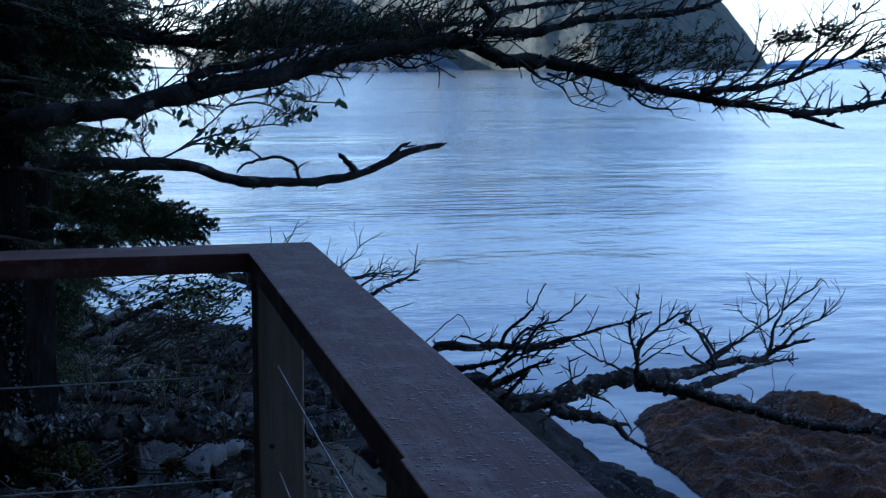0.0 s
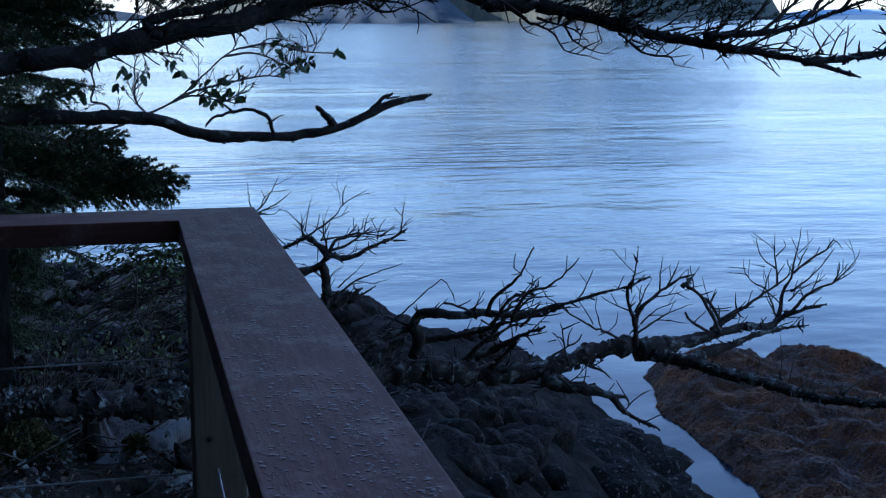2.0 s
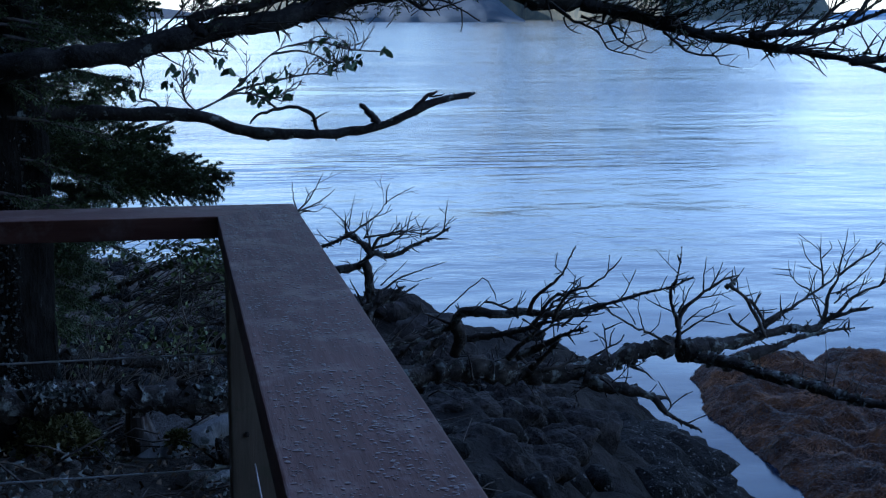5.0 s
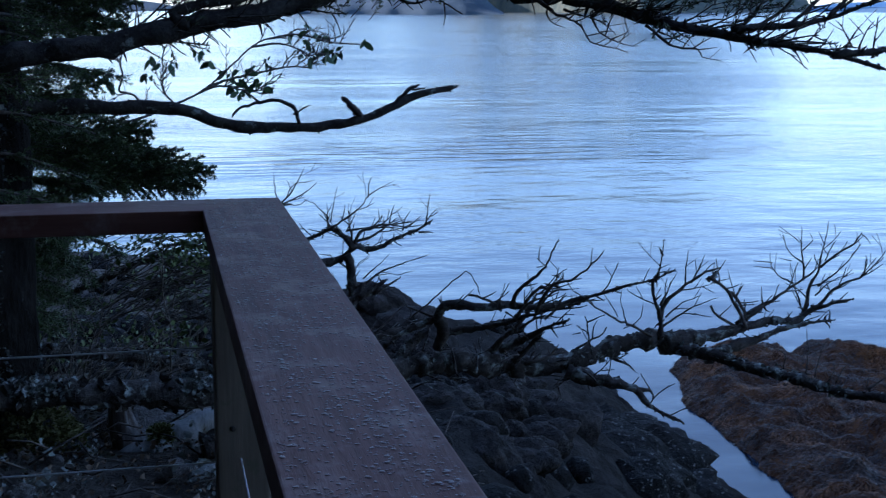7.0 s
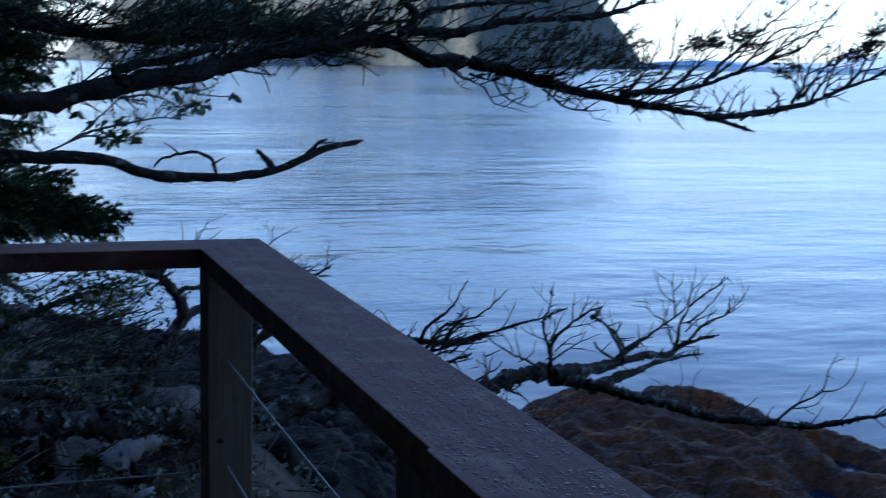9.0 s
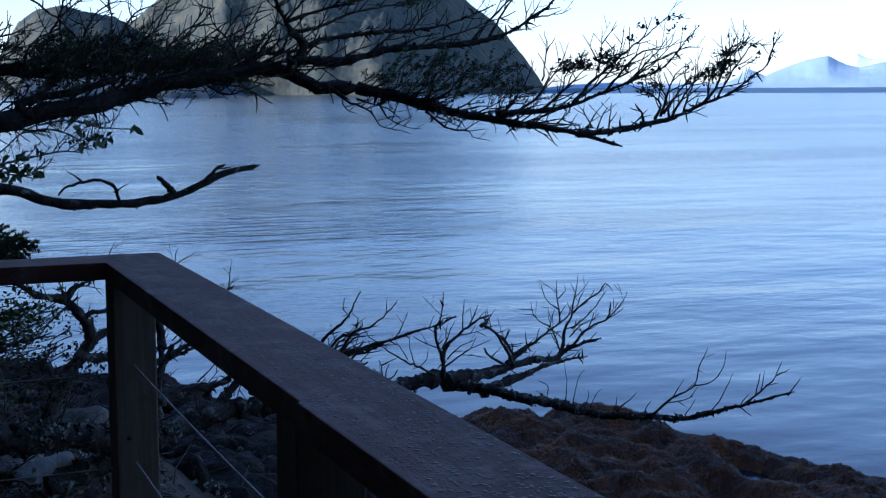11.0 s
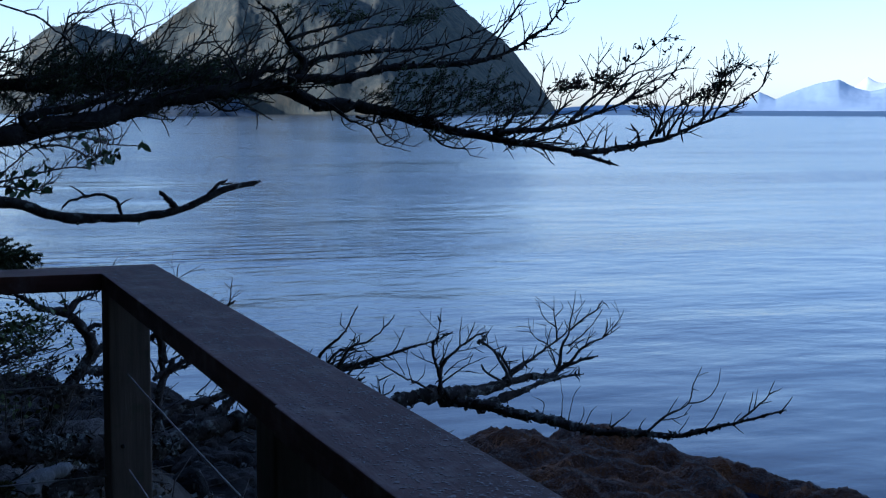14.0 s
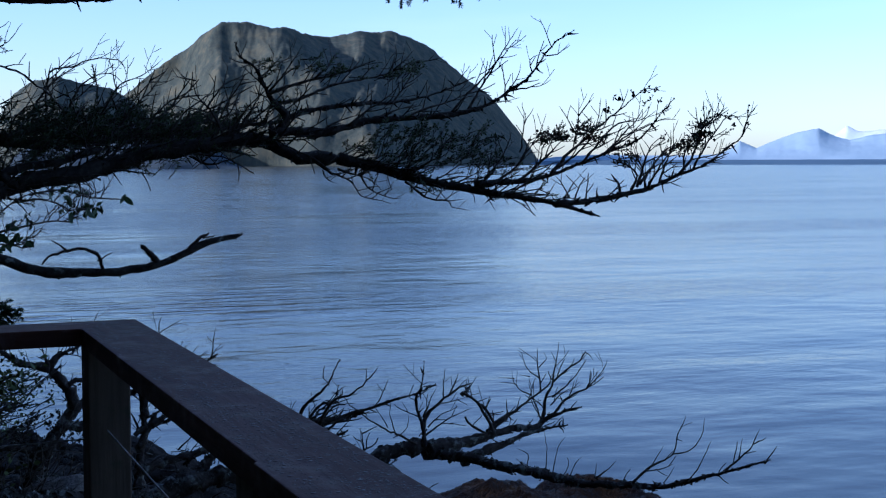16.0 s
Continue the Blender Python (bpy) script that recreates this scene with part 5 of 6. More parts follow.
twig(dead, (1.373, 1.70, 0.324), (1.288, 1.67, 0.371), (1.228, 1.63, 0.400), (1.150, 1.60, 0.448), (1.095, 1.57, 0.488), (1.043, 1.53, 0.529), (0.996, 1.50, 0.577), 0.005, 0.0015, 1)
twig(dead, (1.286, 1.66, 0.373), (1.314, 1.66, 0.400), (1.322, 1.66, 0.446), 0.0022, 0.001, 0)
twig(dead, (1.259, 1.64, 0.392), (1.238, 1.64, 0.463), (1.246, 1.64, 0.527), 0.0022, 0.001, 1)
twig(dead, (1.223, 1.62, 0.413), (1.203, 1.62, 0.450), (1.155, 1.62, 0.517), 0.0022, 0.001, 0)
twig(dead, (1.417, 1.70, 0.386), (1.474, 1.70, 0.431), (1.543, 1.70, 0.457), 0.003, 0.0012, 2)
twig(dead, (1.497, 1.68, 0.397), (1.576, 1.68, 0.384), 0.002, 0.001, 0)
twig(dead, (1.603, 1.80, 0.496), (1.660, 1.79, 0.454), (1.697, 1.77, 0.396), (1.714, 1.76, 0.349), (1.730, 1.75, 0.318), 0.005, 0.008, 5)
twig(dead, (1.603, 1.80, 0.483), (1.623, 1.80, 0.495), (1.646, 1.80, 0.524), 0.01, 0.004, 1)
twig(dead, (1.614, 1.80, 0.472), (1.688, 1.80, 0.489), 0.002, 0.001, 0)
twig(dead, (1.699, 1.78, 0.405), (1.687, 1.78, 0.454), (1.664, 1.78, 0.523), 0.002, 0.001, 0)
twig(dead, (1.721, 1.80, 0.321), (1.771, 1.80, 0.368), (1.821, 1.80, 0.396), (1.846, 1.80, 0.408), 0.014, 0.006, 4)
twig(dead, (1.686, 1.80, 0.440), (1.718, 1.80, 0.400), (1.751, 1.80, 0.349), 0.006, 0.006, 3)
twig(dead, (1.595, 1.75, 0.406), (1.627, 1.75, 0.366), (1.689, 1.75, 0.334), 0.004, 0.006, 1)
twig(dead, (1.780, 1.82, 0.359), (1.864, 1.82, 0.408), (1.927, 1.83, 0.444), (1.970, 1.83, 0.471), (2.024, 1.84, 0.508), 0.007, 0.003, 4)
twig(dead, (1.805, 1.80, 0.396), (1.799, 1.80, 0.436), (1.798, 1.80, 0.455), 0.003, 0.001, 0)
twig(dead, (1.417, 1.72, 0.290), (1.504, 1.74, 0.306), (1.633, 1.76, 0.305), (1.743, 1.78, 0.325), (1.855, 1.80, 0.329), (1.966, 1.82, 0.325), 0.03, 0.012, 4)
twig(dead, (1.568, 1.72, 0.236), (1.680, 1.73, 0.268), (1.764, 1.73, 0.290), (1.827, 1.74, 0.311), (1.932, 1.74, 0.330), (2.049, 1.75, 0.337), 0.022, 0.003, 4)
twig(dead, (1.959, 1.82, 0.322), (1.980, 1.82, 0.384), (1.990, 1.83, 0.442), (2.022, 1.83, 0.489), (2.033, 1.84, 0.528), (2.053, 1.85, 0.605), (2.061, 1.85, 0.664), 0.008, 0.0014, 5)
twig(dead, (1.949, 1.82, 0.324), (1.998, 1.80, 0.369), (2.048, 1.77, 0.392), (2.112, 1.75, 0.408), 0.01, 0.005, 4)
twig(dead, (2.010, 1.80, 0.374), (2.043, 1.79, 0.419), (2.086, 1.77, 0.459), (2.141, 1.76, 0.479), (2.170, 1.75, 0.510), (2.206, 1.73, 0.560), (2.217, 1.72, 0.601), 0.006, 0.0014, 6)
twig(dead, (2.136, 1.75, 0.481), (2.158, 1.75, 0.530), (2.152, 1.75, 0.559), 0.003, 0.0012, 1)
twig(dead, (1.932, 1.84, 0.452), (1.878, 1.84, 0.484), (1.852, 1.84, 0.514), (1.843, 1.84, 0.564), 0.003, 0.0012, 1)
twig(dead, (1.867, 1.84, 0.500), (1.825, 1.84, 0.512), (1.783, 1.84, 0.517), 0.002, 0.001, 0)
twig(dead, (1.855, 1.84, 0.528), (1.782, 1.84, 0.537), 0.002, 0.001, 0)
twig(dead, (1.973, 1.84, 0.460), (1.971, 1.84, 0.520), (1.958, 1.84, 0.570), (1.958, 1.84, 0.649), 0.004, 0.0013, 2)
twig(dead, (1.971, 1.84, 0.520), (1.916, 1.84, 0.561), (1.894, 1.84, 0.602), (1.886, 1.84, 0.635), 0.003, 0.0012, 1)
twig(dead, (1.924, 1.84, 0.532), (1.876, 1.84, 0.543), 0.002, 0.001, 0)
twig(dead, (1.961, 1.84, 0.590), (1.941, 1.84, 0.620), 0.002, 0.001, 0)
twig(dead, (1.964, 1.84, 0.566), (1.999, 1.84, 0.598), (1.987, 1.84, 0.628), 0.0022, 0.001, 0)
twig(dead, (2.024, 1.82, 0.508), (2.077, 1.81, 0.552), (2.130, 1.79, 0.592), (2.141, 1.77, 0.630), (2.173, 1.76, 0.596), 0.005, 0.002, 4)
twig(dead, (2.050, 1.84, 0.527), (2.073, 1.84, 0.576), (2.093, 1.84, 0.601), 0.0025, 0.001, 1)
twig(dead, (2.006, 1.80, 0.447), (2.075, 1.80, 0.495), (2.112, 1.79, 0.534), (2.139, 1.79, 0.573), (2.156, 1.78, 0.597), 0.0035, 0.0012, 4)
twig(dead, (1.998, 1.80, 0.414), (2.053, 1.79, 0.467), (2.110, 1.78, 0.487), 0.003, 0.0012, 2)
twig(dead, (1.984, 1.84, 0.330), (1.958, 1.85, 0.410), (1.938, 1.85, 0.449), (1.929, 1.86, 0.508), 0.004, 0.0012, 2)
twig(dead, (2.061, 1.80, 0.415), (2.042, 1.80, 0.456), (2.052, 1.80, 0.495), 0.0025, 0.001, 1)
twig(dead, (1.075, 1.68, 0.228), (1.123, 1.65, 0.214), (1.190, 1.62, 0.204), (1.275, 1.59, 0.179), (1.313, 1.56, 0.135), (1.369, 1.53, 0.103), (1.411, 1.50, 0.085), 0.026, 0.004, 5)
twig(dead, (1.279, 1.60, 0.176), (1.333, 1.60, 0.166), (1.341, 1.60, 0.141), 0.008, 0.003, 1)
twig(dead, (1.225, 1.70, 0.262), (1.271, 1.69, 0.243), (1.317, 1.68, 0.206), 0.006, 0.0015, 1)
twig(dead, (1.982, 1.12, 0.242), (2.042, 1.10, 0.298), (2.126, 1.08, 0.345), (2.138, 1.07, 0.405), (2.162, 1.05, 0.486), 0.005, 0.0014, 3)
twig(dead, (2.052, 1.10, 0.306), (2.099, 1.10, 0.371), 0.0022, 0.001, 0)
twig(dead, (2.104, 1.05, 0.353), (2.188, 1.05, 0.363), (2.236, 1.05, 0.422), (2.242, 1.05, 0.473), 0.003, 0.0012, 0)
twig(dead, (2.122, 1.05, 0.406), (2.151, 1.05, 0.395), 0.002, 0.001, 0)
twig(dead, (2.068, 0.90, 0.290), (2.114, 0.90, 0.327), (2.172, 0.90, 0.423), 0.0028, 0.001, 0)
twig(dead, (2.143, 0.82, 0.318), (2.203, 0.81, 0.358), (2.252, 0.79, 0.406), (2.288, 0.78, 0.476), 0.005, 0.0014, 2)
twig(dead, (2.217, 0.80, 0.376), (2.232, 0.80, 0.447), 0.0025, 0.001, 0)
twig(dead, (2.266, 0.78, 0.427), (2.320, 0.78, 0.447), 0.0025, 0.001, 0)
twig(dead, (2.038, 1.00, 0.262), (2.062, 1.00, 0.290), (2.085, 1.00, 0.319), 0.0022, 0.001, 0)
twig(dead, (1.770, 1.55, 0.226), (1.770, 1.55, 0.281), (1.722, 1.55, 0.308), 0.0022, 0.001, 0)
twig(dead, (1.823, 1.50, 0.224), (1.828, 1.50, 0.308), (1.818, 1.50, 0.379), 0.0022, 0.001, 0)
twig(dead, (1.829, 1.45, 0.225), (1.848, 1.45, 0.316), (1.882, 1.45, 0.357), 0.0022, 0.001, 0)
twig(dead, (1.839, 1.40, 0.217), (1.870, 1.40, 0.258), (1.863, 1.40, 0.291), 0.002, 0.001, 0)
twig(dead, (1.865, 1.38, 0.223), (1.889, 1.38, 0.271), (1.918, 1.38, 0.293), 0.002, 0.001, 0)
twig(dead, (1.897, 1.25, 0.239), (1.906, 1.25, 0.296), 0.002, 0.001, 0)
twig(dead, (1.902, 1.25, 0.238), (1.957, 1.25, 0.270), (1.990, 1.25, 0.299), 0.004, 0.001, 0)
twig(dead, (1.843, 1.50, 0.222), (1.770, 1.53, 0.237), (1.722, 1.55, 0.268), 0.0025, 0.001, 0)

# brash heaped along the fallen trunk
acc = Acc()
for _ in range(70):
    x = rng.uniform(0.2, 1.2)
    p = np.array([x, 1.7 + rng.normal(0, 0.07), 0.25 + rng.normal(0, 0.03)])
    shoot(acc, p, rng.normal(0, 1, 3) * (1.2, 0.6, 0.55) + np.array([0.3, 0, 0.15]), rng.uniform(0.05, 0.15), rng.uniform(0.002, 0.0045), rng, 1, 0.0, 0.24, 0.04)
tagged(under(dead, crust, "crust", M["lichen"], "crumbly pale lichen crust"), kind="stuff")
tagged(under(dead, acc, "brash", M["dead"], "broken twigs and brash"), kind="stuff")

# a second dead sapling further along the edge
sap = empty("dead_sapling", "bare dead sapling leaning out over the slope", "dead tree", at=(0.44, 2.8, 0.0))
twig(sap, (0.341, 2.85, 0.379), (0.407, 2.84, 0.394), (0.473, 2.83, 0.405), (0.517, 2.82, 0.428), (0.549, 2.81, 0.463), (0.604, 2.80, 0.451), (0.647, 2.79, 0.463), (0.713, 2.78, 0.496), (0.768, 2.77, 0.518), (0.811, 2.76, 0.541), (0.850, 2.75, 0.568), 0.018, 0.004, 10)
twig(sap, (0.514, 2.80, 0.432), (0.531, 2.80, 0.386), (0.535, 2.80, 0.318), (0.539, 2.80, 0.227), (0.511, 2.80, 0.136), 0.02, 0.012, 4)
twig(sap, (0.825, 2.75, 0.553), (0.832, 2.75, 0.620), (0.843, 2.75, 0.687), 0.0035, 0.0012, 1)
twig(sap, (0.794, 2.75, 0.521), (0.855, 2.75, 0.517), 0.004, 0.002, 0)
twig(sap, (0.548, 2.80, 0.476), (0.569, 2.79, 0.522), (0.623, 2.77, 0.540), (0.688, 2.76, 0.553), (0.776, 2.75, 0.566), 0.007, 0.002, 5)
twig(sap, (0.559, 2.80, 0.486), (0.627, 2.80, 0.507), (0.695, 2.80, 0.557), (0.722, 2.80, 0.574), 0.006, 0.002, 4)
twig(sap, (0.515, 2.80, 0.528), (0.625, 2.79, 0.543), (0.679, 2.77, 0.552), (0.755, 2.76, 0.542), (0.809, 2.75, 0.552), 0.004, 0.002, 3)
twig(sap, (0.448, 2.80, 0.535), (0.515, 2.80, 0.578), (0.571, 2.80, 0.621), (0.605, 2.80, 0.664), (0.650, 2.80, 0.692), (0.713, 2.80, 0.724), 0.0045, 0.0013, 4)
twig(sap, (0.605, 2.80, 0.658), (0.605, 2.80, 0.709), (0.621, 2.80, 0.742), 0.003, 0.0012, 0)
twig(sap, (0.448, 2.80, 0.546), (0.438, 2.80, 0.591), (0.405, 2.80, 0.625), (0.379, 2.80, 0.653), 0.004, 0.0013, 2)
twig(sap, (0.453, 2.80, 0.564), (0.467, 2.80, 0.635), (0.483, 2.80, 0.705), 0.0028, 0.001, 1)
twig(sap, (0.541, 2.80, 0.476), (0.526, 2.80, 0.566), (0.527, 2.80, 0.633), 0.005, 0.0015, 3)
twig(sap, (0.515, 2.80, 0.522), (0.549, 2.80, 0.588), (0.560, 2.80, 0.632), 0.003, 0.0012, 1)
twig(sap, (0.548, 2.80, 0.458), (0.506, 2.82, 0.507), (0.464, 2.84, 0.535), (0.433, 2.86, 0.515), (0.357, 2.88, 0.482), (0.325, 2.90, 0.471), 0.013, 0.006, 6)
twig(sap, (0.444, 2.80, 0.546), (0.444, 2.80, 0.602), (0.438, 2.80, 0.640), 0.0035, 0.0012, 2)
twig(sap, (0.736, 2.78, 0.525), (0.747, 2.78, 0.574), (0.775, 2.78, 0.611), 0.003, 0.001, 1)
twig(sap, (0.747, 2.78, 0.533), (0.815, 2.78, 0.583), 0.003, 0.001, 0)
twig(sap, (0.680, 2.78, 0.542), (0.696, 2.78, 0.609), (0.707, 2.78, 0.631), 0.003, 0.001, 1)
twig(sap, (0.248, 2.90, 0.582), (0.271, 2.90, 0.626), (0.305, 2.90, 0.659), (0.340, 2.90, 0.714), (0.369, 2.90, 0.774), 0.005, 0.0014, 3)
twig(sap, (0.271, 2.90, 0.622), (0.350, 2.90, 0.658), (0.395, 2.90, 0.690), (0.418, 2.90, 0.712), 0.003, 0.0012, 1)
twig(sap, (0.294, 2.90, 0.648), (0.317, 2.90, 0.697), (0.351, 2.90, 0.709), (0.407, 2.90, 0.717), 0.0025, 0.001, 0)
twig(sap, (0.283, 2.90, 0.621), (0.350, 2.90, 0.624), (0.388, 2.90, 0.655), 0.003, 0.001, 0)
twig(sap, (0.265, 2.90, 0.626), (0.252, 2.90, 0.676), (0.245, 2.90, 0.750), 0.003, 0.001, 0)
twig(sap, (0.483, 2.75, 0.235), (0.539, 2.75, 0.271), (0.595, 2.75, 0.280), (0.640, 2.75, 0.296), (0.719, 2.75, 0.343), 0.012, 0.003, 3)
twig(sap, (0.544, 2.78, 0.303), (0.599, 2.77, 0.332), (0.643, 2.76, 0.366), (0.732, 2.76, 0.398), (0.837, 2.75, 0.431), 0.005, 0.0015, 1)
twig(sap, (0.577, 2.78, 0.338), (0.645, 2.78, 0.397), (0.686, 2.78, 0.438), 0.003, 0.0012, 0)
twig(sap, (0.544, 2.78, 0.310), (0.551, 2.78, 0.389), (0.601, 2.78, 0.432), 0.003, 0.0012, 1)
twig(sap, (0.645, 2.78, 0.363), (0.713, 2.78, 0.349), (0.786, 2.78, 0.364), 0.002, 0.001, 0)
twig(sap, (0.512, 2.80, 0.250), (0.479, 2.80, 0.320), (0.457, 2.80, 0.366), 0.006, 0.002, 2)
twig(sap, (0.595, 2.75, 0.280), (0.651, 2.75, 0.296), (0.719, 2.75, 0.302), 0.003, 0.001, 0)
twig(sap, (0.02, 2.75, -0.1), (0.07, 2.75, 0.12), (0.139, 2.75, 0.251), (0.224, 2.75, 0.363), (0.213, 2.75, 0.442), (0.164, 2.75, 0.51), (0.133, 2.75, 0.551), 0.0462, 0.02, 12)
twig(sap, (0.135, 2.75, 0.55), (0.078, 2.75, 0.56), (0.016, 2.75, 0.576), (-0.068, 2.75, 0.631), (-0.13, 2.75, 0.645), (-0.2, 2.75, 0.66), 0.0187, 0.004, 14)
twig(sap, (0.133, 2.75, 0.551), (0.178, 2.75, 0.6), (0.267, 2.75, 0.635), 0.0143, 0.003, 10)
twig(sap, (0.133, 2.75, 0.545), (0.115, 2.73, 0.60), (0.10, 2.72, 0.65), 0.0088, 0.002, 4)
twig(sap, (0.2, 2.75, 0.463), (0.239, 2.75, 0.487), (0.292, 2.75, 0.488), (0.34, 2.75, 0.50), 0.0143, 0.006, 3)
twig(sap, (0.224, 2.75, 0.37), (0.291, 2.75, 0.399), (0.378, 2.75, 0.42), 0.0242, 0.012, 5)
twig(sap, (0.185, 2.75, 0.3), (0.288, 2.75, 0.291), (0.415, 2.75, 0.311), 0.022, 0.01, 6)
twig(sap, (0.15, 2.72, 0.25), (0.06, 2.7, 0.22), (-0.08, 2.68, 0.24), (-0.2, 2.66, 0.22), 0.022, 0.006, 12)
twig(sap, (0.49, 2.75, -0.05), (0.504, 2.75, 0.118), (0.518, 2.75, 0.211), (0.559, 2.75, 0.289), (0.579, 2.75, 0.328), 0.0308, 0.012, 9)
twig(sap, (0.552, 2.75, 0.276), (0.612, 2.75, 0.305), (0.666, 2.75, 0.336), 0.0154, 0.006, 5)
twig(sap, (0.43, 2.75, 0.07), (0.61, 2.75, 0.11), (0.745, 2.75, 0.133), (0.827, 2.75, 0.148), 0.0242, 0.014, 9)

droop, tips, low = Acc(), Acc(), Acc()
for _ in range(95):
    p = np.array([0.02, 2.75, 0.45]) + np.array([rng.uniform(-0.3, 0.17), rng.normal(0, 0.08), rng.uniform(-0.2, 0.12)])
    shoot(droop, p, np.array([-1.0, rng.normal(0, 0.2), rng.uniform(-0.75, -0.1)]), rng.uniform(0.12, 0.34), 0.0028, rng, 1, 0.004, 0.07, 0.06, 0.5)
for _ in range(60):
    p = np.array([0.12, 2.72, 0.27]) + rng.normal(0, 1, 3) * (0.12, 0.06, 0.06)
    for _ in range(9):
        flake(low, p + rng.normal(0, 0.014, 3), unit(rng.normal(0, 1, 3) + np.array([0, -0.5, 0.4])), rng.uniform(0.004, 0.012), rng)
for _ in range(520):
    p = np.array([-0.06, 2.7, 0.48]) + rng.normal(0, 1, 3) * (0.085, 0.06, 0.05)
    d = unit(rng.normal(0, 1, 3) + np.array([0.3, -0.2, 0.2]))
    w = unit(cross(d, rng.normal(0, 1, 3))) * rng.uniform(0.004, 0.008)
    ln = rng.uniform(0.015, 0.032)
    tips.add([p, p + d * ln * 0.5 + w, p + d * ln, p + d * ln * 0.5 - w], [(0, 1, 2, 3)])
tagged(under(sap, droop, "dead_brush", M["twig"], "long thin drooping dead twigs"), kind="stuff")
tagged(under(sap, low, "lichen", M["dead"], "crumbly bark and lichen"), kind="stuff")
tagged(under(sap, tips, "leaf_sprig", M["undergreen"], "small green leaves"), kind="stuff")

# ---- boulders on the slope ----
def boulder_mesh(name, seed, material, sub=4, flat=0.75, lump=0.35):
    bm = bmesh.new()
    bmesh.ops.create_icosphere(bm, subdivisions=sub, radius=1.0)
    for v in bm.verts:
        p = v.co.copy()
        q = p + Vector((seed * 7.3, seed * 3.1, seed))
        k = 1 + lump * noise.fractal(q * 0.9, 0.8, 2.0, 3) + 0.16 * noise.fractal(q * 2.6, 0.7, 2.2, 5)
        k += 0.14 * abs(noise.noise(q * 1.7))
        v.co = Vector((p.x * k, p.y * k, p.z * k * flat))
    me = bpy.data.meshes.new(name)
    bm.to_mesh(me)
    bm.free()
    me.materials.append(material)
    me.polygons.foreach_set("use_smooth", [True] * len(me.polygons))
    return me


rng = np.random.RandomState(31)
rocks = [boulder_mesh("boulder", i + 1, M["rock"]) for i in range(7)]
stones = [boulder_mesh("boulder", i + 21, M["bank_stone_brightened"], 3) for i in range(4)]
weedy = [boulder_mesh("boulder", 41, M["kelp"])]
dark_rocks = [boulder_mesh("boulder", i + 11, M["wet_and_gap_rock"]) for i in range(5)]


def boulder(x, y, size, meshes, z=None, sink=0.3, label="rounded grey shore boulder on the slope", group="boulders on the slope"):
    ob = new("boulder", meshes[rng.randint(len(meshes))])
    zz = (float(height(x, y)) + rough_at(x, y)) if z is None else z
    ob.location = (x, y, zz + size * (0.75 - sink) * 0.6)
    ob.rotation_euler = (rng.uniform(-0.3, 0.3), rng.uniform(-0.3, 0.3), rng.uniform(0, 6.28))
    ob.scale = (size, size * rng.uniform(0.75, 1.2), size * rng.uniform(0.75, 1.05))
    return tagged(ob, label, "boulder", group)


BIG = "large dark wet boulder with lichen on its crown"
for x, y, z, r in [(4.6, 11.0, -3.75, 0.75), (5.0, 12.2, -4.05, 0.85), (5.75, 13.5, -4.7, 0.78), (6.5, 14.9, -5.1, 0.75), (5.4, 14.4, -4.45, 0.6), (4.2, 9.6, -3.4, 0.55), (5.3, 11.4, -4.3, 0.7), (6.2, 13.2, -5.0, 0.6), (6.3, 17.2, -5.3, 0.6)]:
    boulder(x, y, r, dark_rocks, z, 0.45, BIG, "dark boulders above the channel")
boulder(8.0, 17.9, 0.42, weedy, -6.45, 0.3, "boulder hung with orange-brown rockweed beside the channel", "dark boulders above the channel")
for x, y, z, r in [(3.27, 15.4, -3.2, 0.42), (3.34, 13.0, -2.9, 0.32), (3.46, 19.6, -3.75, 0.6), (1.81, 7.38, -1.7, 0.3), (2.17, 9.38, -2.05, 0.27), (2.08, 7.16, -1.7, 0.15), (2.69, 8.95, -2.1, 0.29), (1.5, 4.8, -1.2, 0.24), (2.14, 6.15, -1.75, 0.25), (3.31, 9.83, -2.5, 0.24), (4.54, 13.5, -3.85, 0.3), (3.52, 9.6, -2.7, 0.36), (3.49, 11.85, -2.75, 0.28), (4.3, 15.6, -4.1, 0.4), (2.64, 7.48, -2.05, 0.22), (2.45, 8.0, -1.95, 0.24), (1.75, 6.0, -1.5, 0.22), (2.95, 10.6, -2.4, 0.3), (2.4, 6.8, -1.9, 0.2), (1.9, 5.4, -1.6, 0.2), (3.0, 8.3, -2.3, 0.26), (2.6, 11.4, -2.3, 0.32), (3.8, 12.6, -3.15, 0.3), (2.9, 14.4, -2.8, 0.4)]:
    boulder(x, y, r, rocks, z, 0.15)
n = 0
while n < 80:
    x, y = rng.uniform(-2.5, 8.5), rng.uniform(4.5, 38)
    if float(height(x, y)) < WATER_Z + 0.1 or (x < -0.05 * y - 1.5) or x > 0.32 * y + 0.6 or (3.2 < x < 8.2 and 11.5 < y < 21):
        continue
    boulder(x, y, rng.uniform(0.1, 0.22) + 0.004 * y * rng.uniform(0.3, 1.1), rocks if 1.6 < x < 3.2 and rng.uniform() < 0.7 else dark_rocks)
    n += 1
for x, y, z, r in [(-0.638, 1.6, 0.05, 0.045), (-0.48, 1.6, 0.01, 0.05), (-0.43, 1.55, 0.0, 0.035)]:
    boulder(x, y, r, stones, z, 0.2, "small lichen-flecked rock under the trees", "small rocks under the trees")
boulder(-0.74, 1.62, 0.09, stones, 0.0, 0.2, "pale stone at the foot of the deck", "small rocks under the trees")
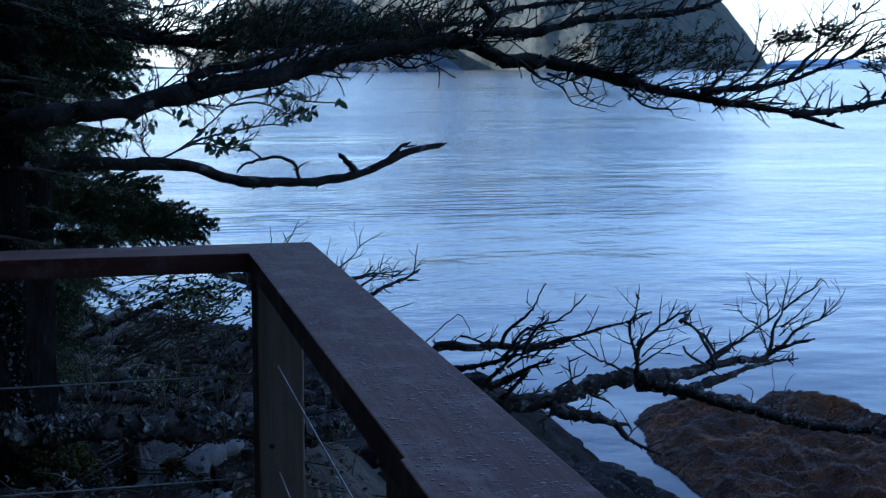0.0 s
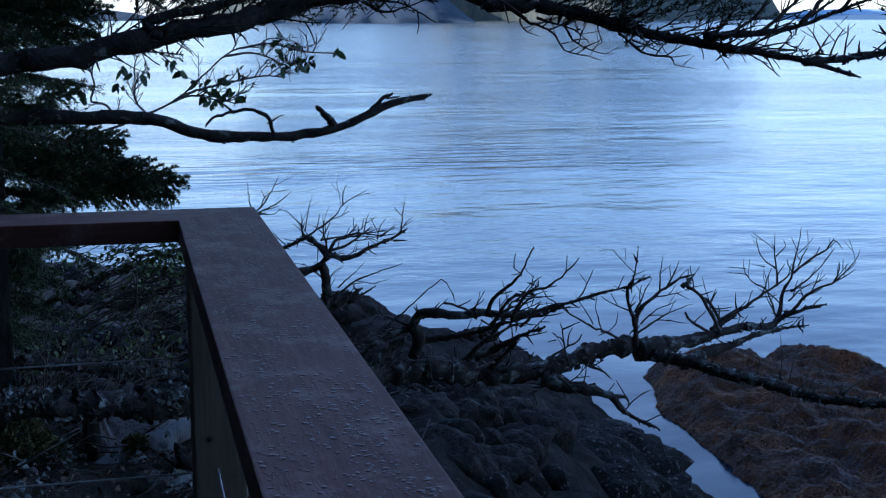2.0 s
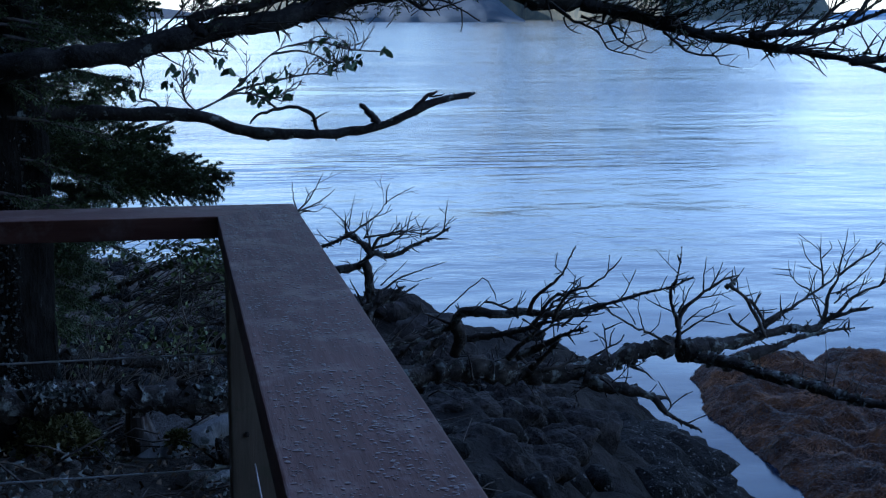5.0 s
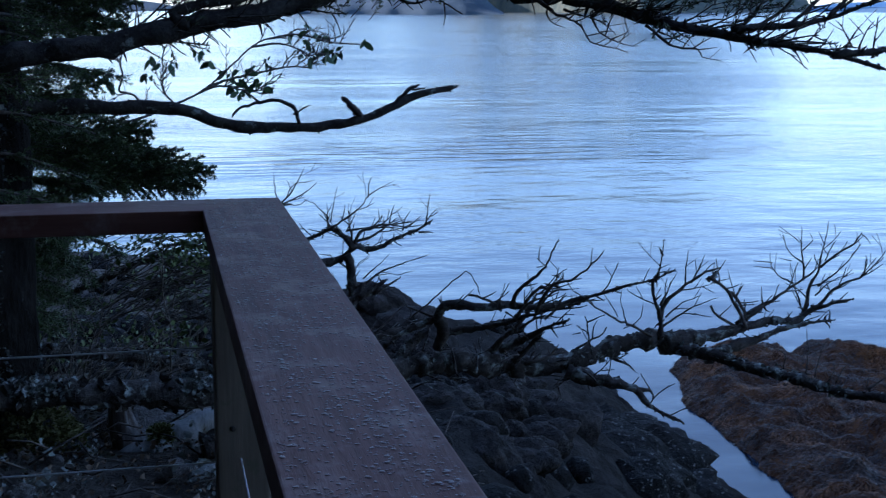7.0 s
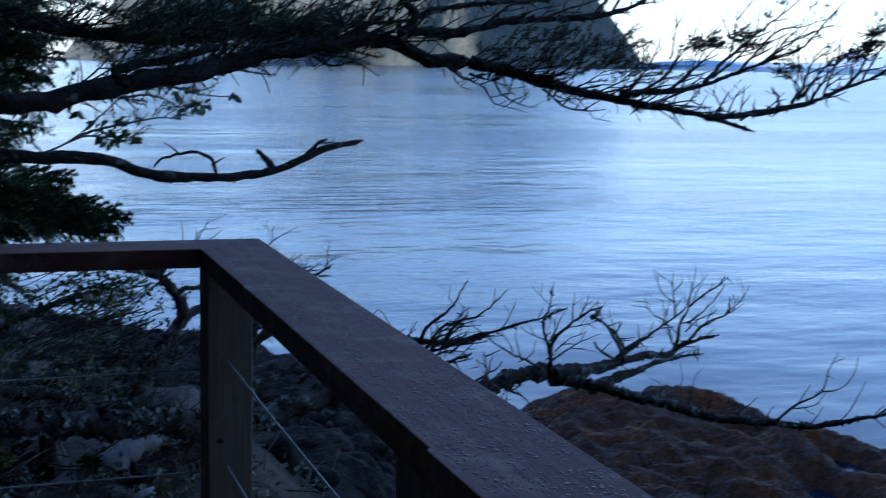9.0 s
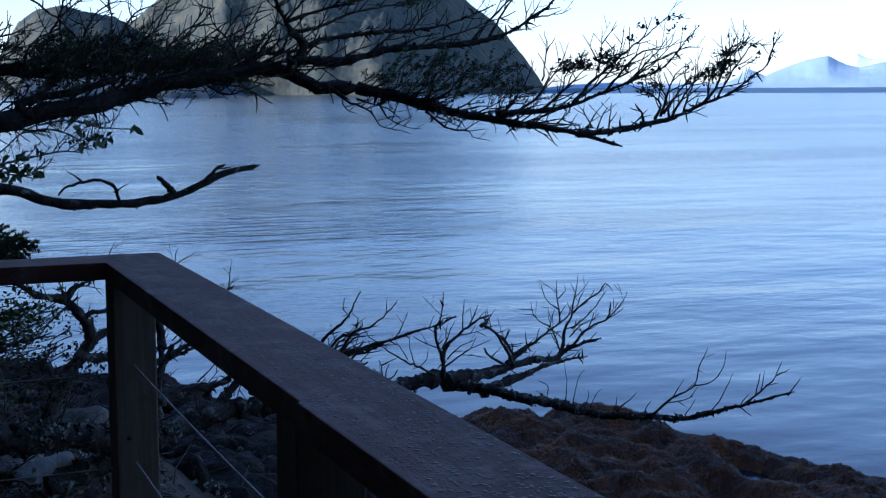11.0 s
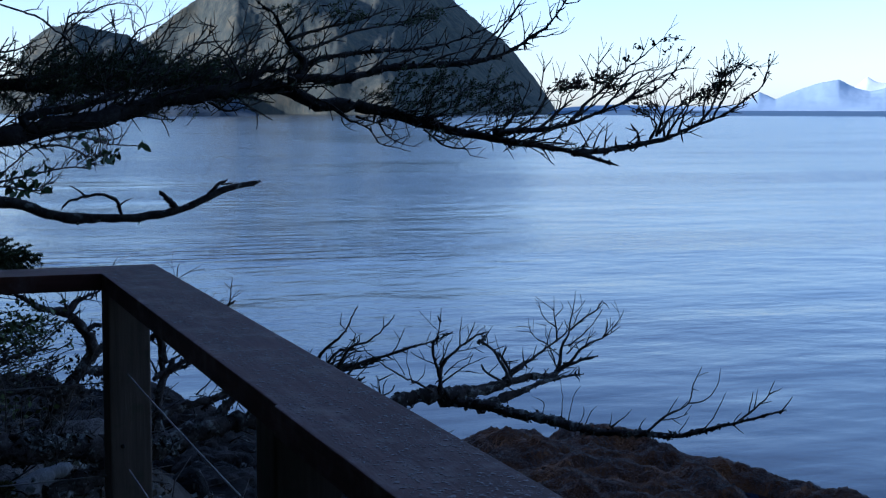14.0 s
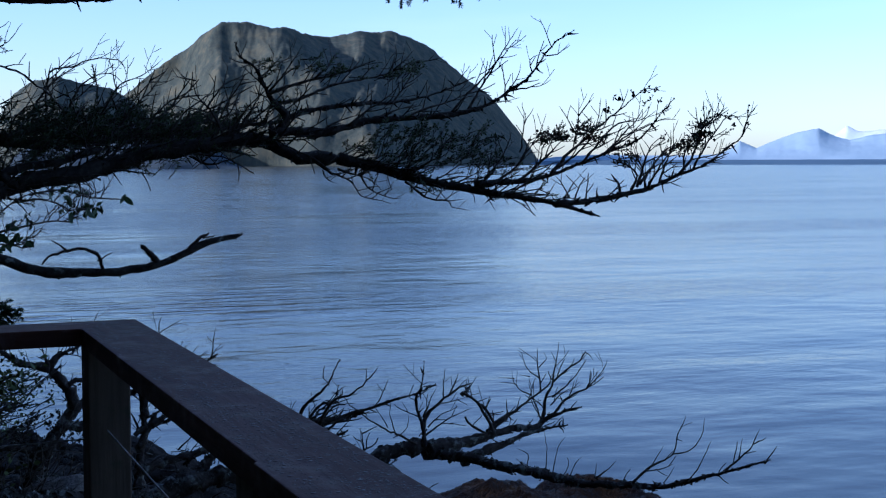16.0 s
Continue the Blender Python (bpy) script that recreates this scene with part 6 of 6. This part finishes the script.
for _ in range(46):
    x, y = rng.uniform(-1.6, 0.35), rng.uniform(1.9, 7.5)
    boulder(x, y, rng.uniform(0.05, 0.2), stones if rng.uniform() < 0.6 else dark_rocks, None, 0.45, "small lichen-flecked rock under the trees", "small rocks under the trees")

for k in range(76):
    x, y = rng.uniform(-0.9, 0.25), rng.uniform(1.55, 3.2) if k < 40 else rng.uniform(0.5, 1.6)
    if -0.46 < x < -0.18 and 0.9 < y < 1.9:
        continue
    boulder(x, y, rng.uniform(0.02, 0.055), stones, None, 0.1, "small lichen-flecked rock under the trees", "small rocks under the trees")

acc = Acc()
bm = bmesh.new()
bmesh.ops.create_icosphere(bm, subdivisions=2, radius=1.0)
ball_v, ball_f = np.array([v.co for v in bm.verts]), [tuple(v.index for v in f.verts) for f in bm.faces]
bm.free()
for i in range(1100):
    x, y = rng.uniform(-1.5, 6.5), rng.uniform(3.5, 16)
    if x > 0.34 * y + 0.6 or (x > 3.3 and y > 9.4) or (x > 1.2 and rng.uniform() < 0.8):
        continue
    r = rng.uniform(0.05, 0.13) + 0.006 * y
    k = 1 + 0.3 * rng.normal(0, 1, 3)
    warp = np.array([1 + 0.22 * noise.noise(Vector(p * 1.3) + Vector((i, 2 * i, 0))) for p in ball_v])
    v = ball_v * warp[:, None] * (r * np.clip(k, 0.6, 1.5)) * (1, 1, 0.7)
    acc.add((v + (x, y, float(height(x, y)) + rough_at(x, y) + 0.25 * r)).tolist(), ball_f)
# near-black colour puts the shade of the gaps onto the cobbles
tagged(acc.object("cobbles", M["wet_and_gap_rock"]), "loose cobbles between the boulders, coloured near-black as gap shade", "cobbles", "", "stuff")

# ---- weed-covered reef across the channel ----


def reef_height(x, y):
    west = np.interp(y, [8, 20, 22.9, 24.6, 27.8, 29.5], [10.3, 10.75, 10.95, 10.95, 11.9, 13.0])
    east = np.interp(y, [8, 16, 20, 23.2, 25, 27.6, 29.6], [23.0, 20.8, 19.2, 18.3, 17.5, 16.9, 16.6])
    north = np.interp(x, [10.5, 12.0, 13.2, 14.2, 14.6, 15.2, 16.1, 17.0, 17.8, 20], [26.6, 28.0, 28.5, 28.8, 27.3, 28.2, 28.6, 26.6, 24.6, 18])
    d = min(x - west, east - x, (north - y) * 0.8)
    top = 0.52 * (1 - math.exp(-max(d, 0) / 0.45)) if d > 0 else d * 0.9
    v = Vector((x, y, 0))
    k = min(1, max(d, 0) / 0.8)
    lump = (noise.fractal(v * 0.75 + Vector((3, 8, 0)), 0.7, 2.0, 4) * 0.22 + 0.42 * (0.22 - abs(noise.noise(v * 0.6 + Vector((5, 1, 0)))))) * k - 0.02 * k * max(0, 24 - y)
    for mx, my, mr, mh in ((13.5, 27.0, 1.1, 0.24), (15.9, 27.2, 1.0, 0.14), (14.9, 27.0, 0.5, -0.35), (16.9, 21.6, 0.42, -0.95), (15.3, 19.4, 0.5, -0.95)):
        lump += mh * math.exp(-((x - mx) ** 2 + (y - my) ** 2 * (0.5 if mr > 0.45 and my > 25 else 0.12)) / (mr * mr))
    return WATER_Z + top - 0.02 + lump + noise.fractal(v * 1.7, 0.7, 2.2, 4) * 0.12


acc = Acc()
gx, gy = np.arange(9.6, 24.0, 0.11), np.arange(8.0, 31.0, 0.14)
GZ = np.array([[reef_height(x, y) for x in gx] for y in gy])
acc.v = [(x, y, GZ[j, i]) for j, y in enumerate(gy) for i, x in enumerate(gx)]
m = len(gx)
acc.f = [(j * m + i, j * m + i + 1, (j + 1) * m + i + 1, (j + 1) * m + i) for j in range(len(gy) - 1) for i in range(m - 1)]
reef = tagged(acc.object("reef", M["kelp"]), "low reef covered with brown-gold rockweed at the waterline", "rock reef")
rng = np.random.RandomState(41)

def reef_at(x, y):
    """Heights of the reef's surface at arrays of places."""
    u, v = np.clip((x - gx[0]) / 0.11, 0, len(gx) - 2.001), np.clip((y - gy[0]) / 0.14, 0, len(gy) - 2.001)
    i, j = u.astype(int), v.astype(int)
    u, v = u - i, v - j
    return (GZ[j, i] * (1 - u) + GZ[j, i + 1] * u) * (1 - v) + (GZ[j + 1, i] * (1 - u) + GZ[j + 1, i + 1] * u) * v


acc = Acc()
N = 110000
fx, fy = rng.uniform(10.5, 20.5, N), rng.uniform(13.5, 29.5, N)
keep = reef_at(fx, fy) > WATER_Z + 0.03
fx, fy = fx[keep][:62000], fy[keep][:62000]
N = len(fx)
dx, dy = reef_at(fx - 0.3, fy) - reef_at(fx + 0.3, fy), reef_at(fx, fy - 0.3) - reef_at(fx, fy + 0.3)
ang = np.arctan2(dy, dx - 1e-4) + rng.normal(0, 1.0, N)
wx, wy = np.cos(ang), np.sin(ang)
ln, wd = rng.uniform(0.05, 0.15, N), rng.uniform(0.004, 0.012, N)
rows_ = []
for k, (u, lift) in enumerate(((0.0, 0.01), (0.35, 0.034), (0.7, 0.03), (1.0, 0.006))):
    x, y = fx + wx * ln * u, fy + wy * ln * u
    z = np.maximum(reef_at(x, y), WATER_Z - 0.02) + lift * rng.uniform(0.3, 1.3, N)
    w = wd * (1, 1.2, 0.9, 0.2)[k]
    rows_ += [np.stack([x + wy * w, y - wx * w, z], 1), np.stack([x - wy * w, y + wx * w, z], 1)]
acc.v = np.stack(rows_, 1).reshape(-1, 3).tolist()
acc.f = [(8 * i + q[0], 8 * i + q[1], 8 * i + q[2], 8 * i + q[3]) for i in range(N) for q in ((0, 1, 3, 2), (2, 3, 5, 4), (4, 5, 7, 6))]
under_reef = acc.object("rockweed", M["frond"], reef, "hanging brown rockweed fronds")
tagged(under_reef, kind="stuff")


# ---- alder shoots with broad leaves on the slope ----
rng = np.random.RandomState(51)
alder = empty("alder", "slender alder shoots with a few broad dark leaves", "shrub", at=(-1.2, 9.9, float(height(-1.2, 9.9))))
for pts, r0 in [
    ([(-1.4, 9.9, -2.3), (-1.2, 9.9, -0.8), (-0.75, 9.9, 0.2), (-0.2, 9.9, 0.46), (0.219, 9.9, 0.645), (0.509, 9.9, 0.886), (0.685, 9.9, 1.042), (0.83, 9.9, 1.113), (1.0, 9.9, 1.12)], 0.016),
    ([(0.685, 9.9, 1.042), (0.915, 9.9, 1.069), (1.089, 9.9, 1.025), (1.204, 9.9, 0.953)], 0.008),
    ([(0.3, 9.9, 0.70), (0.536, 9.9, 0.771), (0.796, 9.9, 0.826), (1.028, 9.9, 0.867), (1.232, 9.9, 0.851)], 0.009),
    ([(-0.2, 9.9, 0.46), (-0.35, 9.9, 0.63), (-0.469, 9.9, 0.667), (-0.436, 9.9, 0.808), (-0.5, 9.9, 0.978), (-0.664, 9.9, 1.007), (-0.887, 9.9, 0.924)], 0.008),
    ([(0.0, 9.9, 0.55), (-0.092, 9.9, 0.663), (-0.087, 9.9, 0.833), (-0.097, 9.9, 0.947)], 0.007),
    ([(0.219, 9.9, 0.645), (0.4, 9.9, 0.70), (0.62, 9.9, 0.66), (0.8, 9.9, 0.66)], 0.008),
    ([(0.83, 9.9, 1.113), (1.1, 9.9, 1.15), (1.4, 9.9, 1.08), (1.69, 9.9, 1.06)], 0.007),
]:
    stick(alder, "shoot", M["twig"], pts, r0 * 1.5, 0.006, "", 7, 0.32, 0.1, 0.0065, False)


def leaf_mesh(name, seed, length=0.13, width=0.066):
    r = np.random.RandomState(seed)
    acc, n = Acc(), 7
    for i in range(n + 1):
        u = i / n
        w = width * 0.5 * math.sin(math.pi * min(1, u * 0.92 + 0.06)) ** 0.8 * (1 + 0.12 * (-1) ** i)
        bend = -0.25 * length * u * u
        for k, s in enumerate((-1, 0, 1)):
            acc.v.append((s * w, length * u, bend + (abs(s) * 0.12 * w if k != 1 else 0) + r.normal(0, 0.001)))
    for i in range(n):
        a = i * 3
        acc.f += [(a, a + 1, a + 4, a + 3), (a + 1, a + 2, a + 5, a + 4)]
    return acc.mesh(name, M["leaf"])


leaves = [leaf_mesh("leaf", i) for i in range(3)]
o = np.array(alder.location)
LEAF_X = [-0.2, -0.24, -0.1, 0.26, 0.17, 0.34, 0.0, 1.23, 1.29, 1.38, 1.45, 1.53, 1.26, 1.69, 1.0, 1.15, 1.19, 0.62, 0.68, 0.53, 0.62, 0.45, 0.79, 0.86, 0.81, 0.85, 0.68, 0.56, -0.59, -0.54, -0.24, -0.17, -0.68, 1.32, 0.57, 0.5, 0.73, 1.1, 1.34, 1.42]
LEAF_Z = [0.94, 0.82, 0.93, 1.02, 0.96, 0.91, 0.9, 0.95, 0.97, 0.98, 1.0, 1.03, 1.12, 1.1, 1.17, 1.2, 1.12, 0.84, 0.85, 0.75, 0.66, 0.78, 0.71, 0.69, 0.9, 0.88, 0.71, 0.66, 0.79, 0.74, 1.23, 1.26, 0.77, 1.11, 0.72, 0.7, 0.74, 0.98, 0.98, 1.0]
for x, z in [(x, z) for x, z in zip(LEAF_X, LEAF_Z) for _ in range(3)]:
    lf = new("leaf", leaves[rng.randint(3)])
    lf.parent = alder
    lf.location = np.array([x + rng.normal(0, 0.025), 9.9 + rng.uniform(-0.1, 0.1), z + rng.normal(0, 0.03)]) - o
    lf.rotation_euler = (rng.uniform(-1.9, -0.2), rng.uniform(-1.3, 1.3), rng.uniform(-1.6, 1.6))
    k = rng.uniform(0.4, 0.95)
    lf.scale = (k, k, k)

# ---- undergrowth beyond the side railing ----
rng = np.random.RandomState(61)


def log_along(name, pts, r0, r1, material, label, tufts=0):
    top = empty(name, label, "log", at=pts[0])
    acc = Acc()
    line, rad = limb(acc, pts, r0, r1, rng, 14, 0.03, 0.3)
    if tufts:
        ragged(acc, acc, line, rad, rng, len(line) * 16, 0.022)
    body = under(top, acc, "wood", material)
    if tufts:
        acc = Acc()
        for _ in range(tufts):
            i = rng.randint(len(line))
            p = line[i] + np.array([rng.normal(0, 0.02), rng.normal(0, 0.3) * rad[i], rad[i] * rng.uniform(0.2, 1.0)])
            if noise.noise(Vector(p * 6.0)) < -0.02:
                continue
            for _ in range(6):
                d = unit(rng.normal(0, 1, 3) + np.array([0, -0.6, 0.5]))
                flake(acc, p + rng.normal(0, 0.012, 3) + np.array([0, -0.6 * rad[i], 0]), d, rng.uniform(0.004, 0.013), rng)
        tagged(under(top, acc, "lichen", M["lichen"], "crisp pale lichen flakes"), kind="stuff")
    return top


log_along("mossy_log", [(-1.5, 1.42, 0.33), (-0.9, 1.45, 0.315), (-0.5, 1.46, 0.30), (-0.18, 1.46, 0.285), (0.1, 1.5, 0.26), (0.32, 1.58, 0.22)], 0.058, 0.035, M["dead"], "rotten log coated in pale grey lichen beside the deck", 600)
log_along("driftwood_log", [(-0.34, 1.70, 0.0), (-0.20, 1.74, 0.06), (-0.08, 1.78, 0.10), (0.02, 1.82, 0.13)], 0.05, 0.03, M["bleached"], "bleached pale driftwood log on the bank")
log_along("driftwood_branch", [(-0.227, 1.25, 0.025), (-0.174, 1.28, 0.055), (-0.123, 1.30, 0.083), (-0.060, 1.34, 0.110)], 0.022, 0.013, M["bleached"], "short bleached driftwood branch on the bank")
log_along("fallen_branch", [(-1.3, 2.3, 0.16), (-0.7, 2.4, 0.2), (-0.2, 2.5, 0.12), (0.2, 2.6, 0.0)], 0.03, 0.015, M["dead"], "fallen branch spotted with lichen", 160)
log_along("leaning_branch", [(-0.9, 3.2, 0.1), (-0.5, 3.0, 0.3), (-0.25, 2.9, 0.42), (0.02, 2.8, 0.52)], 0.018, 0.006, M["dead"], "dead branch leaning up out of the undergrowth", 40)

stump = empty("tree_stump", "weathered split stump with moss at its foot", "stump", at=(-0.3, 1.75, 0.0))
acc = Acc()
tl = spline([(-0.295, 1.77, -0.1), (-0.305, 1.77, 0.0), (-0.325, 1.76, 0.06), (-0.34, 1.76, 0.12), (-0.345, 1.76, 0.175)], 0.012)
tube(acc, tl, np.interp(tl[:, 2], [-0.1, 0.0, 0.06, 0.12, 0.18], [0.1, 0.07, 0.046, 0.038, 0.03]), 28)
for i, p in enumerate(acc.v):
    c = tl[min(i // 28, len(tl) - 1)]
    d = np.asarray(p) - c
    a = math.atan2(d[1], d[0])
    acc.v[i] = c + d * (1 + 0.22 * noise.noise(Vector((math.cos(a) * 2.4, math.sin(a) * 2.4, float(p[2]) * 3))) + 0.16 * noise.noise(Vector((math.cos(a) * 7, math.sin(a) * 7, float(p[2]) * 5)))) + np.array([0, 0, 0.03 * noise.noise(Vector((a * 2, 4.0, 1.0)))]) * (p[2] > 0.15)
under(stump, acc, "trunk", M["root"])
acc = Acc()
for c, r in [((-0.58, 1.68, 0.11), 0.10), ((-0.66, 1.72, 0.08), 0.09), ((-0.50, 1.74, 0.06), 0.05), ((-0.22, 1.72, 0.07), 0.035), ((-0.78, 1.9, 0.1), 0.08)]:
    for _ in range(1500):
        d = unit(rng.normal(0, 1, 3))
        d[2] = abs(d[2])
        p = np.array(c) + d * r * (0.85 + 0.35 * noise.noise(Vector(d * 2.3)) + 0.2 * rng.uniform())
        s = unit(cross(d, rng.normal(0, 1, 3))) * 0.005
        e = d * 0.009 + rng.normal(0, 0.005, 3)
        acc.add([p - s, p + s, p + e + s * 0.5, p + e - s * 0.5], [(0, 1, 2, 3)])
tagged(under(stump, acc, "moss", M["moss"], "yellow-green moss cushions"), kind="stuff")

shrub = empty("bare_shrub", "tangled shrub, mostly bare with a few small green leaves", "shrub", at=(-0.6, 2.4, 0.0))
acc, green = Acc(), Acc()
for _ in range(95):
    p = np.array([rng.uniform(-1.3, 0.05), rng.uniform(1.9, 3.6), 0])
    p[2] = float(height(p[0], p[1]))
    shoot(acc, p, np.array([rng.uniform(-0.1, 0.9), rng.normal(0, 0.3), 0.9]), rng.uniform(0.3, 0.7), 0.0034, rng, 2, -0.012, 0.07, 0.07, 0.6, None, 1.0, 0.01, 0.4, 0.03)
for _ in range(3600):
    p = np.array([rng.uniform(-1.2, 0.1), rng.uniform(2.2, 3.4), 0])
    p[2] = float(height(p[0], p[1])) + 0.5 + rng.uniform(-0.25, 0.3)
    if noise.noise(Vector((p[0] * 3, p[1] * 2, p[2] * 4))) < 0.05:
        continue
    d, s = unit(rng.normal(0, 1, 3) + np.array([0, 0, -0.3])), None
    s = unit(cross(d, rng.normal(0, 1, 3))) * rng.uniform(0.006, 0.012)
    ln = rng.uniform(0.018, 0.036)
    acc_leaf = [p, p + d * ln * 0.5 + s, p + d * ln, p + d * ln * 0.5 - s]
    green.add(acc_leaf, [(0, 1, 2, 3)])
tagged(under(shrub, acc, "stem_tangle", M["brush"], "thin arching grey-brown stems"), kind="stuff")
tagged(under(shrub, green, "leaves", M["undergreen"], "small green leaves"), kind="stuff")

acc, pale = Acc(), Acc()
for _ in range(650):
    x, y = rng.uniform(-1.6, 1.2), rng.uniform(0.5, 7.0)
    p = np.array([x, y, float(height(x, y)) + rng.uniform(0.0, 0.10)])
    d = unit(rng.normal(0, 1, 3) * (1, 0.8, 0.35))
    ln = rng.uniform(0.05, 0.28)
    bend = rng.normal(0, 0.02, 3)
    tube(acc, [p, p + d * ln * 0.5 + bend, p + d * ln], [0.0034, 0.003, 0.0015], 4)
for _ in range(2600):
    x, y = rng.uniform(-1.6, 1.0), rng.uniform(0.6, 6.0)
    if noise.noise(Vector((x * 2.2, y * 1.6, 4.0))) < 0.02:
        continue
    p = np.array([x, y, float(height(x, y)) + rng.uniform(0.02, 0.09)])
    d = unit(rng.normal(0, 1, 3) + np.array([0, -0.3, 0.6]))
    flake(pale, p, d, rng.uniform(0.006, 0.02), rng)
for _ in range(4200):
    x, y = rng.uniform(-1.0, 0.25), rng.uniform(0.5, 2.0)
    if noise.noise(Vector((x * 5, y * 4, 9.0))) < 0.08:
        continue
    flake(pale, np.array([x, y, float(height(x, y)) + rng.uniform(0.01, 0.05)]), unit(rng.normal(0, 1, 3) + np.array([0, -0.4, 0.6])), rng.uniform(0.004, 0.011), rng)
litter = Acc()
for _ in range(4200):
    x, y = rng.uniform(-1.5, 0.6), rng.uniform(0.4, 4.5)
    flake(litter, np.array([x, y, float(height(x, y)) + rng.uniform(0.0, 0.06)]), unit(rng.normal(0, 1, 3) + np.array([0, -0.4, 0.5])), rng.uniform(0.005, 0.016), rng)
tagged(litter.object("leaf_litter", M["dry_leaf"]), "brown dead leaves littering the bank", "leaves", "", "stuff")
tagged(acc.object("fallen_sticks", M["twig"]), "litter of thin fallen sticks on the bank", "sticks", "", "stuff")
tagged(pale.object("ground_lichen", M["lichen"]), "pale lichen and dead leaves scattered on the bank", "lichen", "", "stuff")

# ---- unseen wood added behind and over the deck to keep it in shade ----
rng = np.random.RandomState(71)


def shade_tree(tall, wide, seed):
    r = np.random.RandomState(seed)
    top = empty("spruce_tree", "tall dark spruce added unseen behind the deck for shade", "tree", "trees of the wood behind")
    acc = Acc()
    line = [(0.1 * math.sin(z), 0.1 * math.cos(z), z) for z in np.linspace(-1.5, tall, 16)]
    tube(acc, line, np.linspace(0.28, 0.03, 16), 9, 0.06, r)
    acc.object("trunk", M["bark"], top)
    acc = Acc()
    for _ in range(2300):
        z = tall * (0.22 + 0.78 * r.uniform() ** 0.9)
        reach = wide * (1.05 - (z / tall)) ** 0.8 * r.uniform(0.15, 1.0)
        a = r.uniform(0, 6.283)
        way = np.array([math.cos(a), math.sin(a), -0.25 - 0.2 * r.uniform()])
        p = np.array([math.cos(a) * reach, math.sin(a) * reach, z - 0.25 * reach])
        side = np.array([-math.sin(a), math.cos(a), 0])
        for _ in range(5):
            q = p + r.normal(0, 0.14, 3)
            w = unit(way + r.normal(0, 0.4, 3))
            s = unit(cross(w, r.normal(0, 1, 3))) * r.uniform(0.04, 0.09)
            ln = r.uniform(0.2, 0.42)
            acc.add([q - s * 0.4, q + s * 0.4, q + w * ln * 0.6 + s, q + w * ln, q + w * ln * 0.6 - s], [(0, 1, 2, 3, 4)])
    tagged(acc.object("crown", M["needle"], top, "dense dark needles"), kind="stuff")
    return top


first = shade_tree(13.0, 3.4, 3)
first.location = (-3.6, -1.6, 0.0)
second = shade_tree(10.0, 2.8, 4)
second.location = (1.6, -5.6, -1.0)
for x, y, k, a in [(-4.2, 1.8, 1.0, 0.7), (-1.6, -5.4, 1.1, 2.2), (-6.5, -4.8, 1.2, 1.1), (-5.2, -9.0, 1.2, 0.2), (-8.5, 2.5, 1.1, 4.1), (0.4, -8.6, 1.2, 5.0), (-8.0, 7.0, 1.2, 3.0), (-3.0, -8.0, 1.0, 0.0), (-1.9, -7.0, 1.1, 1.5), (-4.6, -3.6, 1.0, 2.6), (-10, -3, 1.3, 0.4), (-2.5, -11, 1.3, 0.9), (-6.5, 0.5, 1.2, 5.2)]:
    copy_thing(first, pose(x, y, float(height(x, y)) + 0.0, 0, 0, math.degrees(a)) @ Matrix.Diagonal((k, k, k, 1)))
for x, y, k, a in [(3.4, -7.5, 1.1, 1.0), (1.0, -10.5, 1.3, 3.0), (4.2, -4.6, 1.0, 0.3), (-5.0, 5.0, 1.0, 2.0)]:
    copy_thing(second, pose(x, y, float(height(x, y)), 0, 0, math.degrees(a)) @ Matrix.Diagonal((k, k, k, 1)))
